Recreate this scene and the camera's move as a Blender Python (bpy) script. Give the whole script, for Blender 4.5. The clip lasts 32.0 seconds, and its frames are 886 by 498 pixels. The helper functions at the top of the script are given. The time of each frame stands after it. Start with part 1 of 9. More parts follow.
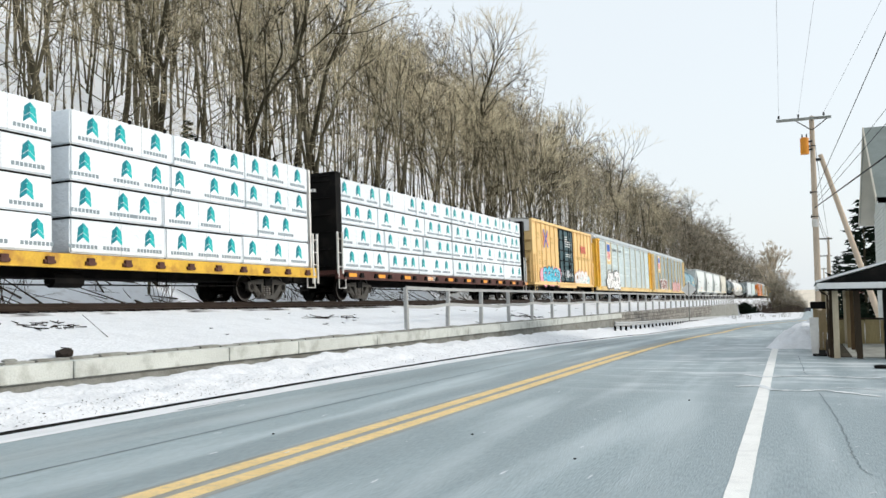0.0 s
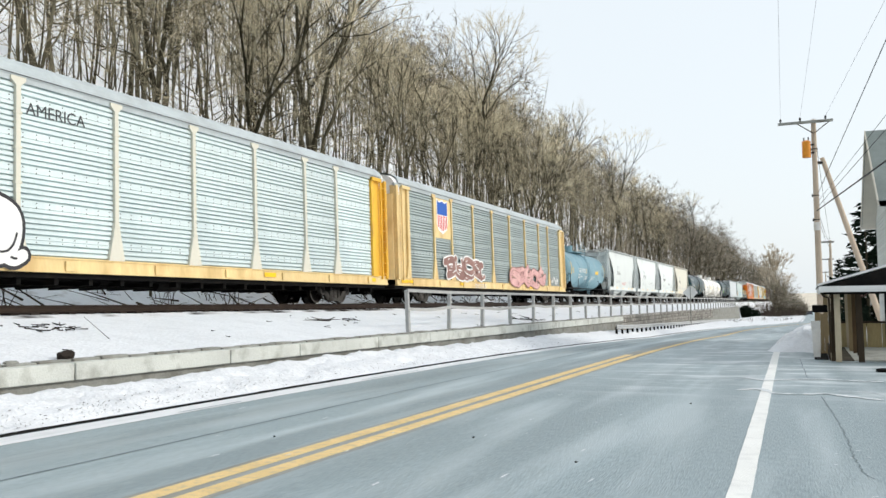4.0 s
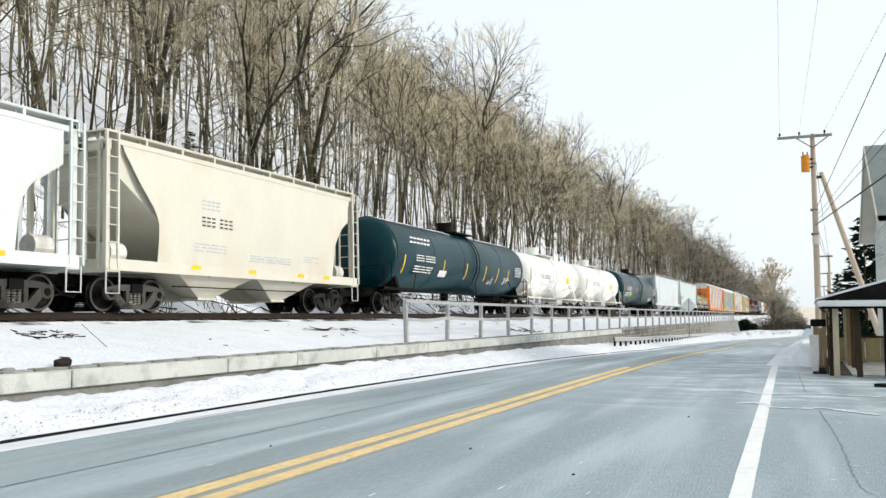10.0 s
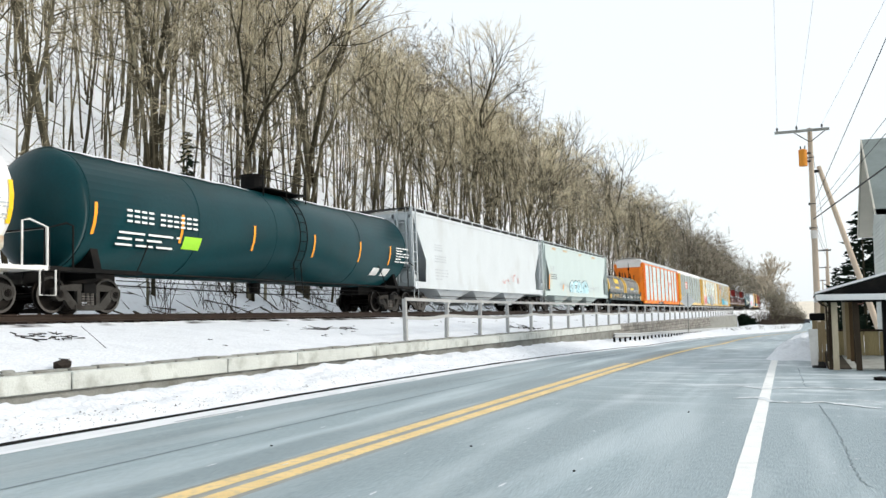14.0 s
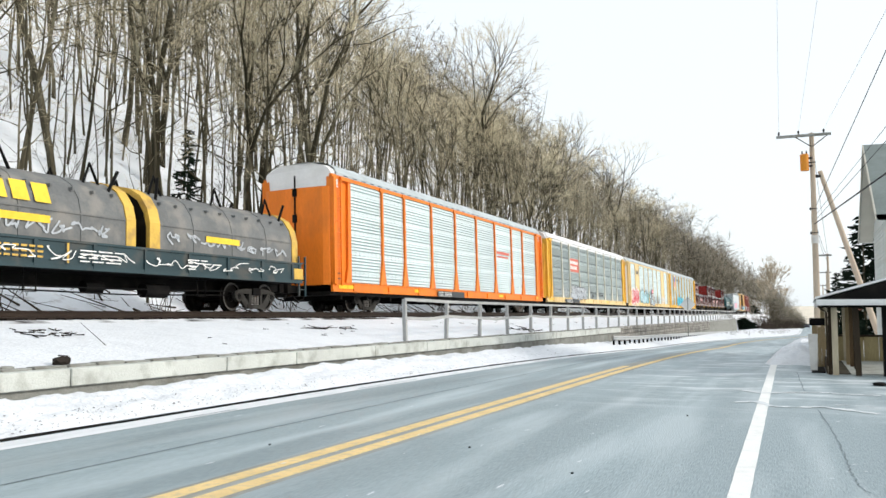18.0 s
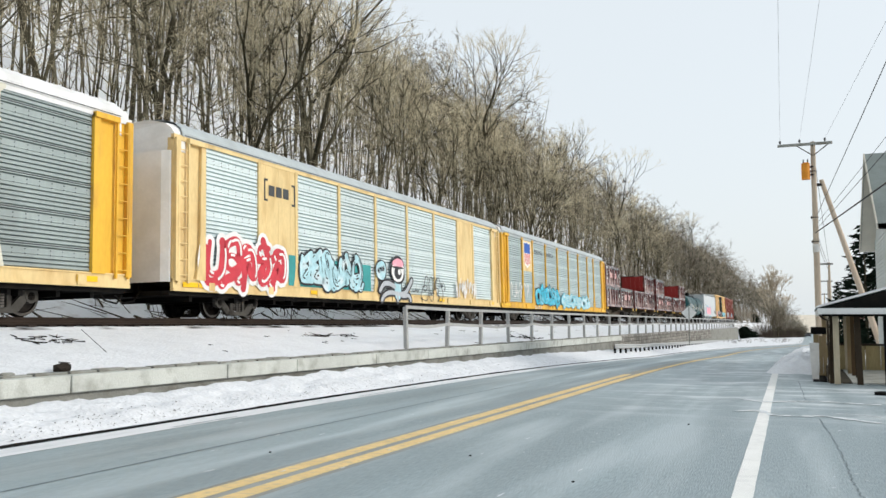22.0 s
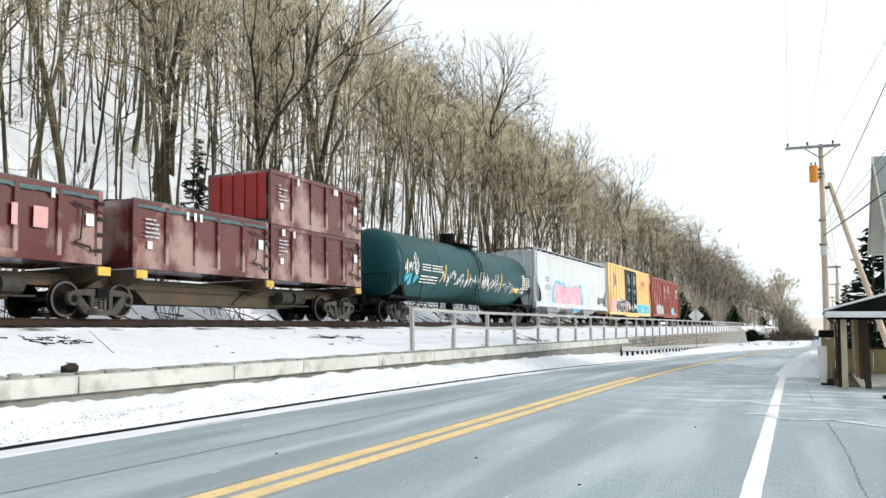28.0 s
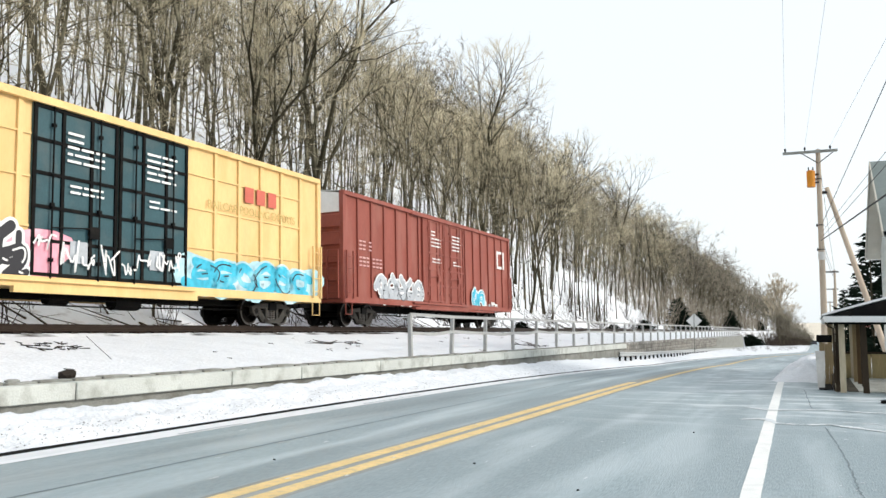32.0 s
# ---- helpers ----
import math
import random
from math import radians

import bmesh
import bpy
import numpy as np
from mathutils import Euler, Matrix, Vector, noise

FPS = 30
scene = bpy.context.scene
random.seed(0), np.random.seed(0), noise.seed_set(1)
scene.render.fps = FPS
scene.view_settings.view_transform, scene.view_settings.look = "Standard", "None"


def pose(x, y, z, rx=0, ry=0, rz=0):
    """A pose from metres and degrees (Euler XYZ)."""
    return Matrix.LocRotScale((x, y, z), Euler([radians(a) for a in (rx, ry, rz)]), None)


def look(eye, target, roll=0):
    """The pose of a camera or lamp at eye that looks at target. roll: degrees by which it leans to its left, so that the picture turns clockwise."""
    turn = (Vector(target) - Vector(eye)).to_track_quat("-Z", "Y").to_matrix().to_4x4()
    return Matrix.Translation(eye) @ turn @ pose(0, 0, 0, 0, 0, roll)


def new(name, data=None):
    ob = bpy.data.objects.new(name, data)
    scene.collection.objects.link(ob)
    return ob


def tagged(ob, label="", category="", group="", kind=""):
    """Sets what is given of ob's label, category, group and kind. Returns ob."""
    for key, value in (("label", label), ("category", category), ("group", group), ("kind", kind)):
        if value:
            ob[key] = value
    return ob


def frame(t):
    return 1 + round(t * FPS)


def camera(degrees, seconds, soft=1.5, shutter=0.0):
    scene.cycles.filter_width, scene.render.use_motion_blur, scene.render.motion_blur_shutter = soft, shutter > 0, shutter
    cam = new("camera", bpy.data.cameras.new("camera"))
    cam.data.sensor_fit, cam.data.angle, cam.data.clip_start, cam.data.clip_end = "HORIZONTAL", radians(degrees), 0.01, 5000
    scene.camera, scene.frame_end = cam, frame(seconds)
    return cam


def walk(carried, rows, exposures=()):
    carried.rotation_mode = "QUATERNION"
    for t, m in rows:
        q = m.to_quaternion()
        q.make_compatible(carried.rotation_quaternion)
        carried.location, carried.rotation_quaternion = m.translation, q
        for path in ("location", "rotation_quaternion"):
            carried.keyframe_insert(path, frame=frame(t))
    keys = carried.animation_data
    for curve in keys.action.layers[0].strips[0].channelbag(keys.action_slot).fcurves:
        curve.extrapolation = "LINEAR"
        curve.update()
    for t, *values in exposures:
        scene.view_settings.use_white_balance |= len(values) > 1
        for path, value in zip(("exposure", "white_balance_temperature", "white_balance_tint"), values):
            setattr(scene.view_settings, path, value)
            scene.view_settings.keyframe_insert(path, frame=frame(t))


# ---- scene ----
# hand-held camera beside the road: seconds, turn to the left, upward tilt, lean
EYE = (0.0, 0.0, 1.45)
TURNS = [
    (0, 23.396, 3.591, -0.658), (0.5, 23.450, 3.584, -0.545), (1, 23.474, 3.570, -0.421), (1.5, 23.479, 3.593, -0.503),
    (2, 23.502, 3.618, -0.588), (2.5, 23.466, 3.634, -0.624), (3, 23.495, 3.670, -0.596), (3.5, 23.502, 3.725, -0.612),
    (5.5, 23.463, 3.941, -0.239), (6, 23.456, 4.036, -0.325), (6.5, 23.439, 4.112, -0.374), (7, 23.431, 4.156, -0.302),
    (7.5, 23.439, 4.206, -0.439), (8, 23.430, 4.266, -0.155), (8.5, 23.434, 4.327, 0.091), (9, 23.416, 4.368, 0.275),
    (9.5, 23.396, 4.439, -0.035), (10, 23.414, 4.502, -0.022), (10.5, 23.454, 4.543, 0.068), (11, 23.465, 4.576, -0.132),
    (11.5, 23.452, 4.656, -0.058), (12, 23.460, 4.736, 0.285), (12.5, 23.465, 4.797, 0.534), (13, 23.422, 4.758, -0.315),
    (13.5, 23.353, 4.539, -0.596), (14, 23.321, 4.359, -0.614), (14.5, 23.305, 4.243, -0.514), (16.5, 23.377, 4.360, 0.326),
    (17, 23.378, 4.372, -0.037), (17.5, 23.365, 4.390, -0.128), (18, 23.353, 4.411, 0.018), (18.5, 23.381, 4.467, -0.000),
    (19, 23.389, 4.537, 0.209), (19.5, 23.393, 4.626, 0.277), (20, 23.402, 4.705, 0.586), (20.5, 23.427, 4.787, 0.451),
    (21, 23.416, 4.842, 0.255), (21.5, 23.441, 4.891, 0.180), (22, 23.431, 4.937, 0.181), (22.5, 23.442, 4.980, 0.153),
    (23, 23.438, 4.998, 0.317), (23.5, 23.396, 5.001, 0.391), (24, 23.413, 4.984, 0.268), (24.5, 23.601, 4.804, 0.146),
    (25, 23.801, 4.826, 0.317), (25.5, 23.891, 4.849, 0.401), (27.5, 23.932, 5.040, 0.679), (28, 23.880, 5.076, 0.349),
    (28.5, 23.836, 5.134, 0.346), (29, 23.826, 5.191, 0.352), (29.5, 23.787, 5.249, 0.347), (30, 23.758, 5.315, 0.670),
    (30.5, 23.758, 5.364, 0.745), (31, 23.771, 5.389, 0.553), (31.5, 23.766, 5.442, 0.437), (32, 23.748, 5.437, 0.279),
]
cam = camera(55.66, 32.0, soft=1.5)


def aim(left, up, lean):
    return Matrix.Translation(EYE) @ Matrix.Rotation(radians(left), 4, "Z") @ Matrix.Rotation(radians(90 + up), 4, "X") @ Matrix.Rotation(radians(lean), 4, "Z")


walk(cam, [(t, aim(a, b, c)) for t, a, b, c in TURNS], [(0, 0.1), (1, 0.19), (2, 0.2), (3, 0.17), (6, 0.07), (7, 0.1), (8, 0.2), (9, 0.16), (11, 0.29), (19, 0.29), (20, 0.07), (21, 0.11), (22, 0.01), (23, 0.05), (24, 0.09), (25, 0.24), (28, 0.36), (30, 0.34), (32, 0.28)])

# ---- light: bright hazy winter sky with a low veiled sun ----
SUN_UP, SUN_TURN = radians(24), radians(74)
world = bpy.data.worlds.new("world")
scene.world = world
world.use_nodes = True
wn, wl = world.node_tree.nodes, world.node_tree.links
wn.clear()
sky = wn.new("ShaderNodeTexSky")
sky.sky_type, sky.sun_disc, sky.sun_elevation, sky.sun_rotation = "NISHITA", False, SUN_UP, SUN_TURN
sky.air_density, sky.dust_density, sky.ozone_density = 1.0, 4.0, 1.0
veil = wn.new("ShaderNodeMix")
veil.data_type = "RGBA"
veil.inputs["Factor"].default_value = 0.70
veil.inputs["B"].default_value = (9.1, 9.75, 10.1, 1)
back = wn.new("ShaderNodeBackground")
back.inputs["Strength"].default_value = 0.114
wout = wn.new("ShaderNodeOutputWorld")
wl.new(sky.outputs["Color"], veil.inputs["A"])
wl.new(veil.outputs["Result"], back.inputs["Color"])
wl.new(back.outputs["Background"], wout.inputs["Surface"])
sun = new("sun", bpy.data.lights.new("sun", "SUN"))
sun.data.energy, sun.data.angle, sun.data.color = 1.8, radians(9), (1.0, 0.96, 0.90)
sun.matrix_world = look((0, 0, 0), (-math.sin(SUN_TURN) * math.cos(SUN_UP), -math.cos(SUN_TURN) * math.cos(SUN_UP), -math.sin(SUN_UP)))

# ---- materials ----
def mat(name, color, rough=0.7, metal=0.0, var=0.12, scale=3.0, fine=40.0, bump=0.15, dirt=None, dirt_amt=0.0, dirt_scale=1.2, per=0.0, stretch=(1, 1, 1), dirt_lo=0.5, spec=0.22, grain=0.6, deep=0.02, dirt_stretch=None):
    """A plain surface with two scales of change, bump, and patches of a second colour (dirt, rust, snow, painted
    reflection).
    """
    m = bpy.data.materials.new(name)
    m.use_nodes = True
    n, l = m.node_tree.nodes, m.node_tree.links
    b = n["Principled BSDF"]
    b.inputs["Roughness"].default_value, b.inputs["Metallic"].default_value, b.inputs["Specular IOR Level"].default_value = rough, metal, spec
    co = n.new("ShaderNodeTexCoord")
    mp = n.new("ShaderNodeMapping")
    mp.inputs["Scale"].default_value = stretch
    l.new(co.outputs["Object"], mp.inputs["Vector"])

    def nz(sc, detail=5.0):
        t = n.new("ShaderNodeTexNoise")
        t.inputs["Scale"].default_value, t.inputs["Detail"].default_value = sc, detail
        l.new(mp.outputs["Vector"], t.inputs["Vector"])
        return t.outputs["Fac"]

    def mapr(src, a, z, lo, hi):
        r = n.new("ShaderNodeMapRange")
        for k, v in zip(("From Min", "From Max", "To Min", "To Max"), (a, z, lo, hi)):
            r.inputs[k].default_value = v
        l.new(src, r.inputs["Value"])
        return r.outputs["Result"]

    def mix(kind, fac, a, z):
        q = n.new("ShaderNodeMix")
        q.data_type, q.blend_type = "RGBA", kind
        for k, v in (("Factor", fac), ("A", a), ("B", z)):
            if isinstance(v, (float, int, tuple)):
                q.inputs[k].default_value = v
            else:
                l.new(v, q.inputs[k])
        return q.outputs["Result"]

    big, small = nz(scale), nz(fine, 3.0)
    tone = n.new("ShaderNodeMath")
    tone.operation = "MULTIPLY"
    l.new(mapr(big, 0.25, 0.75, 1 - var, 1 + var), tone.inputs[0])
    l.new(mapr(small, 0.25, 0.75, 1 - var * grain, 1 + var * grain), tone.inputs[1])
    val = tone.outputs["Value"]
    if per:
        oi = n.new("ShaderNodeObjectInfo")
        t2 = n.new("ShaderNodeMath")
        t2.operation = "MULTIPLY"
        l.new(val, t2.inputs[0])
        l.new(mapr(oi.outputs["Random"], 0, 1, 1 - per, 1 + per), t2.inputs[1])
        val = t2.outputs["Value"]
    grey = n.new("ShaderNodeCombineColor")
    for k in ("Red", "Green", "Blue"):
        l.new(val, grey.inputs[k])
    c = mix("MULTIPLY", 1.0, (*color, 1), grey.outputs["Color"])
    if dirt:
        d = mapr(nz(dirt_scale, 8.0), dirt_lo, dirt_lo + 0.16, 0.0, dirt_amt)
        c = mix("MIX", d, c, (*dirt, 1))
    l.new(c, b.inputs["Base Color"])
    if bump:
        bp = n.new("ShaderNodeBump")
        bp.inputs["Strength"].default_value, bp.inputs["Distance"].default_value = bump, deep
        l.new(small, bp.inputs["Height"])
        l.new(bp.outputs["Normal"], b.inputs["Normal"])
    return m


RUST, SOOT, SALT = (0.16, 0.07, 0.035), (0.05, 0.045, 0.04), (0.5, 0.5, 0.5)
M = {
    "asphalt": mat("asphalt", (0.245, 0.306, 0.330), 0.55, var=0.13, scale=0.5, fine=42, bump=0.35, dirt=(0.42, 0.485, 0.51), dirt_amt=0.6, dirt_scale=1.0, stretch=(1.5, 0.16, 1), grain=1.7, dirt_lo=0.47, spec=0.6),
    "snow": mat("snow", (0.69, 0.71, 0.74), 0.65, var=0.06, scale=0.8, fine=14, bump=0.55, deep=0.05, grain=1.6, dirt=(0.59, 0.61, 0.64), dirt_amt=0.5, dirt_scale=2.2, dirt_lo=0.52),
    "slope": mat("slope", (0.84, 0.87, 0.91), 0.7, var=0.06, scale=0.3, fine=6, bump=0.4, dirt=(0.17, 0.12, 0.085), dirt_amt=0.7, dirt_scale=0.9, dirt_lo=0.62),
    "yellow_line": mat("yellow_line", (0.72, 0.53, 0.25), 0.7, var=0.12, scale=2, fine=50, dirt=(0.42, 0.38, 0.28), dirt_amt=0.5, dirt_scale=11),
    "white_line": mat("white_line", (0.78, 0.785, 0.765), 0.7, var=0.05, scale=2, fine=50, dirt=(0.55, 0.56, 0.56), dirt_amt=0.3, dirt_scale=6),
    "concrete": mat("concrete", (0.50, 0.52, 0.49), 0.85, var=0.12, scale=1.2, fine=30, bump=0.4, dirt=(0.25, 0.25, 0.22), dirt_amt=0.6, dirt_scale=2.5),
    "snow_thin": mat("snow_thin", (0.66, 0.69, 0.71), 0.8, var=0.06, scale=3, fine=30, bump=0, dirt=(0.42, 0.46, 0.48), dirt_amt=0.9, dirt_scale=3),
    "edge_snow": mat("edge_snow", (0.72, 0.73, 0.75), 0.7, var=0.07, scale=2, fine=30, dirt=(0.50, 0.53, 0.55), dirt_amt=0.6, dirt_scale=2.0, stretch=(2, 0.25, 1), dirt_lo=0.54),
    "line_stain": mat("line_stain", (0.30, 0.315, 0.30), 0.7, var=0.15, scale=2, fine=40, dirt=(0.24, 0.22, 0.17), dirt_amt=0.6, dirt_scale=1.5, stretch=(1, 0.2, 1)),
    "seam": mat("seam", (0.17, 0.205, 0.22), 0.7, var=0.2, scale=2, fine=30),
    # Wet black; also carries the shadow under the bank edge.
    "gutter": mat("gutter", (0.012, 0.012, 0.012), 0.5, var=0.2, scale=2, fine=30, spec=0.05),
    "footing": mat("footing", (0.25, 0.255, 0.235), 0.9, var=0.2, scale=1.5, fine=25, bump=0.5, dirt=(0.12, 0.11, 0.09), dirt_amt=0.6, dirt_scale=2.5, per=0.2),
    "stone": mat("stone", (0.26, 0.25, 0.23), 0.9, var=0.2, scale=1.5, fine=25, bump=0.6, dirt=(0.13, 0.12, 0.10), dirt_amt=0.6, dirt_scale=2.0, per=0.35),
    "railing": mat("railing", (0.38, 0.385, 0.38), 0.7, var=0.15, scale=2, fine=30, dirt=(0.34, 0.33, 0.32), dirt_amt=0.5, dirt_scale=3),
    "galvanised": mat("galvanised", (0.42, 0.43, 0.43), 0.5, metal=0.4, var=0.12, scale=2, fine=20),
    "ballast": mat("ballast", (0.045, 0.04, 0.037), 0.95, var=0.4, scale=4, fine=30, bump=1.0, dirt=(0.78, 0.80, 0.83), dirt_amt=0.95, dirt_scale=0.7, dirt_lo=0.40, spec=0.05),
    "ballast_soil": mat("ballast_soil", (0.085, 0.078, 0.062), 0.95, spec=0.05, var=0.4, scale=3, fine=20, bump=0.6),
    "tie": mat("tie", (0.035, 0.029, 0.025), 0.9, var=0.3, scale=3, fine=25, per=0.3, spec=0.05),
    "wood_pale": mat("wood_pale", (0.50, 0.43, 0.31), 0.8, var=0.2, scale=2, fine=25, bump=0.4, dirt=(0.2, 0.15, 0.1), dirt_amt=0.5, dirt_scale=2, stretch=(1, 1, 0.2)),
    "wood_olive": mat("wood_olive", (0.42, 0.34, 0.18), 0.8, var=0.25, scale=1.5, fine=25, bump=0.4, dirt=(0.10, 0.08, 0.045), dirt_amt=0.6, dirt_scale=1.6, stretch=(1, 1, 0.2)),
    "wood_brown": mat("wood_brown", (0.13, 0.085, 0.045), 0.8, var=0.25, scale=2, fine=25, bump=0.4, dirt=(0.05, 0.035, 0.02), dirt_amt=0.6, dirt_scale=2, stretch=(1, 1, 0.2)),
    "wood_dark": mat("wood_dark", (0.042, 0.030, 0.019), 0.8, var=0.25, scale=2, fine=25, bump=0.4, stretch=(1, 1, 0.2)),
    "wood_tan": mat("wood_tan", (0.33, 0.25, 0.14), 0.8, var=0.2, scale=2, fine=25, bump=0.4, dirt=(0.2, 0.14, 0.08), dirt_amt=0.5, dirt_scale=2, stretch=(1, 1, 0.2)),
    "pole_wood": mat("pole_wood", (0.50, 0.41, 0.32), 0.8, var=0.2, scale=1.5, fine=25, bump=0.4, dirt=(0.36, 0.29, 0.22), dirt_amt=0.5, dirt_scale=1.2, stretch=(1, 1, 0.1)),
    "wire": mat("wire", (0.03, 0.03, 0.032), 0.6, bump=0),
    "transformer": mat("transformer", (0.68, 0.26, 0.03), 0.5, var=0.1, scale=3, fine=20),
    "siding": mat("siding", (0.60, 0.63, 0.61), 0.6, var=0.08, scale=1, fine=12, per=0.05),
    "shingle": mat("shingle", (0.20, 0.23, 0.22), 0.9, var=0.15, scale=1.5, fine=20, bump=0.5),
    "beige": mat("beige", (0.56, 0.53, 0.46), 0.7, var=0.08, scale=1.5, fine=15),
    "far_hill": mat("far_hill", (0.78, 0.70, 0.58), 0.9, var=0.12, scale=0.02, fine=0.3, bump=0),
    "glass_dark": mat("glass_dark", (0.03, 0.035, 0.04), 0.15, var=0.05, bump=0),
    "car_paint": mat("car_paint", (0.06, 0.06, 0.07), 0.3, metal=0.3, var=0.05, bump=0),
    "black": mat("black", (0.007, 0.007, 0.007), 0.6, var=0.2, scale=2, fine=20, dirt=(0.026, 0.022, 0.019), dirt_amt=0.4, dirt_scale=2.2, spec=0.05),
    "truck": mat("truck", (0.052, 0.050, 0.046), 0.7, var=0.25, scale=3, fine=30, dirt=(0.02, 0.017, 0.015), dirt_amt=0.8, dirt_scale=2.4, per=0.6, spec=0.05),
    "spring": mat("spring", (0.13, 0.12, 0.11), 0.7, var=0.3, scale=5, fine=30, per=0.4),
    "wheel_rim": mat("wheel_rim", (0.085, 0.08, 0.075), 0.45, metal=0.5, var=0.2, scale=3, fine=30),
    "wheel": mat("wheel", (0.010, 0.009, 0.0085), 0.42, metal=0.5, var=0.25, scale=2.5, fine=18, dirt=(0.04, 0.033, 0.028), dirt_amt=0.5, dirt_scale=3.0, spec=0.05),
    "rail_steel": mat("rail_steel", (0.045, 0.034, 0.028), 0.5, metal=0.4, var=0.25, scale=2, fine=30, spec=0.05),
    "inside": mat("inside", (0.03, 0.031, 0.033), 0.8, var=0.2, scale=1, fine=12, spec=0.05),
    "dark_dot": mat("dark_dot", (0.04, 0.045, 0.05), 0.7, bump=0),
    "dark_grate": mat("dark_grate", (0.05, 0.05, 0.05), 0.6, var=0.3, scale=3, fine=25),
    "rack_yellow": mat("rack_yellow", (0.74, 0.43, 0.05), 0.5, var=0.12, scale=1.0, fine=14, dirt=(0.4, 0.2, 0.06), dirt_amt=0.55, dirt_scale=1.3, stretch=(1, 1, 0.35)),
    "rack_pale": mat("rack_pale", (0.73, 0.56, 0.28), 0.55, var=0.12, scale=1.0, fine=14, dirt=(0.45, 0.27, 0.10), dirt_amt=0.5, dirt_scale=1.3, stretch=(1, 1, 0.35)),
    "rack_orange": mat("rack_orange", (0.78, 0.20, 0.018), 0.45, var=0.1, scale=1.0, fine=14, dirt=(0.38, 0.12, 0.03), dirt_amt=0.35, dirt_scale=1.3, stretch=(1, 1, 0.35)),
    "panel_silver": mat("panel_silver", (0.60, 0.69, 0.70), 0.5, metal=0.0, var=0.08, scale=0.9, fine=10, dirt=(0.45, 0.53, 0.55), dirt_amt=0.5, dirt_scale=0.9, stretch=(1, 1, 0.3), per=0.07),
    "panel_dull": mat("panel_dull", (0.44, 0.53, 0.54), 0.5, var=0.1, scale=0.9, fine=10, dirt=(0.34, 0.42, 0.43), dirt_amt=0.5, dirt_scale=0.9, stretch=(1, 1, 0.3), per=0.08),
    "panel_grey": mat("panel_grey", (0.34, 0.40, 0.40), 0.5, metal=0.0, var=0.12, scale=0.9, fine=10, dirt=(0.21, 0.24, 0.24), dirt_amt=0.6, dirt_scale=0.9, stretch=(1, 1, 0.3), per=0.1),
    "roof_grey": mat("roof_grey", (0.42, 0.47, 0.49), 0.5, metal=0.0, var=0.08, scale=0.8, fine=10, dirt=(0.3, 0.32, 0.33), dirt_amt=0.4),
    "roof_white": mat("roof_white", (0.74, 0.75, 0.76), 0.5, var=0.06, scale=0.8, fine=10, dirt=(0.5, 0.5, 0.48), dirt_amt=0.4),
    "white": mat("white", (0.80, 0.80, 0.79), 0.5, var=0.05, scale=1, fine=10, dirt=(0.5, 0.5, 0.46), dirt_amt=0.25),
    "white_old": mat("white_old", (0.70, 0.69, 0.66), 0.6, var=0.08, scale=1.5, fine=14, dirt=(0.38, 0.33, 0.27), dirt_amt=0.5, dirt_scale=1.6),
    "print_white": mat("print_white", (0.78, 0.78, 0.76), 0.6, var=0.1, scale=3, fine=20, bump=0),
    "print_dark": mat("print_dark", (0.06, 0.065, 0.07), 0.6, var=0.1, scale=3, fine=20, bump=0),
    "print_grey": mat("print_grey", (0.42, 0.45, 0.48), 0.6, var=0.15, scale=3, fine=20, bump=0),
    "print_faint": mat("print_faint", (0.52, 0.38, 0.14), 0.6, var=0.15, scale=3, fine=20, bump=0),
    "cross_orange": mat("cross_orange", (0.76, 0.30, 0.13), 0.6, var=0.2, scale=2, fine=12, bump=0, dirt=(0.78, 0.50, 0.25), dirt_amt=0.6, dirt_scale=2.5),
    "blue": mat("blue", (0.02, 0.10, 0.42), 0.5, var=0.1, bump=0),
    "red": mat("red", (0.62, 0.03, 0.03), 0.5, var=0.1, bump=0),
    "sign_red": mat("sign_red", (0.55, 0.13, 0.09), 0.5, var=0.1, bump=0),
    "reflector": mat("reflector", (0.85, 0.52, 0.02), 0.35, var=0.08, bump=0),
    "reflector_orange": mat("reflector_orange", (0.85, 0.34, 0.03), 0.35, var=0.08, bump=0),
    "lime": mat("lime", (0.35, 0.72, 0.05), 0.5, var=0.08, bump=0),
    "box_yellow": mat("box_yellow", (0.76, 0.53, 0.24), 0.5, var=0.08, scale=1.0, fine=14, dirt=(0.64, 0.42, 0.16), dirt_amt=0.45, dirt_scale=1.2, stretch=(1, 1, 0.35)),
    "box_red": mat("box_red", (0.27, 0.075, 0.055), 0.55, var=0.12, scale=1.0, fine=14, dirt=(0.35, 0.15, 0.12), dirt_amt=0.4, dirt_scale=1.2, stretch=(1, 1, 0.35)),
    "box_roof": mat("box_roof", (0.45, 0.45, 0.42), 0.6, var=0.12),
    "door_dark": mat("door_dark", (0.035, 0.085, 0.10), 0.5, var=0.15, scale=1.5, fine=16, dirt=(0.10, 0.12, 0.12), dirt_amt=0.4),
    "tank_blue": mat("tank_blue", (0.165, 0.305, 0.37), 0.42, var=0.07, scale=0.7, fine=12, dirt=(0.26, 0.35, 0.37), dirt_amt=0.4, dirt_scale=0.9),
    "tank_black": mat("tank_black", (0.002, 0.030, 0.038), 0.3, var=0.15, scale=0.7, fine=12, dirt=(0.004, 0.018, 0.02), dirt_amt=0.4, dirt_scale=0.9, spec=0.13),
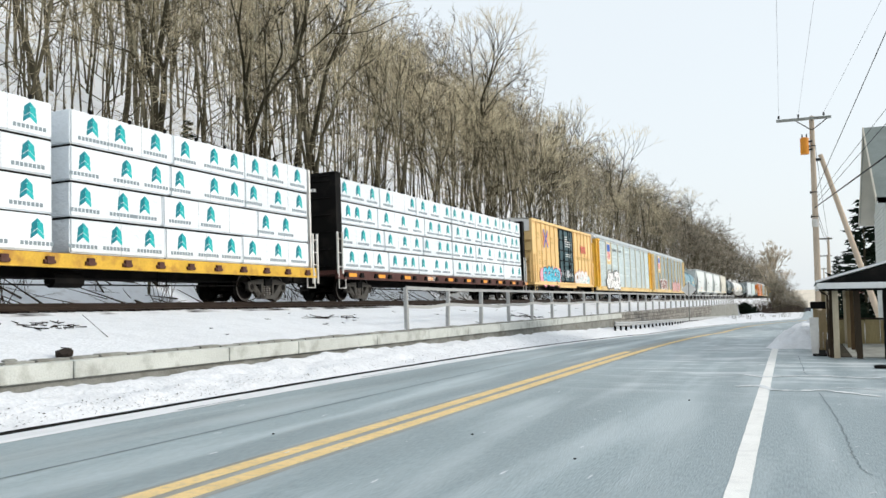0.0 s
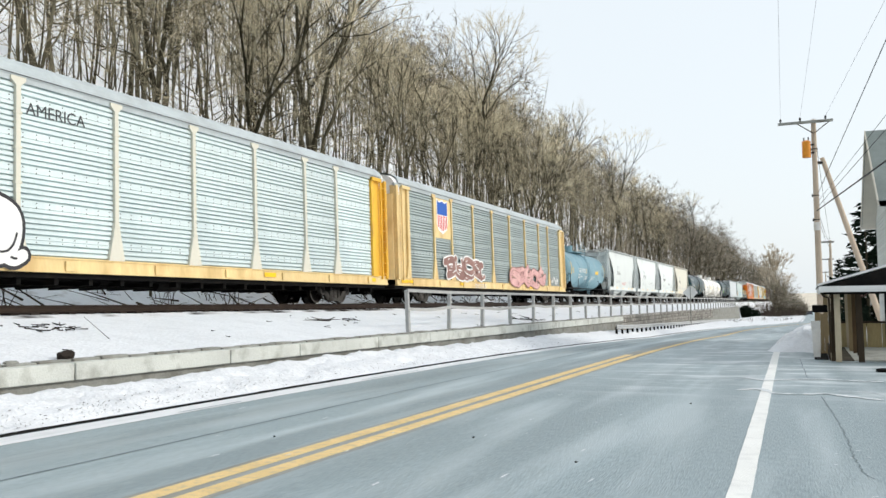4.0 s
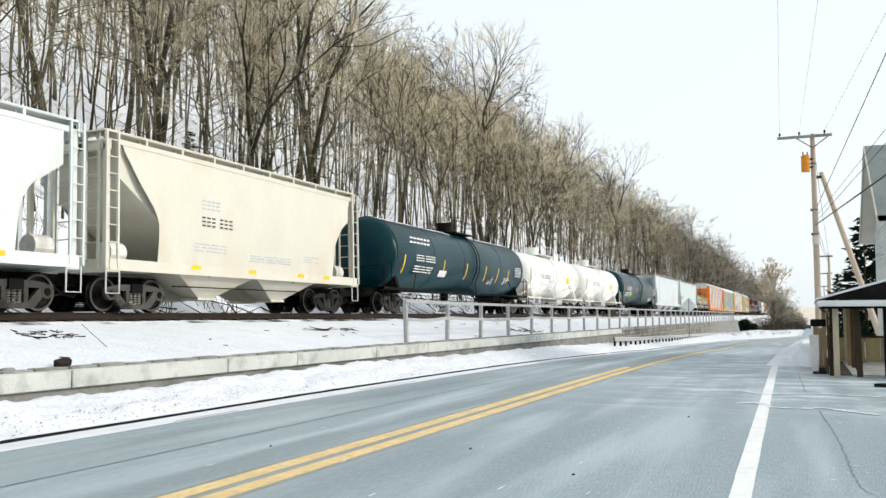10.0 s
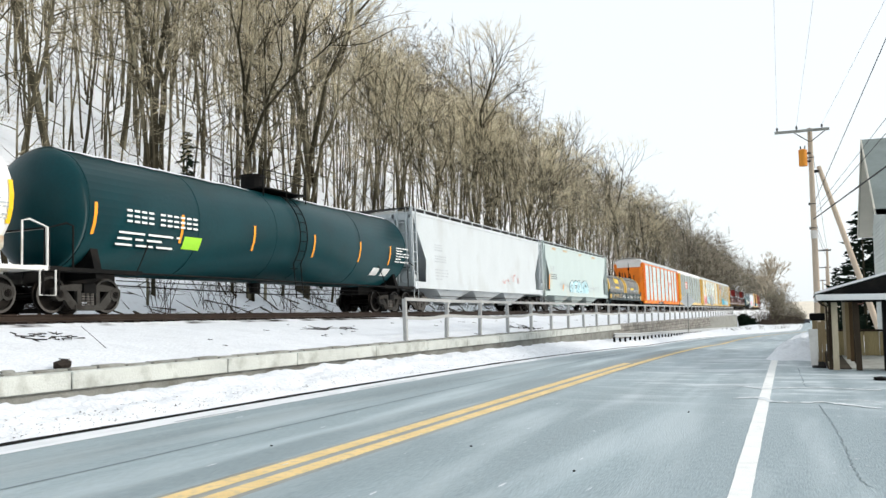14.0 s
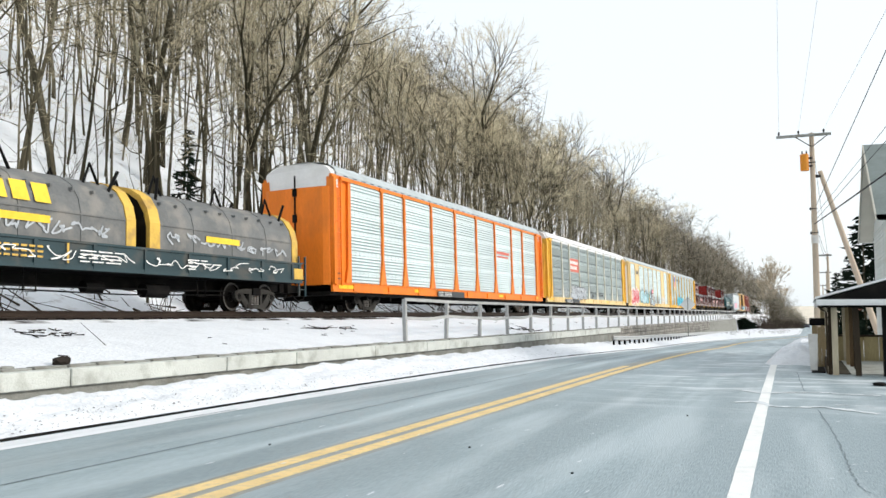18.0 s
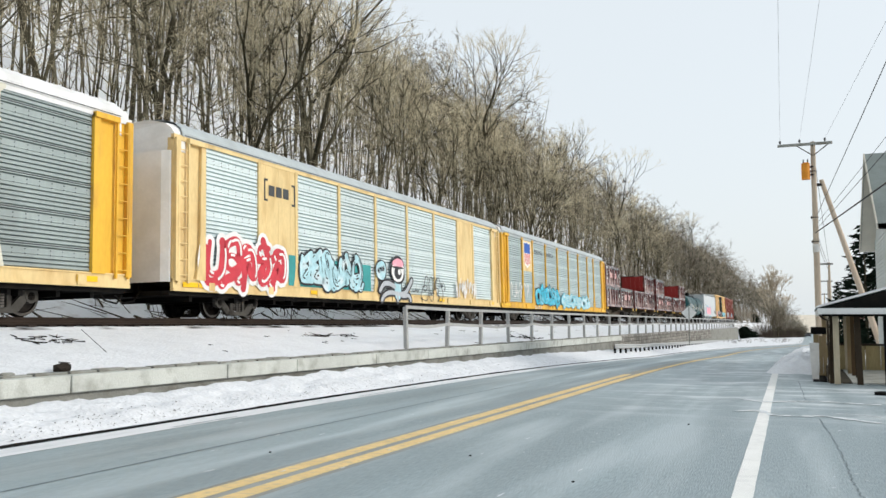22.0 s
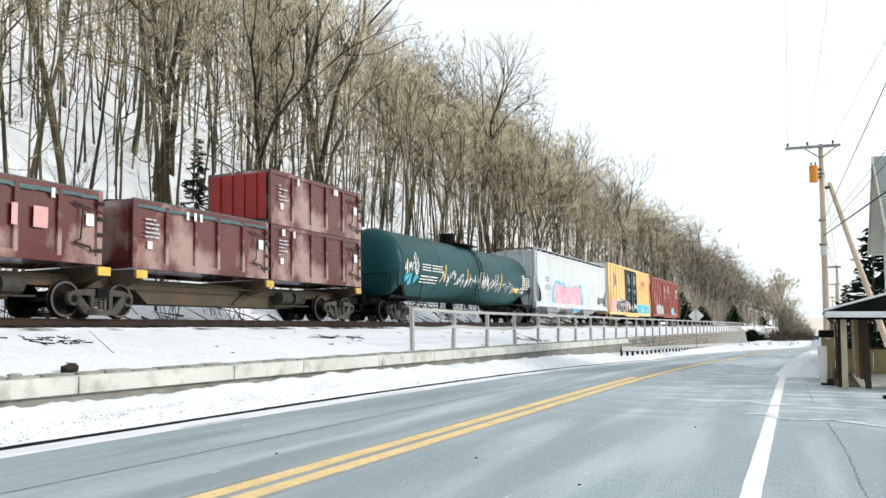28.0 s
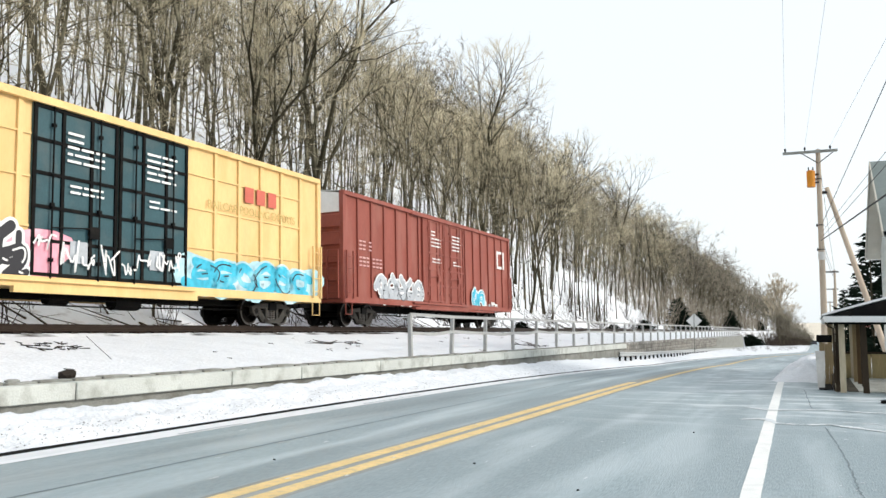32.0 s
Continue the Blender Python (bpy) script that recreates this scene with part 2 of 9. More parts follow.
    "tank_green": mat("tank_green", (0.002, 0.031, 0.037), 0.32, var=0.15, scale=0.7, fine=12, dirt=(0.006, 0.024, 0.028), dirt_amt=0.5, dirt_scale=0.9, spec=0.13),
    "tank_teal": mat("tank_teal", (0.009, 0.055, 0.061), 0.4, var=0.15, scale=0.7, fine=12, dirt=(0.014, 0.05, 0.052), dirt_amt=0.5, dirt_scale=0.9, spec=0.13),
    "tank_white": mat("tank_white", (0.82, 0.82, 0.79), 0.4, var=0.03, scale=0.7, fine=12, dirt=(0.70, 0.66, 0.56), dirt_amt=0.45, dirt_scale=0.8, stretch=(1, 1, 0.5)),
    "rust_stain": mat("rust_stain", (0.74, 0.68, 0.56), 0.7, var=0.1, scale=2, fine=12, dirt=(0.5, 0.26, 0.09), dirt_amt=0.85, dirt_scale=2.6, dirt_lo=0.47, stretch=(1, 1, 0.5)),
    "rust_spot": mat("rust_spot", (0.50, 0.40, 0.26), 0.7, var=0.1, scale=2, fine=12, dirt=(0.45, 0.21, 0.07), dirt_amt=0.8, dirt_scale=2.6, dirt_lo=0.47),
    "hop_white": mat("hop_white", (0.63, 0.67, 0.66), 0.5, var=0.04, scale=0.7, fine=12, dirt=(0.48, 0.51, 0.49), dirt_amt=0.5, dirt_scale=0.8, stretch=(1, 1, 0.5), per=0.05),
    "hop_cream": mat("hop_cream", (0.61, 0.595, 0.51), 0.5, var=0.05, scale=0.7, fine=12, dirt=(0.58, 0.5, 0.38), dirt_amt=0.5, dirt_scale=0.8, stretch=(1, 1, 0.5)),
    "hop_grey": mat("hop_grey", (0.52, 0.56, 0.58), 0.5, var=0.05, scale=0.7, fine=12, dirt=(0.42, 0.44, 0.44), dirt_amt=0.5, dirt_scale=0.8, stretch=(1, 1, 0.5)),
    "hop_green": mat("hop_green", (0.46, 0.54, 0.53), 0.5, var=0.05, scale=0.7, fine=12, dirt=(0.50, 0.44, 0.34), dirt_amt=0.45, dirt_scale=0.7, stretch=(1, 1, 0.5), dirt_lo=0.56),
    "hopper_roof": mat("hopper_roof", (0.6, 0.6, 0.58), 0.6, var=0.1, dirt=(0.4, 0.36, 0.3), dirt_amt=0.4),
    "coil_grey": mat("coil_grey", (0.14, 0.145, 0.145), 0.55, var=0.18, scale=1.2, fine=14, dirt=(0.26, 0.245, 0.22), dirt_amt=0.6, dirt_scale=1.6),
    "coil_blue": mat("coil_blue", (0.028, 0.052, 0.06), 0.5, var=0.15, scale=1.2, fine=14, dirt=(0.12, 0.10, 0.08), dirt_amt=0.5, dirt_scale=1.4),
    "coil_yellow": mat("coil_yellow", (0.62, 0.40, 0.08), 0.55, var=0.15, scale=1.5, fine=14, dirt=(0.25, 0.16, 0.08), dirt_amt=0.6, dirt_scale=1.8),
    "deck_yellow": mat("deck_yellow", (0.62, 0.38, 0.05), 0.5, var=0.15, scale=1.5, fine=14, dirt=(0.3, 0.13, 0.04), dirt_amt=0.6, dirt_scale=2.5),
    "deck_red": mat("deck_red", (0.075, 0.03, 0.025), 0.6, var=0.2, scale=1.5, fine=14, dirt=(0.12, 0.06, 0.04), dirt_amt=0.5, dirt_scale=2.0),
    "wrap": mat("wrap", (0.74, 0.79, 0.83), 0.42, var=0.05, scale=1.6, fine=7, bump=0.9, deep=0.035, per=0.06, dirt=(0.62, 0.67, 0.71), dirt_amt=0.5, dirt_scale=2.2, dirt_lo=0.55, stretch=(1, 0.7, 1.3), spec=0.35),
    "print_slate": mat("print_slate", (0.22, 0.27, 0.30), 0.6, var=0.1, bump=0),
    "teal_dark": mat("teal_dark", (0.006, 0.20, 0.25), 0.5, var=0.3, scale=4, fine=20, bump=0),
    "teal": mat("teal", (0.02, 0.40, 0.41), 0.5, var=0.25, scale=4, fine=20, bump=0),
    # Pale patches: weathering, and the sky's reflection on the sides put into colour.
    "bin_red": mat("bin_red", (0.088, 0.020, 0.019), 0.22, var=0.25, scale=1.0, fine=14, dirt=(0.42, 0.31, 0.28), dirt_amt=0.6, dirt_scale=1.1, stretch=(1, 1, 0.7), per=0.15, spec=0.6, dirt_lo=0.47),
    "bin_bright": mat("bin_bright", (0.26, 0.022, 0.018), 0.42, var=0.12, scale=1.0, fine=14),
    "tarp": mat("tarp", (0.06, 0.11, 0.12), 0.55, var=0.2, scale=1.5, fine=8, bump=0.6),
    "spine": mat("spine", (0.075, 0.062, 0.042), 0.6, var=0.2, scale=1.2, fine=14, dirt=RUST, dirt_amt=0.4),
    "spray_white": mat("spray_white", (0.76, 0.76, 0.75), 0.6, var=0.1, scale=1.5, fine=8, bump=0),
    "spray_black": mat("spray_black", (0.035, 0.035, 0.04), 0.6, var=0.1, scale=1.5, fine=8, bump=0),
    "spray_blue": mat("spray_blue", (0.05, 0.42, 0.58), 0.6, var=0.3, scale=1.2, fine=6, bump=0, dirt=(0.30, 0.62, 0.72), dirt_amt=0.8, dirt_scale=1.6),
    "spray_pale": mat("spray_pale", (0.38, 0.60, 0.66), 0.6, var=0.2, scale=1.2, fine=6, bump=0, dirt=(0.7, 0.76, 0.78), dirt_amt=0.8, dirt_scale=1.6),
    "spray_pink": mat("spray_pink", (0.84, 0.36, 0.44), 0.6, var=0.15, scale=1.2, fine=6, bump=0, dirt=(0.85, 0.55, 0.58), dirt_amt=0.6, dirt_scale=1.2),
    "spray_rose": mat("spray_rose", (0.60, 0.34, 0.33), 0.6, var=0.15, scale=1.2, fine=6, bump=0, dirt=(0.7, 0.5, 0.45), dirt_amt=0.6, dirt_scale=1.2),
    "spray_brown": mat("spray_brown", (0.27, 0.15, 0.13), 0.6, var=0.15, scale=1.2, fine=6, bump=0, dirt=(0.4, 0.27, 0.23), dirt_amt=0.7, dirt_scale=1.2),
    "spray_red": mat("spray_red", (0.55, 0.05, 0.07), 0.6, var=0.15, scale=1.2, fine=6, bump=0),
    "spray_teal": mat("spray_teal", (0.05, 0.30, 0.30), 0.6, var=0.15, scale=1.2, fine=6, bump=0),
    "spray_yellow": mat("spray_yellow", (0.8, 0.55, 0.05), 0.6, var=0.15, scale=1.2, fine=6, bump=0),
}



def wheel_tracks(m, stops, lo, hi):
    """Long worn bands along a road: brighter and darker by the distance across it."""
    n, l = m.node_tree.nodes, m.node_tree.links
    base = n["Principled BSDF"].inputs["Base Color"]
    src = base.links[0].from_socket
    co, sep, nz, add, rng, ramp, mix = (n.new("ShaderNode" + k) for k in ("TexCoord", "SeparateXYZ", "TexNoise", "Math", "MapRange", "ValToRGB", "Mix"))
    l.new(co.outputs["Object"], sep.inputs["Vector"])
    l.new(co.outputs["Object"], nz.inputs["Vector"])
    nz.inputs["Scale"].default_value = 0.22
    add.operation = "MULTIPLY_ADD"
    l.new(nz.outputs["Fac"], add.inputs[0])
    add.inputs[1].default_value = 0.5
    l.new(sep.outputs["X"], add.inputs[2])
    l.new(add.outputs["Value"], rng.inputs["Value"])
    rng.inputs["From Min"].default_value, rng.inputs["From Max"].default_value = lo + 0.25, hi + 0.25
    l.new(rng.outputs["Result"], ramp.inputs["Fac"])
    e = ramp.color_ramp.elements
    while len(e) < len(stops):
        e.new(0.5)
    for k, (x, v) in enumerate(stops):
        e[k].position = (x - lo) / (hi - lo)
        e[k].color = (0.62 * v, 0.62 * v, 0.62 * v, 1)
    mix.data_type, mix.blend_type = "RGBA", "MULTIPLY"
    mix.inputs["Factor"].default_value = 1.0
    gain = n.new("ShaderNodeVectorMath")
    gain.operation = "SCALE"
    gain.inputs["Scale"].default_value = 1 / 0.62
    l.new(src, mix.inputs["A"])
    l.new(ramp.outputs["Color"], mix.inputs["B"])
    l.new(mix.outputs["Result"], gain.inputs[0])
    mp, dn, dr, dm = (n.new("ShaderNode" + k) for k in ("Mapping", "TexNoise", "MapRange", "Mix"))
    mp.inputs["Scale"].default_value = (0.75, 2.1, 1)
    mp.inputs["Rotation"].default_value = (0, 0, 0.12)
    l.new(co.outputs["Object"], mp.inputs["Vector"])
    l.new(mp.outputs["Vector"], dn.inputs["Vector"])
    dn.inputs["Scale"].default_value, dn.inputs["Detail"].default_value, dn.inputs["Roughness"].default_value = 0.8, 7.0, 0.62
    l.new(dn.outputs["Fac"], dr.inputs["Value"])
    for k, v in zip(("From Min", "From Max", "To Min", "To Max"), (0.50, 0.68, 0.0, 0.9)):
        dr.inputs[k].default_value = v
    fac = dr.outputs["Result"]
    for axis, lo1, hi1 in (("Y", 11.0, 19.0), ("Y", 75.0, 45.0), ("X", -5.2, -2.2), ("X", 4.0, 1.2)):
        g = n.new("ShaderNodeMapRange")
        g.interpolation_type = "SMOOTHSTEP"
        g.inputs["From Min"].default_value, g.inputs["From Max"].default_value = lo1, hi1
        l.new(sep.outputs[axis], g.inputs["Value"])
        p = n.new("ShaderNodeMath")
        p.operation = "MULTIPLY"
        l.new(fac, p.inputs[0])
        l.new(g.outputs["Result"], p.inputs[1])
        fac = p.outputs["Value"]
    dm.data_type = "RGBA"
    l.new(fac, dm.inputs["Factor"])
    l.new(gain.outputs["Vector"], dm.inputs["A"])
    dm.inputs["B"].default_value = (0.70, 0.74, 0.76, 1)
    l.new(dm.outputs["Result"], base)


wheel_tracks(M["asphalt"], [(-8.4, 1.0), (-7.55, 1.02), (-7.0, 0.82), (-6.55, 1.05), (-5.55, 1.1), (-5.45, 0.9), (-4.3, 0.94), (-3.5, 1.06), (-2.7, 0.93), (-1.9, 1.08), (-1.1, 0.92), (-0.4, 1.02), (0.8, 0.96), (2.2, 1.03)], -9.0, 3.0)

# ---- builders ----
def box(bm, x0, x1, y0, y1, z0, z1, m=None):
    v = [bm.verts.new(p) for p in ((x0, y0, z0), (x1, y0, z0), (x1, y1, z0), (x0, y1, z0), (x0, y0, z1), (x1, y0, z1), (x1, y1, z1), (x0, y1, z1))]
    if m is not None:
        for q in v:
            q.co = m @ q.co
    for f in ((3, 2, 1, 0), (4, 5, 6, 7), (0, 1, 5, 4), (1, 2, 6, 5), (2, 3, 7, 6), (3, 0, 4, 7)):
        bm.faces.new([v[i] for i in f])
    return v


def mesh_of(name, bm, material):
    me = bpy.data.meshes.new(name)
    bm.normal_update()
    bm.to_mesh(me)
    bm.free()
    me.materials.append(material)
    return me


def part(name, bm, material, parent, label="", smooth=False):
    ob = new(name, mesh_of(name, bm, material) if isinstance(bm, bmesh.types.BMesh) else bm)
    if smooth:
        ob.data.shade_smooth()
    if parent is not None:
        ob.parent = parent
    if label:
        ob["label"] = label
    return ob


def sheet(xs, ys, height):
    bm = bmesh.new()
    g = [[bm.verts.new((x, y, height(x, y))) for x in xs] for y in ys]
    for a, b in zip(g, g[1:]):
        for i in range(len(xs) - 1):
            bm.faces.new((a[i], a[i + 1], b[i + 1], b[i]))
    return bm


def cyl(bm, p, q, r, n=8, r2=None, caps=True):
    p, q = Vector(p), Vector(q)
    d = (q - p).normalized()
    u = d.orthogonal().normalized()
    w = d.cross(u)
    r2 = r if r2 is None else r2
    rings = []
    for c, rad in ((p, r), (q, r2)):
        rings.append([bm.verts.new(c + rad * (math.cos(2 * math.pi * i / n) * u + math.sin(2 * math.pi * i / n) * w)) for i in range(n)])
    for i in range(n):
        bm.faces.new((rings[0][i], rings[0][(i + 1) % n], rings[1][(i + 1) % n], rings[1][i]))
    if caps:
        bm.faces.new(rings[0][::-1])
        bm.faces.new(rings[1])


def tube(bm, pts, r, n=5):
    """One bent rod through the points, its joints mitred."""
    pts = [Vector(p) for p in pts]
    last, u = None, None
    for i, p in enumerate(pts):
        d = (pts[min(i + 1, len(pts) - 1)] - pts[max(i - 1, 0)]).normalized()
        u = d.orthogonal() if u is None else u - d * u.dot(d)
        if u.length < 1e-4:
            u = d.orthogonal()
        u = u.normalized()
        w = d.cross(u)
        ring = [bm.verts.new(p + r * (math.cos(2 * math.pi * k / n) * u + math.sin(2 * math.pi * k / n) * w)) for k in range(n)]
        if last:
            for k in range(n):
                bm.faces.new((last[k], last[(k + 1) % n], ring[(k + 1) % n], ring[k]))
        else:
            bm.faces.new(ring[::-1])
        last = ring
    bm.faces.new(last)


def prism_x(bm, prof, x0, x1):
    """A (y, z) outline, pulled from x0 to x1."""
    a = [bm.verts.new((x0, y, z)) for y, z in prof]
    b = [bm.verts.new((x1, y, z)) for y, z in prof]
    n = len(prof)
    for i in range(n):
        bm.faces.new((a[i], a[(i + 1) % n], b[(i + 1) % n], b[i]))
    bm.faces.new(a[::-1])
    bm.faces.new(b)


def prism_y(bm, prof, y0, y1, caps=True):
    """An (x, z) outline, pulled from y0 to y1."""
    a = [bm.verts.new((x, y0, z)) for x, z in prof]
    b = [bm.verts.new((x, y1, z)) for x, z in prof]
    n = len(prof)
    for i in range(n if caps else n - 1):
        bm.faces.new((a[i], a[(i + 1) % n], b[(i + 1) % n], b[i]))
    if caps:
        bm.faces.new(a[::-1])
        bm.faces.new(b)


def flat(x, y0, y1, z0, z1, bm=None):
    bm = bm or bmesh.new()
    box(bm, x, x + 0.004, y0, y1, z0, z1)
    return bm


def lathe_y(bm, prof, cz, n=40):
    """Rings (y, radius) about the line x = 0, z = cz."""
    rings = []
    for y, r in prof:
        rings.append([bm.verts.new((r * math.sin(2 * math.pi * i / n), y, cz + r * math.cos(2 * math.pi * i / n))) for i in range(n)])
    for a, b in zip(rings, rings[1:]):
        for i in range(n):
            bm.faces.new((a[i], a[(i + 1) % n], b[(i + 1) % n], b[i]))


# ---- plan: the track and the road run along +y; x is the distance to the right of the camera ----
RAIL_Z, TRACK_X, LEAN = 1.52, -17.75, 1.6


def road_z(y, x=0.0):
    """The road falls away gently after a level stretch; its far half tips to the gutter."""
    fall = 0.0 if y < 18 else -0.0140 * (y - 18) * min(1.0, (y - 18) / 30) if y < 130 else -1.568 - 0.010 * (y - 130)
    tip = 0.028 * max(0.0, min(1.0, (y - 14) / 22))
    return fall - tip * max(0.0, min(4.0, -4.5 - x))


def bend(y):
    """How far the road has swung to the right at that distance."""
    u = max(0.0, min(1.0, (y - 58) / 95))
    return 7.0 * u * u * (3 - 2 * u)


road = part("road", sheet((-8.9, -8.5, -6.5, -4.5, -2.5, -0.3, 4, 30, 400), [-200, -100] + [-60 + 3 * i for i in range(60)] + [120 + 5 * i for i in range(16)] + [200 + 20 * i for i in range(60)] + [1500, 2200], lambda x, y: road_z(y, x)), M["asphalt"], None)
for v in road.data.vertices:
    if v.co.x < 5:
        v.co.x += bend(v.co.y)
tagged(road, "dry grey asphalt road with dusty salt streaks", "road", kind="structure")


def strip(name, x, w, y0, y1, m, label, z=0.004, drift=0.0, ragged=0.0):
    n = 160
    rnd = random.Random(int(abs(x) * 100))
    bm, last = bmesh.new(), None
    for i in range(n + 1):
        y = y0 + (y1 - y0) * (i / n) ** 1.6
        c = x + drift * max(0, y) + bend(y)
        a, b = c - w / 2 - ragged * rnd.random(), c + w / 2 + ragged * rnd.random()
        row = [bm.verts.new((a, y, road_z(y, x) + z)), bm.verts.new((b, y, road_z(y, x) + z))]
        if last:
            bm.faces.new((last[0], last[1], row[1], row[0]))
        last = row
    return tagged(part(name, bm, M[m], None), label, "road marking", kind="structure")


strip("line_stain", -4.54, 0.62, -20, 200, "line_stain", "brownish worn asphalt between the centre lines", z=0.002, ragged=0.03)
strip("centre_line", -4.695, 0.19, -20, 300, "yellow_line", "worn yellow centre line painted on the asphalt", ragged=0.008)
strip("centre_line", -4.385, 0.19, -20, 300, "yellow_line", "worn yellow centre line painted on the asphalt", ragged=0.008)
strip("edge_line", -0.40, 0.165, -20, 26.6, "white_line", "white edge line painted on the asphalt", drift=-0.0195, ragged=0.008)
strip("edge_line", -8.13, 0.42, -20, 260, "edge_snow", "white edge line merged with packed snow", ragged=0.05)
strip("seam", -6.3, 0.016, -20, 60, "seam", "dark sealed seam along the wheel track", ragged=0.012)
for y0, y1, x in ((9.2, 10.6, -7.98), (14.4, 17.0, -8.0), (23, 24, -8.05), (26, 29.5, -8.02)):
    strip("bare_streak", x, 0.02, y0, y1, "asphalt", "bare asphalt streak in the packed snow", z=0.009, ragged=0.02)
# Near-black face along the bank's foot: wet edge with its undercut shadow painted in.
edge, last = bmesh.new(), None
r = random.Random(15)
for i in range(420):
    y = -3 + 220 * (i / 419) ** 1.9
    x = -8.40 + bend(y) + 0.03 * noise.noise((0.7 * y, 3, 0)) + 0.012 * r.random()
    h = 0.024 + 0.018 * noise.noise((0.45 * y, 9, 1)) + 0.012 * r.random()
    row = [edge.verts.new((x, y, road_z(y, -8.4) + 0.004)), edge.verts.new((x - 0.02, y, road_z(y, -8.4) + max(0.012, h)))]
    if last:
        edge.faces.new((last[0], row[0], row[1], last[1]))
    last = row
tagged(part("gutter_edge", edge, M["gutter"], None), "dark wet edge of the snow bank, undercut shadow painted in", "gutter", kind="structure")


# ---- snow bank, wall, railing ----
def bank_z(x, y):
    k = max(0.0, min(1.0, (-8.44 - x) / 1.30))
    lump = 0.085 * noise.noise((x * 1.9, y * 0.9, 5)) + 0.055 * noise.noise((x * 4.5, y * 3.0, 2)) + 0.028 * noise.noise((x * 9, y * 8, 7))
    return road_z(y, -8.4) + 0.035 + (0.33 - road_z(y) * 0.22) * k ** 0.8 - 0.10 * max(0.0, (-9.62 - x) / 0.2) + lump * min(1, k * 4)


bank = part("snow_bank", sheet([-9.89, -9.80] + [-9.74 + 0.075 * i for i in range(17)] + [-8.48, -8.45, -8.42], [-2 + 0.085 * i for i in range(416)] + [33.3 + 0.6 * i for i in range(130)] + [112 + 4 * i for i in range(60)], bank_z), M["snow"], None, smooth=True)
for v in bank.data.vertices:
    v.co.x += bend(v.co.y) * min(1.0, (v.co.x + 9.89) / 1.47)
tagged(bank, "ploughed lumpy snow bank along the road edge", "snow bank", kind="structure")

grit = bmesh.new()
r = random.Random(18)
for i in range(900):
    y = 5.5 + 30 * r.random() ** 1.5
    x = -8.46 - abs(r.gauss(0, 0.28))
    if x < -9.6:
        continue
    z, k = bank_z(x, y) + 0.004, r.uniform(0.003, 0.011) * (1.6 if r.random() < 0.06 else 1)
    a = [grit.verts.new((x + k * r.uniform(0.5, 1.2) * math.cos(q), y + 2 * k * math.sin(q), z + k * 0.8)) for q in (0, 1.6, 3.1, 4.7)]
    t = grit.verts.new((x, y, z + 1.6 * k))
    for j in range(4):
        grit.faces.new((a[j], a[(j + 1) % 4], t))
tagged(part("road_grit", grit, M["tie"], None), "dark road grit thrown onto the snow bank", "grit", kind="stuff")

wall = tagged(new("retaining_wall"), "low grey concrete beam wall between snow bank and track", "wall", kind="structure")
edges = [-30.0, -18.0, -6.0, 0.2, 9.12, 12.7, 15.0, 18.5, 21.6, 24.6, 27.6, 30.6, 33.6, 36.6, 39.6, 42.6, 45.6, 48.4]
for a, b in zip(edges, edges[1:]):
    bm = bmesh.new()
    box(bm, -10.05, -9.80, a + 0.012, b - 0.012, 0.40, 0.655)
    bmesh.ops.bevel(bm, geom=bm.edges[:], offset=0.012, segments=1, affect="EDGES")
    part("beam", bm, M["concrete"], wall)
bm = bmesh.new()
box(bm, -10.1, -9.90, -30, 48.4, -0.1, 0.42)
part("footing", bm, M["footing"], wall)
capm = []
for k in range(4):
    r = random.Random(k)
    bm = bmesh.new()
    box(bm, -0.10, 0.10, -0.29 + 0.03 * r.random(), 0.29 - 0.03 * r.random(), 0, 0.045 + 0.03 * r.random())
    bmesh.ops.bevel(bm, geom=bm.edges[:], offset=0.015, segments=1, affect="EDGES")
    capm.append(mesh_of("cap_stone", bm, M["footing"]))
for i in range(84):
    q = part("cap_stone", capm[i % 4], None, wall)
    q.location = (-10.15, 0.3 + 0.58 * i, 0.635)
    q.rotation_euler.z = 0.06 * math.sin(i * 3.7)

# stone wall further on, laid in courses
stone = tagged(new("stone_wall"), "weathered grey field stone retaining wall", "wall", kind="structure")
bm = bmesh.new()
box(bm, -10.55, -10.14, 48.4, 141, -2.4, 0.70)
part("core", bm, M["footing"], stone)
r = random.Random(4)
sm = []
for k in range(6):
    bm = bmesh.new()
    box(bm, -0.12, 0.05 + 0.04 * r.random(), -0.27, 0.27, -0.11, 0.11)
    bmesh.ops.bevel(bm, geom=bm.edges[:], offset=0.04, segments=1, affect="EDGES")
    sm.append(mesh_of("stone", bm, M["stone"]))
cnt = 0
for c in range(5):
    y = 48.7 + 0.25 * (c % 2)
    while y < 100 and cnt < 300:
        q = part("stone", sm[r.randrange(6)], None, stone)
        q.location = (-10.12, y, 0.60 - 0.235 * c - 0.1 * (y > 80))
        q.scale.y = r.uniform(0.8, 1.35) if c % 2 else 1.5
        y += 0.62 if c % 2 else 0.86
        cnt += 1
rail_posts = tagged(new("railing"), "grey weathered railing with sagging lower rail", "railing")
bm = bmesh.new()
box(bm, -0.055, 0.055, -0.055, 0.055, -0.25, 1.03)
bmesh.ops.bevel(bm, geom=bm.edges[:], offset=0.01, segments=1, affect="EDGES")
pm = mesh_of("post", bm, M["railing"])
r = random.Random(9)
ys = [21.3 + 2.93 * i for i in range(40)]
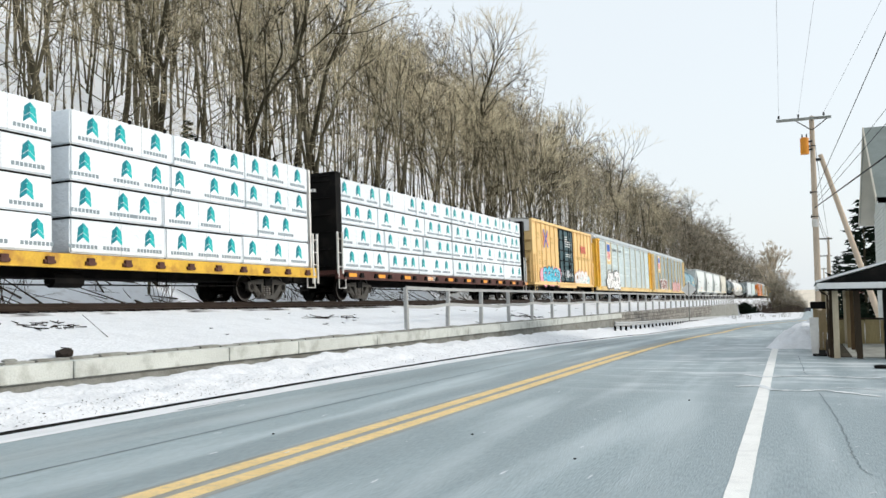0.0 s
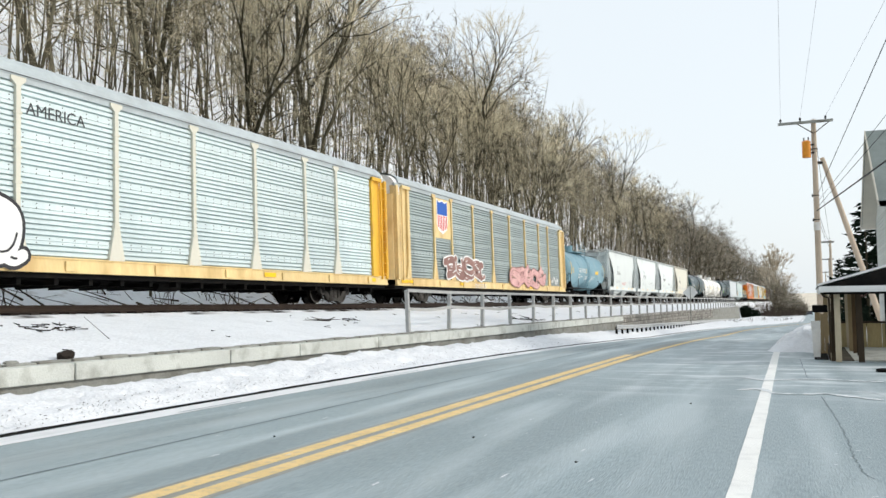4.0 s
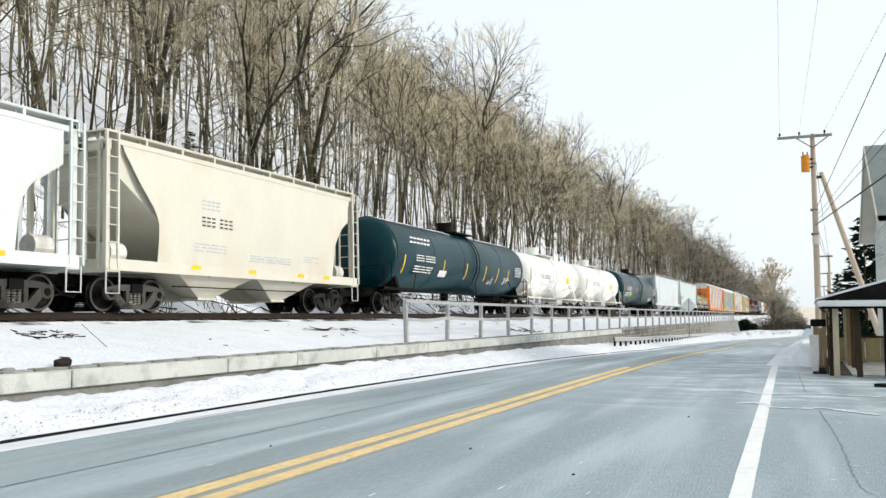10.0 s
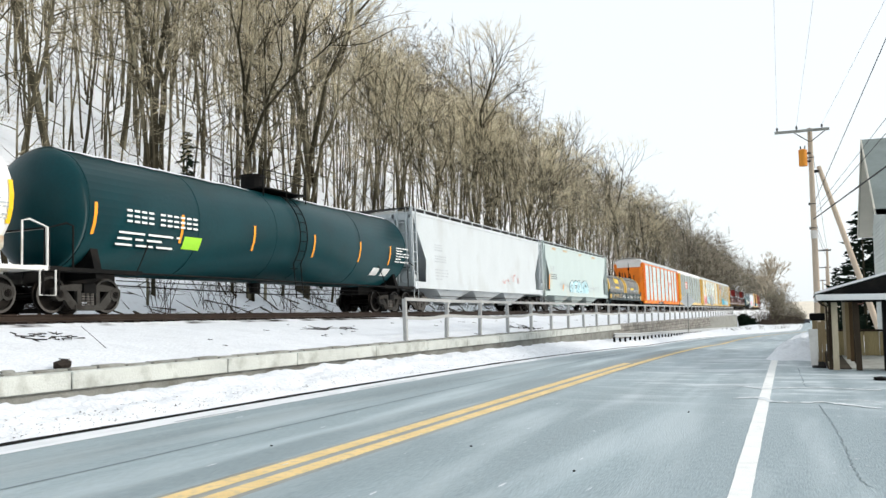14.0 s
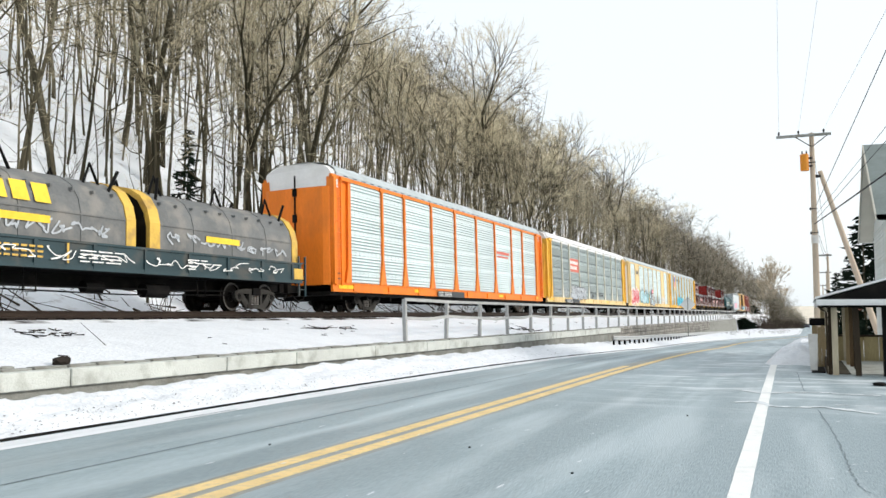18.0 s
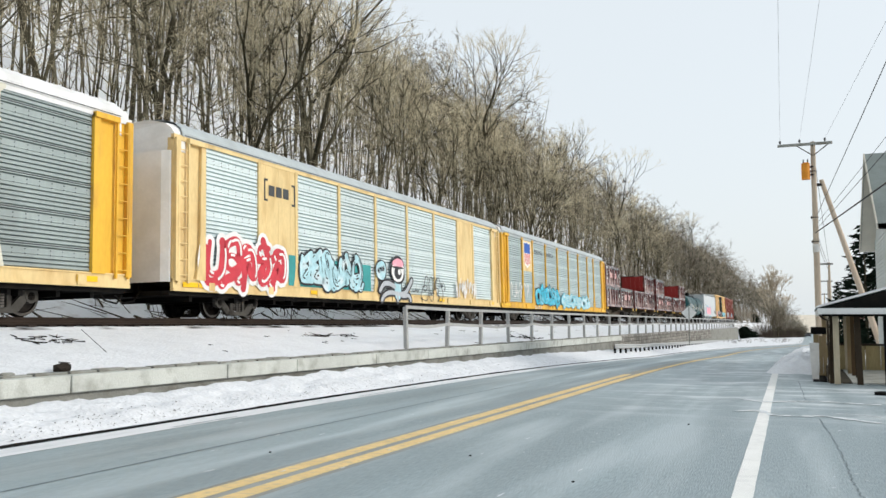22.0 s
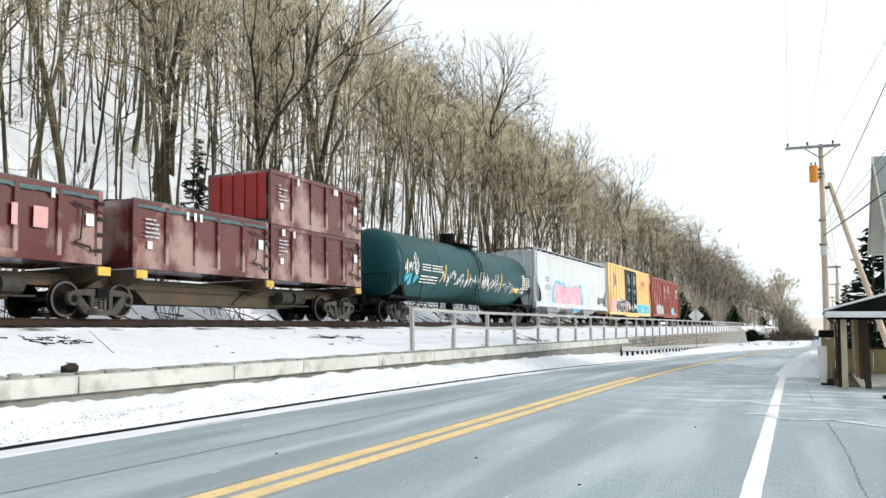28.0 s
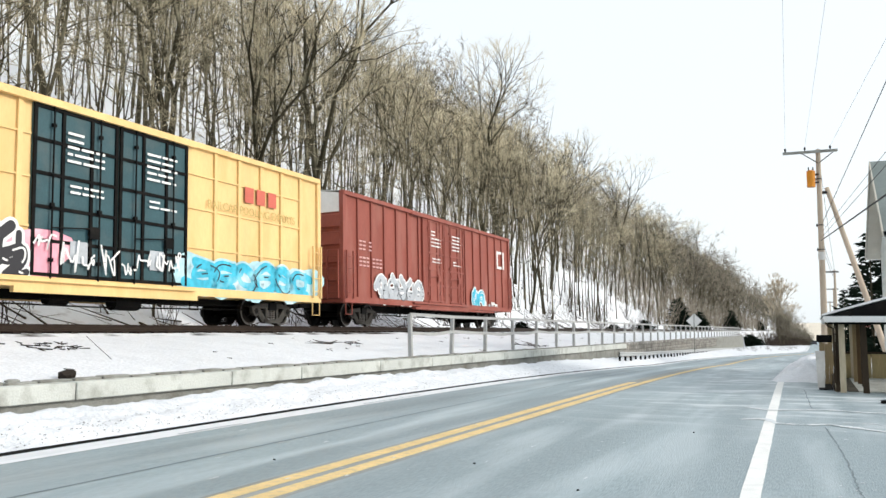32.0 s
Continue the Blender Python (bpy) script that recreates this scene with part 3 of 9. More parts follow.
for i, y in enumerate(ys):
    q = part("post", pm, None, rail_posts)
    q.location = (-10.35, y, 0.83)
    q.rotation_euler = (r.uniform(-0.03, 0.03) + (0.06 if i == 0 else 0), r.uniform(-0.02, 0.02), 0)
for nm, z, sag in (("top_rail", 1.82, 0.0), ("mid_rail", 1.33, 0.06)):
    for i in range(len(ys) - 1):
        a, b = ys[i] - (0.2 if i == 0 else 0), ys[i + 1]
        za, zb = z + (0.04 * math.sin(i * 1.9) if sag else 0.03 * (i == 0)), z + (0.04 * math.sin((i + 1) * 1.9) if sag else 0)
        m = (a + b) / 2
        bm = bmesh.new()
        for (y0, z0), (y1, z1) in (((a, za), (m, (za + zb) / 2 - sag * r.random())),) * 1:
            for (p, q) in (((y0, z0), (y1, z1)), ((y1, z1), (b, zb))):
                prism_x(bm, [(p[0], p[1] - 0.045), (q[0], q[1] - 0.045), (q[0], q[1] + 0.045), (p[0], p[1] + 0.045)], -10.29, -10.25)
        part(nm, bm, M["railing"], rail_posts)

guard = tagged(new("guard_rail"), "low steel guard rail on short dark posts", "guard rail")
bm = bmesh.new()
prof = [(-9.62, 0.0), (-9.58, 0.08), (-9.62, 0.15), (-9.58, 0.22), (-9.62, 0.30), (-9.66, 0.30), (-9.66, 0.0)]
last = None
for y in [43 + 3 * i for i in range(28)]:
    row = [bm.verts.new((x + 0.55, y, road_z(y) + 0.40 + z * 0.72)) for x, z in prof]
    if last:
        for k in range(len(prof)):
            bm.faces.new((last[k], last[(k + 1) % len(prof)], row[(k + 1) % len(prof)], row[k]))
    last = row
part("beam", bm, M["galvanised"], guard)
bm = bmesh.new()
box(bm, -0.05, 0.05, -0.055, 0.055, -0.2, 0.50)
gm = mesh_of("post", bm, M["black"])
for i in range(56):
    y = 43.3 + 1.42 * i
    q = part("post", gm, None, guard)
    q.location = (-9.13, y, road_z(y))

sign = tagged(new("road_sign"), "diamond road sign seen from its pale back, on a post", "sign")
bm = bmesh.new()
box(bm, -0.03, 0.03, -0.03, 0.03, -0.6, 3.1)
part("post", bm, M["footing"], sign)
bm = bmesh.new()
v = [bm.verts.new(p) for p in ((0, 0.05, 1.85), (0.62, 0.05, 2.47), (0, 0.05, 3.09), (-0.62, 0.05, 2.47))]
w = [bm.verts.new(p) for p in ((0, 0.04, 1.85), (0.62, 0.04, 2.47), (0, 0.04, 3.09), (-0.62, 0.04, 2.47))]
bm.faces.new(v)
bm.faces.new(w[::-1])
for i in range(4):
    bm.faces.new((v[i], w[i], w[(i + 1) % 4], v[(i + 1) % 4]))
part("plate", bm, M["white"], sign)
sign.location = (-9.0, 72, -0.25)

# ---- track ----
for k, x in enumerate((-17.03, -18.47)):
    bm = bmesh.new()
    head = [(-0.037, 0.0), (-0.037, -0.035), (-0.009, -0.05), (-0.009, -0.15), (-0.075, -0.165), (-0.075, -0.18), (0.075, -0.18), (0.075, -0.165), (0.009, -0.15), (0.009, -0.05), (0.037, -0.035), (0.037, 0.0)]
    prism_y(bm, head[::-1], -120, 900)
    q = part("rail", bm, M["rail_steel"], None)
    q.location = (x, 0, RAIL_Z)
    tagged(q, "rusty brown steel rail of the single track", "rail", "rails of the track", kind="structure")
ballast = part("ballast", sheet([-20.6, -19.7, -19.0, -17.75, -16.6, -16.1, -15.4], [-120, -40] + [-10 + 0.8 * i for i in range(200)] + [160 + 20 * i for i in range(40)], lambda x, y: (1.05 if x < -20 or x > -15.5 else 1.28 if x < -19.4 or x > -16.4 else 1.30) + 0.025 * noise.noise((x * 3, y * 3, 0))), M["ballast"], None)
tagged(ballast, "dark ballast bed with patches of snow", "ballast", kind="structure")
bm = bmesh.new()
box(bm, -1.3, 1.3, -0.115, 0.115, -0.14, 0.0)
bmesh.ops.bevel(bm, geom=bm.edges[:], offset=0.012, segments=1, affect="EDGES")
tm = mesh_of("tie", bm, M["tie"])
r = random.Random(2)
for i in range(230):
    q = part("tie", tm, None, ballast)
    q.location = (-17.75 + r.uniform(-0.05, 0.05), 2 + 0.55 * i, RAIL_Z - 0.18)
    q.rotation_euler.z = r.uniform(-0.02, 0.02)

# ---- train: shared shapes ----
def ladder(parent, x, y, z0, z1, w, m, axis="y", name="ladder"):
    bm = bmesh.new()
    n = max(2, int((z1 - z0) / 0.42))
    for s in (-0.5, 0.5):
        d = s * w
        box(bm, x - 0.03, x + 0.03, y + d - 0.03, y + d + 0.03, z0, z1) if axis == "y" else box(bm, x + d - 0.03, x + d + 0.03, y - 0.03, y + 0.03, z0, z1)
    for i in range(n):
        z = z0 + (i + 0.5) * (z1 - z0) / n
        p, q = ((x, y - w / 2, z), (x, y + w / 2, z)) if axis == "y" else ((x - w / 2, y, z), (x + w / 2, y, z))
        cyl(bm, p, q, 0.018, 5)
    return part(name, bm, m, parent)


WHEEL_R = 0.457
SPINNERS = []


def wheelset_mesh():
    bm = bmesh.new()
    n = 28
    for s in (-1, 1):
        prof = [(0.62, 0.10), (0.66, 0.16), (0.69, 0.38), (0.655, 0.40), (0.655, 0.485), (0.69, 0.485), (0.70, 0.457), (0.79, 0.45), (0.79, 0.39), (0.74, 0.375), (0.735, 0.17), (0.78, 0.13), (0.80, 0.08)]
        rings = [[bm.verts.new((s * x, r * math.cos(2 * math.pi * i / n), r * math.sin(2 * math.pi * i / n))) for i in range(n)] for x, r in prof]
        for a, b in zip(rings, rings[1:]):
            for i in range(n):
                bm.faces.new((a[i], a[(i + 1) % n], b[(i + 1) % n], b[i]))
        cyl(bm, (s * 0.78, 0, 0), (s * 1.09, 0, 0), 0.10, 12)
        for k in range(3):
            a = 2 * math.pi * k / 3
            cyl(bm, (s * 1.09, 0.055 * math.cos(a), 0.055 * math.sin(a)), (s * 1.11, 0.055 * math.cos(a), 0.055 * math.sin(a)), 0.02, 6)
    cyl(bm, (-0.63, 0, 0), (0.63, 0, 0), 0.085, 10)
    for f in bm.faces:
        c = f.calc_center_median()
        if abs(c.x) > 0.765 and math.hypot(c.y, c.z) > 0.395 and abs(c.x) < 0.8:
            f.material_index = 1
    me = mesh_of("wheelset", bm, M["wheel"])
    me.materials.append(M["wheel_rim"])
    return me


def frame_mesh():
    """One cast side frame with its two triangular windows and the spring seat."""
    bm = bmesh.new()
    up = [(-1.08, 0.40), (-1.08, 0.60), (-0.78, 0.68), (-0.45, 0.72), (0.45, 0.72), (0.78, 0.68), (1.08, 0.60), (1.08, 0.40), (0.98, 0.40), (0.95, 0.55), (-0.95, 0.55), (-0.98, 0.40)]
    prism_x(bm, up, 0.95, 1.06)
    for s in (-1, 1):
        prism_x(bm, [(s * 0.98, 0.57), (s * 0.70, 0.57), (s * 0.34, 0.20), (s * 0.40, 0.08), (s * 0.56, 0.10)][::s], 0.96, 1.07)
        prism_x(bm, [(s * 0.36, 0.58), (s * 0.24, 0.58), (s * 0.24, 0.12), (s * 0.36, 0.12)][::s], 0.96, 1.07)
        cyl(bm, (0.94, s * 0.89, WHEEL_R), (1.08, s * 0.89, WHEEL_R), 0.17, 12)
    prism_x(bm, [(-0.44, 0.06), (0.44, 0.06), (0.44, 0.19), (-0.44, 0.19)], 0.93, 1.09)
    return mesh_of("side_frame", bm, M["truck"])


def spring_mesh():
    bm = bmesh.new()
    for y in (-0.15, 0.0, 0.15):
        for k in range(5):
            z = 0.2 + k * 0.065
            cyl(bm, (1.0, y, z), (1.0, y, z + 0.045), 0.062, 8)
    return mesh_of("spring", bm, M["spring"])


def bolster_mesh():
    bm = bmesh.new()
    box(bm, -1.12, 1.12, -0.2, 0.2, 0.5, 0.74)
    box(bm, -0.4, 0.4, -0.3, 0.3, 0.7, 0.82)
    for s in (-1, 1):
        box(bm, -0.72, 0.72, s * 0.36 - 0.06, s * 0.36 + 0.06, 0.3, 0.42)
        box(bm, 0.62, 0.74, s * 0.42 - 0.05, s * 0.42 + 0.05, 0.25, 0.62)
    return mesh_of("truck", bm, M["black"])


TRUCK = {}


def truck(car, y):
    if not TRUCK:
        TRUCK.update(wheel=wheelset_mesh(), frame=frame_mesh(), spring=spring_mesh(), bolster=bolster_mesh())
    t = part("truck", TRUCK["bolster"], None, car)
    t.location.y = y
    for s in (1, -1):
        for nm, key in (("side_frame", "frame"), ("spring", "spring")):
            f = part(nm, TRUCK[key], None, t)
            f.rotation_euler.z = 0 if s > 0 else math.pi
    for s in (-1, 1):
        w = part("wheelset", TRUCK["wheel"], None, t, "steel wheelset with bare running faces")
        w.location = (0, s * 0.89, WHEEL_R)
        SPINNERS.append((w, (0, s * 0.89, WHEEL_R)))


def coupler(car, y, s):
    bm = bmesh.new()
    box(bm, -0.12, 0.12, min(y, y + s * 0.9), max(y, y + s * 0.9), 0.72, 0.98)
    box(bm, -0.2, 0.2, min(y + s * 0.75, y + s * 1.0), max(y + s * 0.75, y + s * 1.0), 0.68, 1.04)
    tube(bm, [(0.35, y, 0.75), (0.4, y + s * 0.3, 0.45), (0.4, y + s * 0.7, 0.38), (0.35, y + s * 0.95, 0.6)], 0.03, 6)
    part("coupler", bm, M["black"], car)


def running_gear(car, half, trucks, deep=True):
    for y in trucks:
        truck(car, y)
    for s in (-1, 1):
        coupler(car, s * half, s)
    bm = bmesh.new()
    box(bm, -0.3, 0.3, -half, half, 0.62, 0.95)
    part("centre_sill", bm, M["black"], car)


def brake_gear(car, half):
    bm = bmesh.new()
    tube(bm, [(1.0, -half + 3, 0.62), (1.05, -half * 0.4, 0.55), (1.02, half * 0.3, 0.58), (1.0, half - 3, 0.62)], 0.018, 5)
    tube(bm, [(0.8, -half + 3, 0.5), (0.85, 0, 0.42), (0.8, half - 3, 0.5)], 0.022, 5)
    cyl(bm, (0.85, 0.6, 0.55), (0.85, 1.5, 0.55), 0.2, 10)
    cyl(bm, (0.75, -1.4, 0.6), (0.75, -0.8, 0.6), 0.16, 10)
    for y in (-half * 0.45, half * 0.35):
        tube(bm, [(1.05, y, 0.95), (1.05, y, 0.42), (1.05, y + 0.35, 0.42), (1.05, y + 0.35, 0.95)], 0.02, 5)
    part("brake_rigging", bm, M["black"], car)


# ---- lettering, prints and spray paint ----
def char_bars(parent, x, y0, z0, h, words, m, surf=None, name="lettering", tilt=0.0):
    """Plain upright bars in place of characters: words gives the count in each word."""
    bm = bmesh.new()
    y = y0
    for w in words:
        for _ in range(w):
            for zz in (z0,):
                xx = surf(zz + h / 2) if surf else x
                for k in (0.0, 0.39, 0.78):
                    box(bm, xx, xx + 0.008, y, y + h * 0.52, zz + k * h, zz + (k + 0.16) * h)
            y += h * 0.74
        y += h * 0.5
    return part(name, bm, m, parent)


def line_bars(parent, x, y0, y1, z0, z1, n, m, seed, surf=None, name="small_print"):
    """Rows of plain bars in place of small print."""
    rnd = random.Random(seed)
    bm = bmesh.new()
    hh = (z1 - z0) / n
    for k in range(n):
        z = z0 + k * hh
        y = y0
        while y < y1 - 0.05:
            l = rnd.uniform(0.12, 0.5) * (y1 - y0)
            xx = surf(z + hh / 2) if surf else x
            box(bm, xx, xx + 0.006, y, min(y1, y + l), z, z + hh * 0.36)
            y += l + 0.06 * (y1 - y0)
            if rnd.random() < 0.2:
                break
    return part(name, bm, m, parent)


def words(parent, text, x, y0, z0, h, m, name="lettering"):
    cu = bpy.data.curves.new("words", "FONT")
    cu.body, cu.size, cu.extrude = text, h * 1.38, 0.002
    ob = bpy.data.objects.new("words", cu)
    me = bpy.data.meshes.new_from_object(ob)
    bpy.data.objects.remove(ob)
    me.transform(Matrix(((0, 0, 1, x), (1, 0, 0, y0), (0, 1, 0, z0), (0, 0, 0, 1))))
    me.materials.append(m)
    return part(name, me, None, parent)


def blob(bm, x, cy, cz, ry, rz, rnd, surf=None, n=18, square=2.6, wob=0.12):
    """A soft-cornered sprayed patch."""
    ph = [rnd.uniform(0, 6.28) for _ in range(3)]
    pts = []
    for i in range(n):
        a = 2 * math.pi * i / n
        c, s = math.cos(a), math.sin(a)
        k = (abs(c) ** square + abs(s) ** square) ** (-1 / square)
        k *= 1 + wob * math.sin(2 * a + ph[0]) + wob * 0.7 * math.sin(3 * a + ph[1]) + wob * 0.5 * math.sin(5 * a + ph[2])
        y, z = cy + ry * k * c, cz + rz * k * s
        pts.append(bm.verts.new((surf(z) + x if surf else x, y, z)))
    c = bm.verts.new((surf(cz) + x if surf else x, cy, cz))
    for i in range(n):
        bm.faces.new((c, pts[i], pts[(i + 1) % n]))


def stroke(bm, x, pts, w, surf=None, cap=False):
    """A flat ribbon along points (y, z), with round ends if cap is set."""
    left, right = [], []
    for i, (y, z) in enumerate(pts):
        y1, z1 = pts[min(i + 1, len(pts) - 1)]
        y0, z0 = pts[max(i - 1, 0)]
        d = math.hypot(y1 - y0, z1 - z0) or 1
        ny, nz = -(z1 - z0) / d * w / 2, (y1 - y0) / d * w / 2
        xx = x + (surf(z) if surf else 0)
        left.append(bm.verts.new((xx, y + ny, z + nz)))
        right.append(bm.verts.new((xx, y - ny, z - nz)))
    for i in range(len(pts) - 1):
        bm.faces.new((left[i], right[i], right[i + 1], left[i + 1]))
    if cap:
        for (y, z), (yb, zb) in ((pts[0], pts[1]), (pts[-1], pts[-2])):
            a = math.atan2(z - zb, y - yb)
            xx = x + (surf(z) if surf else 0)
            bm.faces.new([bm.verts.new((xx, y + w / 2 * math.cos(a + math.pi * k / 6), z + w / 2 * math.sin(a + math.pi * k / 6))) for k in range(-3, 4)])


def rounded(pts, times=2):
    for _ in range(times):
        out = [pts[0]]
        for (a, b), (c, d) in zip(pts, pts[1:]):
            out += [(a * 0.75 + c * 0.25, b * 0.75 + d * 0.25), (a * 0.25 + c * 0.75, b * 0.25 + d * 0.75)]
        pts = out + [pts[-1]]
    return pts


# bent fat strokes from which a sprayed piece is made up
BENDS = (
    ((-0.75, -0.95), (-0.75, 0.4), (-0.5, 0.95), (0.5, 0.95), (0.75, 0.4), (0.75, -0.95)),
    ((-0.75, 0.95), (-0.8, -0.6), (-0.3, -1.0), (0.6, -0.9), (0.8, -0.4), (0.7, 0.95)),
    ((0.75, 0.8), (0.1, 1.0), (-0.8, 0.7), (-0.8, -0.7), (0.1, -1.0), (0.8, -0.75)),
    ((0.7, 0.85), (-0.5, 1.0), (-0.85, 0.4), (0.0, 0.05), (0.85, -0.4), (0.4, -1.0), (-0.75, -0.9)),
    ((0.0, -0.95), (-0.8, -0.8), (-0.8, 0.8), (0.0, 0.98), (0.8, 0.8), (0.8, -0.8), (0.0, -0.95)),
    ((-0.6, -0.95), (-0.65, 0.9), (0.7, 0.75), (0.6, 0.1), (-0.4, 0.05), (0.8, -0.95)),
    ((-0.8, 0.9), (-0.3, -0.9), (0.1, 0.5), (0.5, -0.9), (0.85, 0.95)),
)


def scrawl(rnd, y0, z0, w, h, n=9):
    """One quick looping hand-drawn sign."""
    pts = [(y0 + w * (0.8 * i / n + rnd.uniform(-0.3, 0.3)), z0 + h * rnd.uniform(0.0, 1.0)) for i in range(n + 1)]
    for _ in range(2):
        out = [pts[0]]
        for (a, b), (c, d) in zip(pts, pts[1:]):
            out += [(a * 0.8 + c * 0.2, b * 0.8 + d * 0.2), (a * 0.2 + c * 0.8, b * 0.2 + d * 0.8)]
        pts = out + [pts[-1]]
    return pts


def piece(parent, x, y0, y1, z0, z1, n, fill, edge, seed, inner=None, cloud=None, surf=None, line=0.05):
    """A sprayed piece: a row of fat letter-like shapes with an outline, inner lines and a cloud behind."""
    rnd = random.Random(seed)
    w = (y1 - y0) / n
    if cloud:
        bm = bmesh.new()
        for i in range(n + 2):
            blob(bm, x, y0 + (i + rnd.uniform(-0.3, 0.3)) * (y1 - y0) / (n + 1), (z0 + z1) / 2 + rnd.uniform(-0.12, 0.12), w * 0.75, (z1 - z0) * 0.56, rnd, surf)
        part("spray_cloud", bm, M[cloud], parent)
    for i in range(n):
        bo, bf, bi = bmesh.new(), bmesh.new(), bmesh.new()
        cy, cz = y0 + (i + 0.5) * w, (z0 + z1) / 2 + rnd.uniform(-0.06, 0.06) * (z1 - z0)
        ry, rz = w * rnd.uniform(0.5, 0.66), (z1 - z0) * rnd.uniform(0.36, 0.44)
        lean, wide = rnd.uniform(-0.22, 0.22), min(w * rnd.uniform(0.30, 0.38), 0.30 * (z1 - z0))
        mir, flip = rnd.choice((-1, 1)), rnd.choice((-1, 1))
        runs = [[(mir * a, flip * v) for a, v in rnd.choice(BENDS)], [(a * 0.8, v * 0.7 + 0.2) for a, v in rnd.choice(BENDS[:4])]]
        if rnd.random() < 0.6:
            v = rnd.uniform(-0.3, 0.2)
            runs.append(((-0.6, v), (0.1, v + 0.12), (0.7, v + rnd.uniform(-0.3, 0.3))))
        if rnd.random() < 0.45:
            runs.append(((0.5, -0.8), (0.9, -1.05), (1.3, -0.95 + rnd.uniform(-0.2, 0.4))))
        turn = rnd.choice((-0.7, 0.7, 1.3, -1.3))
        runs[0] = [(a * math.cos(turn) - v * math.sin(turn), a * math.sin(turn) + v * math.cos(turn)) for a, v in runs[0]]
        for k, run in enumerate(runs):
            pts = rounded([(cy + ry * (a + lean * v), cz + rz * v) for a, v in run])
            fat = wide * (1.0 if k == 0 else 0.62)
            stroke(bo, x + 0.006 + 0.0006 * k, pts, fat + 2 * line, surf, True)
            stroke(bf, x + 0.014 + 0.0006 * k, pts, fat, surf, True)
            h = len(pts)
            sub = pts[h // 5:h // 2] if k == 0 else pts[h // 3:h // 3 + 3]
            if len(sub) > 1:
                stroke(bi, x + 0.022 + 0.0006 * k, [(p + fat * 0.2, q + fat * 0.12) for p, q in sub], line * 0.6, surf, True)
        part("spray_outline", bo, M[edge], parent)
        part("spray_fill", bf, M[fill], parent)
        part("spray_line", bi, M[inner or edge], parent)


def tags(parent, x, y0, y1, z0, z1, n, m, seed, w=0.05, surf=None):
    rnd = random.Random(seed)
    for i in range(n):
        bm = bmesh.new()
        s = (y1 - y0) / n
        h = (z1 - z0) * rnd.uniform(0.5, 1.0)
        stroke(bm, x, scrawl(rnd, y0 + s * i, z0 + rnd.uniform(0, 1) * (z1 - z0 - h), s * rnd.uniform(0.8, 1.1), h * 0.85), w * 0.7, surf)
        part("spray_tag", bm, M[m], parent)


def shield(parent, x, cy, cz, w, h):
    """A plain striped shield: blue top, white field, red stripes, white rim."""
    def outline(k):
        pts = [(-0.5, 0.5), (-0.25, 0.44), (0, 0.5), (0.25, 0.44), (0.5, 0.5), (0.5, -0.2), (0.38, -0.38), (0, -0.5), (-0.38, -0.38), (-0.5, -0.2)]
        return [(cy + w * k * a, cz + h * k * b) for a, b in pts]
    for k, mm, dx, nm in ((1.1, "white", 0.0, "shield_rim"), (1.0, "print_white", 0.006, "shield_field")):
        bm = bmesh.new()
        bm.faces.new([bm.verts.new((x + dx, a, b)) for a, b in outline(k)])
        part(nm, bm, M[mm], parent)
    bm = bmesh.new()
    bm.faces.new([bm.verts.new((x + 0.012, cy + w * a, cz + h * b)) for a, b in ((-0.5, 0.5), (-0.25, 0.44), (0, 0.5), (0.25, 0.44), (0.5, 0.5), (0.5, 0.06), (-0.5, 0.06))])
    part("shield_top", bm, M["blue"], parent)
    bm = bmesh.new()
    for i in range(6):
        a = -0.42 + i * 0.168
        box(bm, x + 0.008, x + 0.012, cy + w * (a - 0.04), cy + w * (a + 0.04), cz - h * (0.46 - 0.3 * abs(a)), cz + h * 0.04)
    part("shield_stripe", bm, M["red"], parent)


def cross_mark(car, y, z):
    """Faded blue cross over two red-orange wedges."""
    for d in (-1, 1):
        bm = bmesh.new()
        stroke(bm, 1.520, [(y + d * 0.62, z + 0.40), (y + d * 0.14, z), (y + d * 0.62, z - 0.42)], 0.30)
        part("cross_wedge", bm, M["cross_orange"], car)
        for e in (-1, 1):
            bm = bmesh.new()
            stroke(bm, 1.5235 + 0.001 * d, [(y + d * 0.46, z + e * 0.62), (y + d * 0.22, z + e * 0.22), (y - d * 0.02, z)], 0.17)
            part("cross_arm", bm, M["blue"], car)


# ---- autoracks ----
EDGES = [-12.35, -9.55, -7.4, -4.45, -1.5, 1.5, 4.45, 7.4, 9.55, 12.35]
RACK_SHAPES = {}


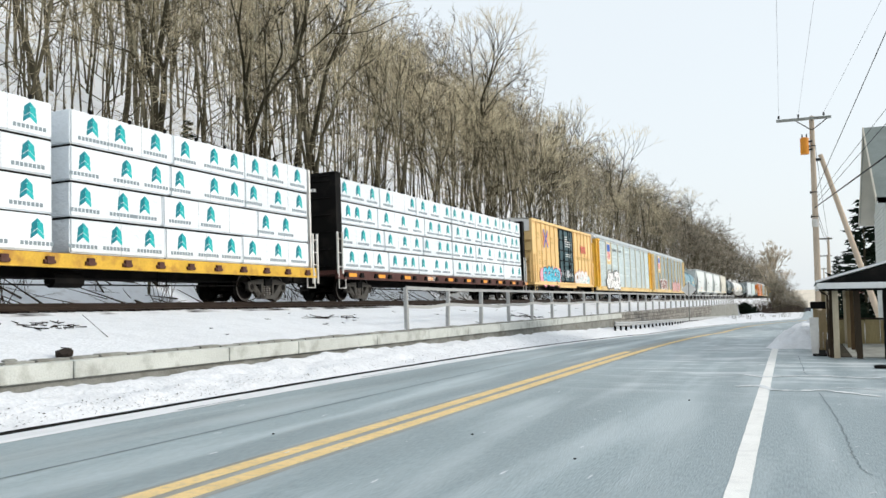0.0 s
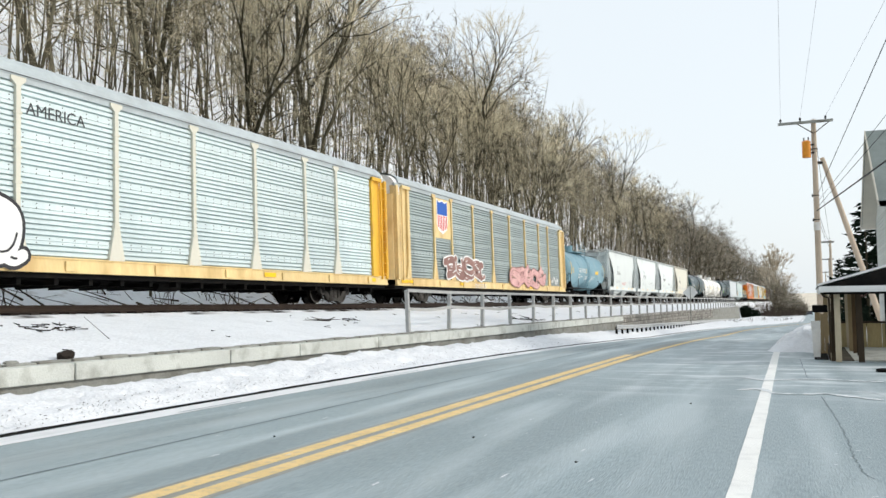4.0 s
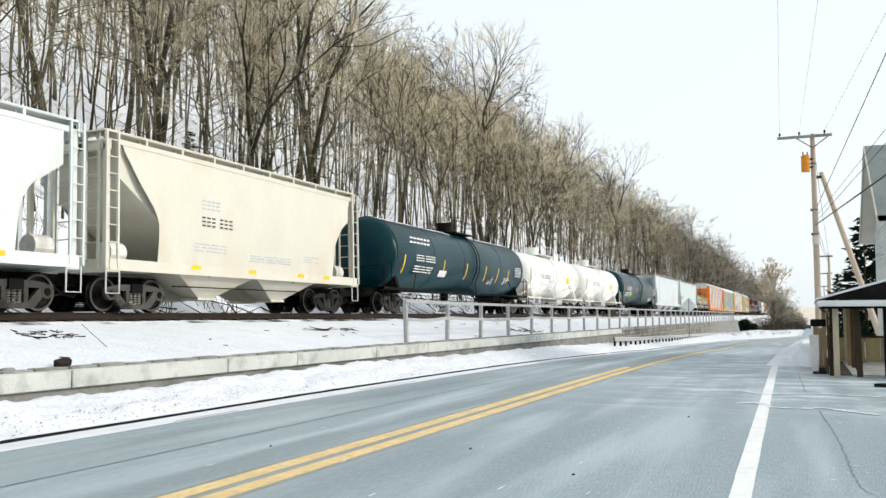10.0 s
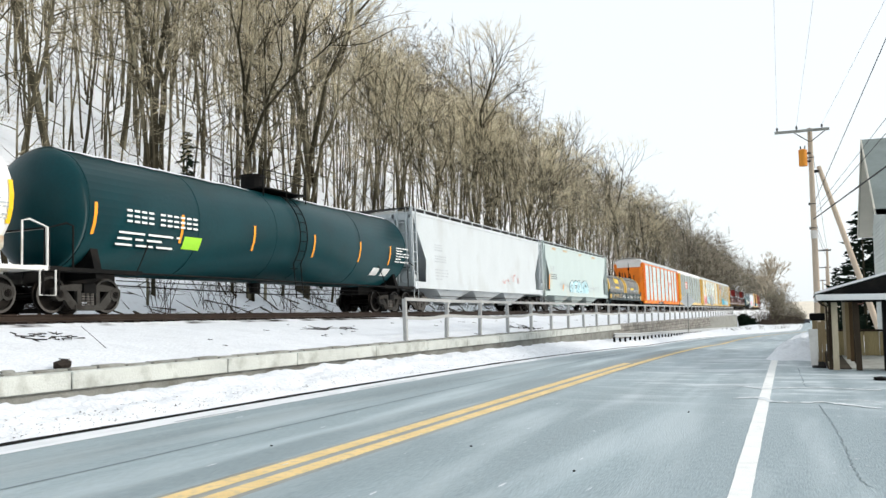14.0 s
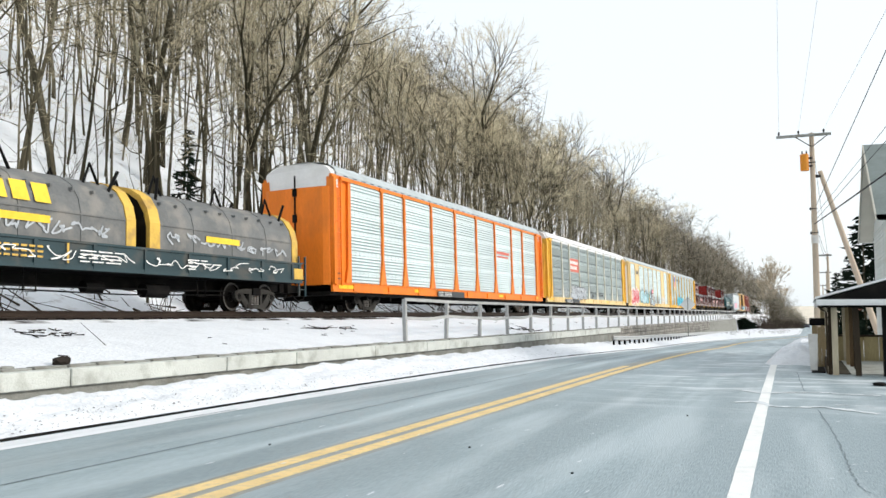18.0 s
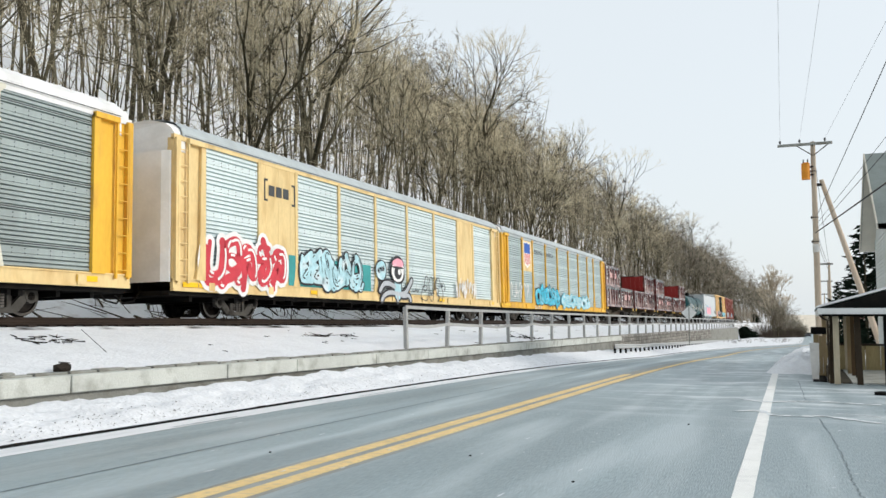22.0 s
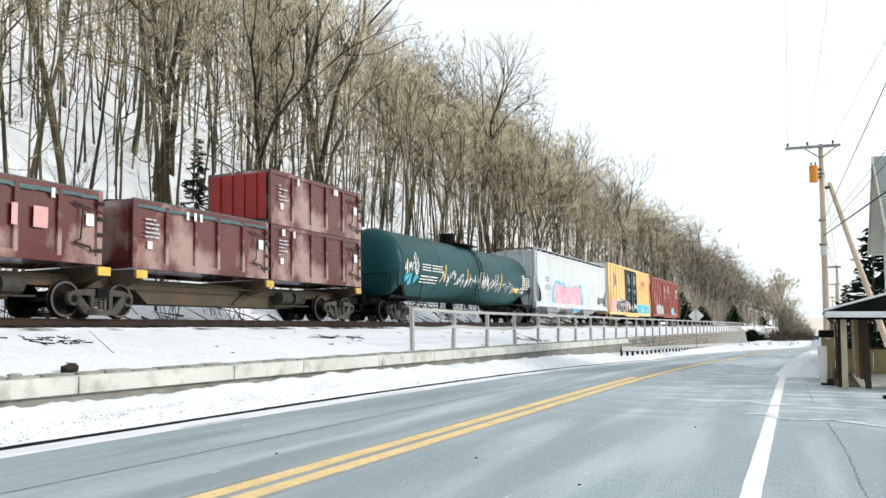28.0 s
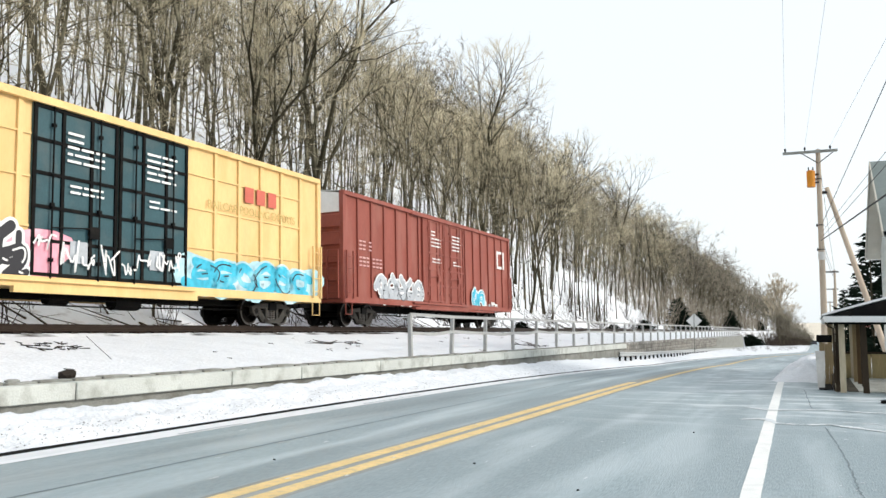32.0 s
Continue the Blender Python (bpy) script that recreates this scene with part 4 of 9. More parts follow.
def rack_panel(w, step):
    key = (round(w, 2), step)
    if key not in RACK_SHAPES:
        bm = bmesh.new()
        z, prof = 1.08, []
        bands = [1.45 + 0.8 * i for i in range(5)]
        while z < 5.03:
            hit = [q for q in bands if q - 0.09 <= z < q + 0.09 - step * 0.5]
            if hit:
                prof += [(1.478, z), (1.5, z + 0.008), (1.5, hit[0] + 0.10)]
                z = hit[0] + 0.112
                continue
            prof += [(1.424, z), (1.424, z + step * 0.24), (1.503, z + step * 0.31), (1.503, z + step * 0.96)]
            z += step
        prof.append((1.455, 5.05))
        prism_y(bm, prof, -w / 2, w / 2, caps=False)
        rv = bmesh.new()
        for zz in bands:
            if step < 0.11:
                box(rv, 1.46, 1.5055, -w / 2, w / 2, zz + 0.17, zz + 0.195)
            n = int(w / 0.34)
            for j in range(n):
                y = -w / 2 + (j + 0.5) * w / n
                for q in (-0.045, 0.06):
                    box(rv, 1.498, 1.507, y - 0.013, y + 0.013, zz + q - 0.013, zz + q + 0.013)
        RACK_SHAPES[key] = (bm, rv)
    return RACK_SHAPES[key]


def rack_post_mesh(wide, m):
    bm = bmesh.new()
    a = 0.062
    prof = [(-0.27, 1.07), (0.27, 1.07), (0.22, 1.3), (0.12, 1.75), (a, 2.1), (a, 4.95), (0.2, 5.08), (0.2, 5.16), (-0.2, 5.16), (-0.2, 5.08), (-a, 4.95), (-a, 2.1), (-0.12, 1.75), (-0.22, 1.3)]
    if not wide:
        prof = [(-0.2, 1.07), (0.2, 1.07), (0.12, 1.4), (a + 0.02, 1.75), (a + 0.02, 5.1), (-a - 0.02, 5.1), (-a - 0.02, 1.75), (-0.12, 1.4)]
    prism_x(bm, prof, 1.47, 1.585 if wide else 1.55)
    for z in (1.9, 2.7, 3.5, 4.3):
        box(bm, 1.5, 1.60 if wide else 1.565, -0.09, 0.09, z, z + 0.06)
    return mesh_of("post", bm, m)


def autorack(body, panel, roof, end, cap, label, flush=False, solid=(), step=0.125, rail=None, post=None, door=None, vents=False):
    rail = rail or roof
    car = tagged(new("autorack_car"), label, "rail car", "cars of the freight train")
    HL = 13.62
    running_gear(car, HL, (-10.1, 10.1))
    brake_gear(car, HL)
    bm = bmesh.new()
    box(bm, -1.40, 1.40, -HL, HL, 0.60, 0.74)
    for i in range(-12, 13):
        box(bm, -1.3, 1.3, i * 1.05 - 0.06, i * 1.05 + 0.06, 0.45, 0.6)
    part("underframe", bm, M["black"], car)
    # Solid dark core in place of the hollow body; inside shade as colour.
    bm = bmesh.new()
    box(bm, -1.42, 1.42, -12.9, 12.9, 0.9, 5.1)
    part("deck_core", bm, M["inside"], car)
    pm, ps = rack_post_mesh(not flush, M[post or body]), {}
    for sgn in (1, -1):
        turn = 0 if sgn > 0 else math.pi
        bm = bmesh.new()
        box(bm, 1.44, 1.56, -HL, HL, 0.72, 0.80)
        box(bm, 1.44, 1.54, -HL, HL, 0.80, 1.04)
        box(bm, 1.44, 1.57, -HL, HL, 1.04, 1.08)
        for i in range(-4, 5):
            box(bm, 1.55, 1.60, i * 3.0 - 0.13, i * 3.0 + 0.13, 0.76, 1.0)
        s = part("side_sill", bm, M[body], car)
        s.rotation_euler.z = turn
        bm = bmesh.new()
        box(bm, 1.42, 1.54, -HL, HL, 5.05, 5.20)
        s = part("top_chord", bm, M[rail], car)
        s.rotation_euler.z = turn
        for a, b in zip(EDGES, EDGES[1:]):
            i = EDGES.index(a)
            plain = i in solid
            key = (round(b - a, 2), plain)
            if key not in ps:
                if plain:
                    bm = bmesh.new()
                    box(bm, 1.47, 1.525, -(b - a) / 2, (b - a) / 2, 1.08, 5.05)
                    for yy in (-0.33 * (b - a), 0.0, 0.33 * (b - a)):
                        box(bm, 1.525, 1.53, yy - 0.012, yy + 0.012, 1.1, 5.0)
                    ps[key] = (mesh_of("panel", bm, M[body]), None)
                else:
                    p, r = rack_panel(b - a, step)
                    ps[key] = (mesh_of("panel", p.copy(), M[panel]), mesh_of("bolt_row", r.copy(), M["dark_dot"]))
            me, rv = ps[key]
            q = part("panel", me, None, car)
            q.location.y, q.rotation_euler.z = (a + b) / 2, turn
            if rv and sgn > 0:
                q2 = part("bolt_row", rv, None, q)
        for e in EDGES[1:-1]:
            q = part("post", pm, None, car)
            q.location.y, q.rotation_euler.z = e, turn
        for d in (-1, 1):
            bm = bmesh.new()
            y0, y1 = sorted((d * 12.35, d * HL))
            box(bm, 1.30, 1.50, y0, y1, 0.98, 5.1)
            prism_x(bm, [(d * 12.30, 1.05), (d * 12.72, 1.05), (d * 12.55, 1.7), (d * 12.50, 5.1), (d * 12.30, 5.1)][::d], 1.49, 1.60)
            box(bm, 1.38, 1.66, min(d * 12.3, d * 13.1), max(d * 12.3, d * 13.1), 5.0, 5.14)
            box(bm, 1.45, 1.62, min(d * 13.42, d * 13.6), max(d * 13.42, d * 13.6), 1.0, 5.1)
            q = part("end_panel", bm, M[end], car)
            q.rotation_euler.z = turn
            lx = ladder(car, 1.60, d * 13.28, 0.95, 5.0, 0.42, M[end])
            if sgn < 0:
                lx.rotation_euler.z = turn
    for d in (-1, 1):
        bm = bmesh.new()
        prof = [(-1.5, 0), (-1.42, 0.14), (-1.2, 0.24), (0, 0.30), (1.2, 0.24), (1.42, 0.14), (1.5, 0)]
        bm = bmesh.new()
        lo = [bm.verts.new((x, d * (HL - 0.1 + y), 0.98)) for x, y in prof]
        hi = [bm.verts.new((x, d * (HL - 0.1 + y), 4.72)) for x, y in prof]
        for i in range(len(prof) - 1):
            bm.faces.new((lo[i], lo[i + 1], hi[i + 1], hi[i]))
        part("end_door", bm, M[door or end], car)
        bm = bmesh.new()
        hood = [(1.5, 4.72), (1.5, 5.25), (1.42, 5.42), (1.2, 5.58), (0.7, 5.7), (-0.7, 5.7), (-1.2, 5.58), (-1.42, 5.42), (-1.5, 5.25), (-1.5, 4.72)]
        front, rear = [], []
        for x, z in hood:
            k = 1 - (abs(x) / 1.5) ** 4
            front.append(bm.verts.new((x * 0.985, d * (HL - 0.06 + 0.26 * k - 0.12 * (z > 5.5)), z - 0.03 * (z > 5.3))))
            rear.append(bm.verts.new((x * 1.01, d * (HL - 0.5), z)))
        for i in range(len(hood) - 1):
            bm.faces.new((front[i], front[i + 1], rear[i + 1], rear[i]))
        bm.faces.new(front)
        part("end_cap", bm, M[cap], car)
        bm = bmesh.new()
        cyl(bm, (0.03, d * (HL + 0.22), 1.0), (0.03, d * (HL + 0.22), 5.2), 0.035, 6)
        for z in (1.4, 2.4, 3.4, 4.4):
            box(bm, -0.05, 0.11, d * (HL + 0.24) - 0.04, d * (HL + 0.24) + 0.04, z, z + 0.3)
        part("lock_rod", bm, M["black"], car)
    bm = bmesh.new()
    arch = [(1.56, 5.18), (1.56, 5.28), (1.47, 5.45), (1.25, 5.62), (0.8, 5.74), (0.3, 5.79), (-0.3, 5.79), (-0.8, 5.74), (-1.25, 5.62), (-1.47, 5.45), (-1.56, 5.28), (-1.56, 5.18)]
    ys = [-13.3, -12.9] + [-12.4 + 0.31 * i for i in range(81)] + [12.9, 13.3]
    last = None
    for j, y in enumerate(ys):
        k = 1.0
        lift = 0.015 if j % 2 else 0.0
        ring = [bm.verts.new((x * (1 - (1 - k) * 0.12), y, 5.18 + (z - 5.18) * k + (lift if z > 5.2 else 0))) for x, z in arch]
        if last:
            for i in range(len(arch) - 1):
                bm.faces.new((last[i], last[i + 1], ring[i + 1], ring[i]))
        last = ring
    part("roof", bm, M[roof], car)
    # With vents: dark slots. Without: one strip painting the shadow line below the roof.
    bm = bmesh.new()
    for j in range(36 if vents else 1):
        y = -12.6 + 0.72 * j if vents else 0.0
        half = 0.16 if vents else 13.2
        box(bm, 1.555, 1.572, y - half, y + half, 5.205, 5.235 if vents else 5.222)
    part("roof_vent_strip", bm, M["dark_dot"], car)
    plate = mesh_of("reflector", flat(1.572, -0.35, 0.3, 0.84, 0.98), M["reflector"])
    for y in (-12.9, -12.2, -6.2, 5.2, 12.2):
        part("reflector", plate, None, car).location.y = y
    return car


# ---- boxcars ----
def boxcar(L, z0, z1, body, door, door0, door1, leaves, label, ribs, cross, roof="box_roof", door_bar="black"):
    car = tagged(new("box_car"), label, "rail car", "cars of the freight train")
    h = L / 2
    running_gear(car, h, (-h + 2.3, h - 2.3))
    brake_gear(car, h)
    bm = bmesh.new()
    box(bm, -1.45, 1.45, -h + 0.02, h - 0.02, z0 + 0.02, z1 - 0.15)
    part("body", bm, M[body], car)
    for s in (1, -1):
        turn = 0 if s > 0 else math.pi
        bm = bmesh.new()
        box(bm, 1.44, 1.56, -h, h, z0, z0 + 0.24)
        box(bm, 1.44, 1.57, (door0 - 0.4) * s if s > 0 else -(door1 + 0.4), (door1 + 0.4) if s > 0 else -(door0 - 0.4), z0 - 0.14, z0 + 0.02)
        part("side_sill", bm, M[body], car).rotation_euler.z = turn
        bm = bmesh.new()
        box(bm, 1.44, 1.57, -h, h, z1 - 0.16, z1)
        part("top_chord", bm, M[body], car).rotation_euler.z = turn
        if s > 0:
            bm = bmesh.new()
            box(bm, -0.04, 0.04, -0.07, 0.07, z0 + 0.2, z1 - 0.1)
            me = mesh_of("side_post", bm, M[body])
            n = ribs
            for i in range(n + 1):
                y = -h + 0.07 + i * (2 * h - 0.14) / n
                if door0 - 0.2 < y < door1 + 0.2 or 0.2 < h - abs(y) < 1.0:
                    continue
                q = part("side_post", me, None, car)
                q.location = (1.475, y, 0)
            if cross:
                for a, b in ((-h + 0.1, door0), (door1, h - 0.1)):
                    for zz in cross:
                        bm = bmesh.new()
                        box(bm, 1.45, 1.50, a + 1.1 * (a < -2 * h / 3), b - 1.1 * (b > 2 * h / 3), zz - 0.025, zz + 0.025)
                        part("belt_rail", bm, M[body], car)
    # sliding doors on the road side
    w = (door1 - door0) / leaves
    for k in range(leaves):
        y0 = door0 + k * w + 0.03
        y1 = y0 + w - 0.06
        bm = bmesh.new()
        box(bm, 1.45, 1.50, y0, y1, z0 + 0.26, z1 - 0.2)
        d = part("door", bm, M[door], car, "ribbed steel sliding door")
        for yy in (y0 + 0.05, y0 + (y1 - y0) * 0.33, y0 + (y1 - y0) * 0.67, y1 - 0.05):
            bm = bmesh.new()
            box(bm, 1.5, 1.545, yy - 0.045, yy + 0.045, z0 + 0.26, z1 - 0.2)
            part("stile", bm, M[door_bar], d)
        for i in range(6):
            zz = z0 + 0.3 + i * (z1 - z0 - 0.55) / 5
            bm = bmesh.new()
            box(bm, 1.5, 1.54, y0, y1, zz - 0.04, zz + 0.04)
            part("rail", bm, M[door_bar], d)
        for yy in (y0 + 0.2 * w, y0 + 0.74 * w):
            bm = bmesh.new()
            cyl(bm, (1.58, yy, z0 + 0.2), (1.58, yy, z1 - 0.15), 0.022, 6)
            for zz in (z0 + 0.6, z0 + 1.9, z1 - 0.7):
                box(bm, 1.54, 1.61, yy - 0.05, yy + 0.05, zz, zz + 0.09)
            part("lock_bar", bm, M[door_bar], d)
        bm = bmesh.new()
        cyl(bm, (1.60, y0 + 0.2 * w, z0 + 1.4), (1.60, y0 + 0.66 * w, z0 + 1.5), 0.02, 6)
        box(bm, 1.56, 1.62, y0 + 0.62 * w, y0 + 0.74 * w, z0 + 1.25, z0 + 1.55)
        part("lock_handle", bm, M[door_bar], d)
        if door != body:
            bm = bmesh.new()
            box(bm, 1.541, 1.545, y0 + 0.42 * w, y0 + 0.62 * w, z0 + 0.62, z0 + 1.15)
            part("notice", bm, M["print_grey"], d)
        line_bars(d, 1.555, y0 + 0.36 * w, y0 + 0.8 * w, z1 - 1.45, z1 - 0.6, 5, M["print_white"], 5 + k)
        line_bars(d, 1.555, y0 + 0.4 * w, y0 + 0.8 * w, z1 - 2.2, z1 - 1.9, 2, M["print_white"], 9 + k)
    bm = bmesh.new()
    box(bm, 1.5, 1.62, door0 - 1.2, door1 + 0.25, z1 - 0.2, z1 - 0.12)
    box(bm, 1.5, 1.66, door0 - 1.2, door1 + 0.25, z0 + 0.12, z0 + 0.2)
    part("door_track", bm, M[body], car)
    # ends: wavy sheets, white head band, ladders
    for d in (-1, 1):
        bm = bmesh.new()
        prof, k = [(d * (h - 0.1), z0)], 5
        for i in range(k):
            a = z0 + 0.1 + i * (z1 - z0 - 0.9) / k
            b = (z1 - z0 - 0.9) / k
            prof += [(d * (h - 0.08), a), (d * (h + 0.10), a + b * 0.12), (d * (h + 0.02), a + b * 0.8), (d * (h - 0.08), a + b * 0.98)]
        prof += [(d * (h - 0.06), z1 - 0.8), (d * (h - 0.1), z1 - 0.8)]
        prism_x(bm, prof[::d], -1.40, 1.40)
        part("end_wall", bm, M[body], car)
        bm = bmesh.new()
        box(bm, -1.46, 1.46, min(d * (h - 0.1), d * (h + 0.02)), max(d * (h - 0.1), d * (h + 0.02)), z1 - 0.82, z1 - 0.1)
        prism_y(bm, [(-1.46, z1 - 0.1), (1.46, z1 - 0.1), (0, z1 + 0.08)], min(d * (h - 0.1), d * (h + 0.02)), max(d * (h - 0.1), d * (h + 0.02)))
        part("end_band", bm, M["white"], car)
        bm = bmesh.new()
        box(bm, 1.36, 1.54, min(d * (h - 0.16), d * (h + 0.05)), max(d * (h - 0.16), d * (h + 0.05)), z0, z1)
        part("corner_post", bm, M[body], car)
        ladder(car, 1.62, d * (h - 0.33), z0 + 0.15, z0 + 2.0, 0.5, M[body])
        ladder(car, 1.1, d * (h + 0.14), z0 + 0.15, z0 + 2.0, 0.5, M[body], "x")
        bm = bmesh.new()
        tube(bm, [(1.55, d * (h - 0.08), z0), (1.55, d * (h - 0.08), z0 - 0.45), (1.55, d * (h - 0.55), z0 - 0.45), (1.55, d * (h - 0.55), z0)], 0.022, 5)
        part("step", bm, M[body], car)
    bm = bmesh.new()
    prism_y(bm, [(-1.52, z1), (1.52, z1), (0, z1 + 0.12)], -h, h)
    part("roof", bm, M[roof], car)
    return car


# ---- tank cars ----
def tank(L, R, cz, body, label, trucks=None, frame_m="black", dome=0.0, seam=None, white_frame=False, snow=False, rail_top="black", head=0.72):
    car = tagged(new("tank_car"), label, "rail car", "cars of the freight train")
    h = L / 2
    t = trucks or (h - 2.0)
    for y in (-t, t):
        truck(car, y)
    for s in (-1, 1):
        coupler(car, s * (h - 0.1), s)
    bm = bmesh.new()
    e = h - 0.8
    prof = []
    for i in range(9):
        a = math.pi / 2 * i / 8
        prof.append((-e + head * (1 - math.sin(a)), max(0.01, R * math.cos(a)) if i < 8 else 0.01))
    prof = prof[::-1]
    ring = sorted(prof + [(-e + head, R), (-0.5, R), (0.5, R)] + [(-y, r) for y, r in prof] + [(e - head, R)], key=lambda q: q[0])
    lathe_y(bm, ring, cz, 48)
    tankb = part("tank_shell", bm, M[body], car, smooth=True)
    for y in (-e + head, -e * 0.5, -0.9, 0.9, e * 0.5, e - head):
        bm = bmesh.new()
        lathe_y(bm, [(y - 0.02, R - 0.01), (y - 0.015, R + 0.008), (y + 0.015, R + 0.008), (y + 0.02, R - 0.01)], cz, 48)
        part("weld_seam", bm, M[body], car)
    fm = M[frame_m]
    for s in (-1, 1):
        bm = bmesh.new()
        box(bm, -0.35, 0.35, min(s * (t - 1.6), s * (h - 0.1)), max(s * (t - 1.6), s * (h - 0.1)), 0.72, 1.08)
        box(bm, -1.5, 1.5, min(s * (h - 0.75), s * (h - 0.35)), max(s * (h - 0.75), s * (h - 0.35)), 1.0, 1.1)
        prism_y(bm, [(-1.45, 0.85), (1.45, 0.85), (1.2, 1.75), (0.6, 1.25), (-0.6, 1.25), (-1.2, 1.75)], s * t - 0.12, s * t + 0.12)
        box(bm, 1.2, 1.52, min(s * (t - 1.4), s * (h - 0.35)), max(s * (t - 1.4), s * (h - 0.35)), 0.98, 1.08)
        part("end_sill", bm, fm, car)
        bm = bmesh.new()
        pts = [(1.5, s * (h - 0.4), 1.05), (1.5, s * (h - 0.4), 2.0), (1.5, s * (h - 0.9), 2.15), (1.5, s * (h - 1.1), 2.1), (1.5, s * (h - 1.1), 1.05)]
        tube(bm, pts, 0.025, 6)
        part("hand_rail", bm, fm, car)
        bm = bmesh.new()
        tube(bm, [(-1.4, s * (h - 0.35), 1.05), (-1.4, s * (h - 0.35), 2.0), (1.4, s * (h - 0.35), 2.0), (1.4, s * (h - 0.35), 1.05)], 0.025, 6)
        part("end_rail", bm, fm, car)
        bm = bmesh.new()
        tube(bm, [(1.54, s * (h - 0.2), 1.0), (1.54, s * (h - 0.2), 0.4), (1.54, s * (h - 0.65), 0.4), (1.54, s * (h - 0.65), 1.0)], 0.022, 6)
        part("step", bm, fm, car)
    bm = bmesh.new()
    tube(bm, [(1.5, -t + 1.2, 1.02), (1.5, t - 1.2, 1.02)], 0.028, 6)
    tube(bm, [(1.5, -t + 1.2, 1.02), (1.42, -t + 1.8, cz - 0.7)], 0.02, 5)
    tube(bm, [(1.5, t - 1.2, 1.02), (1.42, t - 1.8, cz - 0.7)], 0.02, 5)
    tube(bm, [(0.7, -t + 1.0, 0.75), (0.75, 0, 0.62), (0.7, t - 1.0, 0.75)], 0.02, 5)
    tube(bm, [(1.0, -t + 1.0, 0.85), (1.0, 0, 0.8), (1.0, t - 1.0, 0.85)], 0.015, 5)
    cyl(bm, (0, 0, cz - R - 0.35), (0, 0, cz - R + 0.1), 0.2, 10)
    part("side_rail", bm, fm, car)
    y0 = dome
    lm = M["white_old"] if white_frame else M[body] if body == "tank_blue" else fm
    bm = bmesh.new()
    cyl(bm, (0, y0, cz + R - 0.1), (0, y0, cz + R + 0.5), 0.42, 16)
    cyl(bm, (0, y0, cz + R + 0.5), (0, y0, cz + R + 0.58), 0.46, 16)
    cyl(bm, (0, y0 + 1.3, cz + R - 0.1), (0, y0 + 1.3, cz + R + 0.22), 0.25, 12)
    part("manway", bm, M[body] if white_frame or body == "tank_blue" else M["black"], car)
    bm = bmesh.new()
    box(bm, -0.9, 0.95, y0 - 0.7, y0 + 2.0, cz + R - 0.02, cz + R + 0.03)
    for (xa, ya) in ((0.93, y0 - 0.68), (0.93, y0 + 0.7), (0.93, y0 + 1.98), (-0.88, y0 - 0.68), (-0.88, y0 + 1.98)):
        cyl(bm, (xa, ya, cz + R - 0.3), (xa, ya, cz + R + 0.62), 0.022, 6)
    for zz in (0.35, 0.62):
        tube(bm, [(0.93, y0 - 0.68, cz + R + zz), (0.93, y0 + 1.98, cz + R + zz)], 0.02, 5)
        tube(bm, [(-0.88, y0 - 0.68, cz + R + zz), (-0.88, y0 + 1.98, cz + R + zz)], 0.02, 5)
    part("platform", bm, lm, car)
    bm = bmesh.new()
    for sgn in (-0.22, 0.22):
        pts = []
        for i in range(11):
            a = math.radians(30 + 9.5 * i)
            pts.append(((R + 0.09) * math.sin(a), y0 + 0.6 + sgn, cz + (R + 0.09) * math.cos(a)))
        tube(bm, pts + [(1.5, y0 + 0.6 + sgn, 0.45)], 0.022, 5)
    for i in range(9):
        a = math.radians(40 + 11.5 * i)
        p = ((R + 0.09) * math.sin(a), (R + 0.09) * math.cos(a))
        cyl(bm, (p[0], y0 + 0.38, cz + p[1]), (p[0], y0 + 0.82, cz + p[1]), 0.016, 5)
    for z in (0.47, 0.8):
        cyl(bm, (1.5, y0 + 0.38, z), (1.5, y0 + 0.82, z), 0.016, 5)
    part("ladder", bm, lm, car)

    def surf(z):
        return math.sqrt(max(0.01, R * R - (z - cz) ** 2)) + 0.012
    if snow:
        bm = bmesh.new()
        rnd = random.Random(7)
        n = 40
        last = None
        for i in range(n + 1):
            y = -e + 0.7 + i * (2 * e - 1.4) / n
            w = 0.5 + 0.12 * rnd.random()
            row = [bm.verts.new((math.sin(a) * (R + 0.02), y, cz + math.cos(a) * (R + 0.03))) for a in (-w, -0.2, 0.0, 0.2, w * 0.9)]
            if last and not (y0 - 0.9 < y < y0 + 2.2):
                for k in range(4):
                    bm.faces.new((last[k], last[k + 1], row[k + 1], row[k]))
            last = row
        part("snow_cap", bm, M["snow"], car)
    return car, surf


def reflect(car, ys, z0, z1, m, surf, w=0.1):
    for y in ys:
        bm = bmesh.new()
        for k in range(3):
            a, b = z0 + (z1 - z0) * k / 3, z0 + (z1 - z0) * (k + 1) / 3
            v = [bm.verts.new((surf(z) + 0.004, yy, z)) for yy, z in ((y, a), (y + w, a), (y + w, b), (y, b))]
            bm.faces.new(v)
        part("reflector", bm, M[m], car)


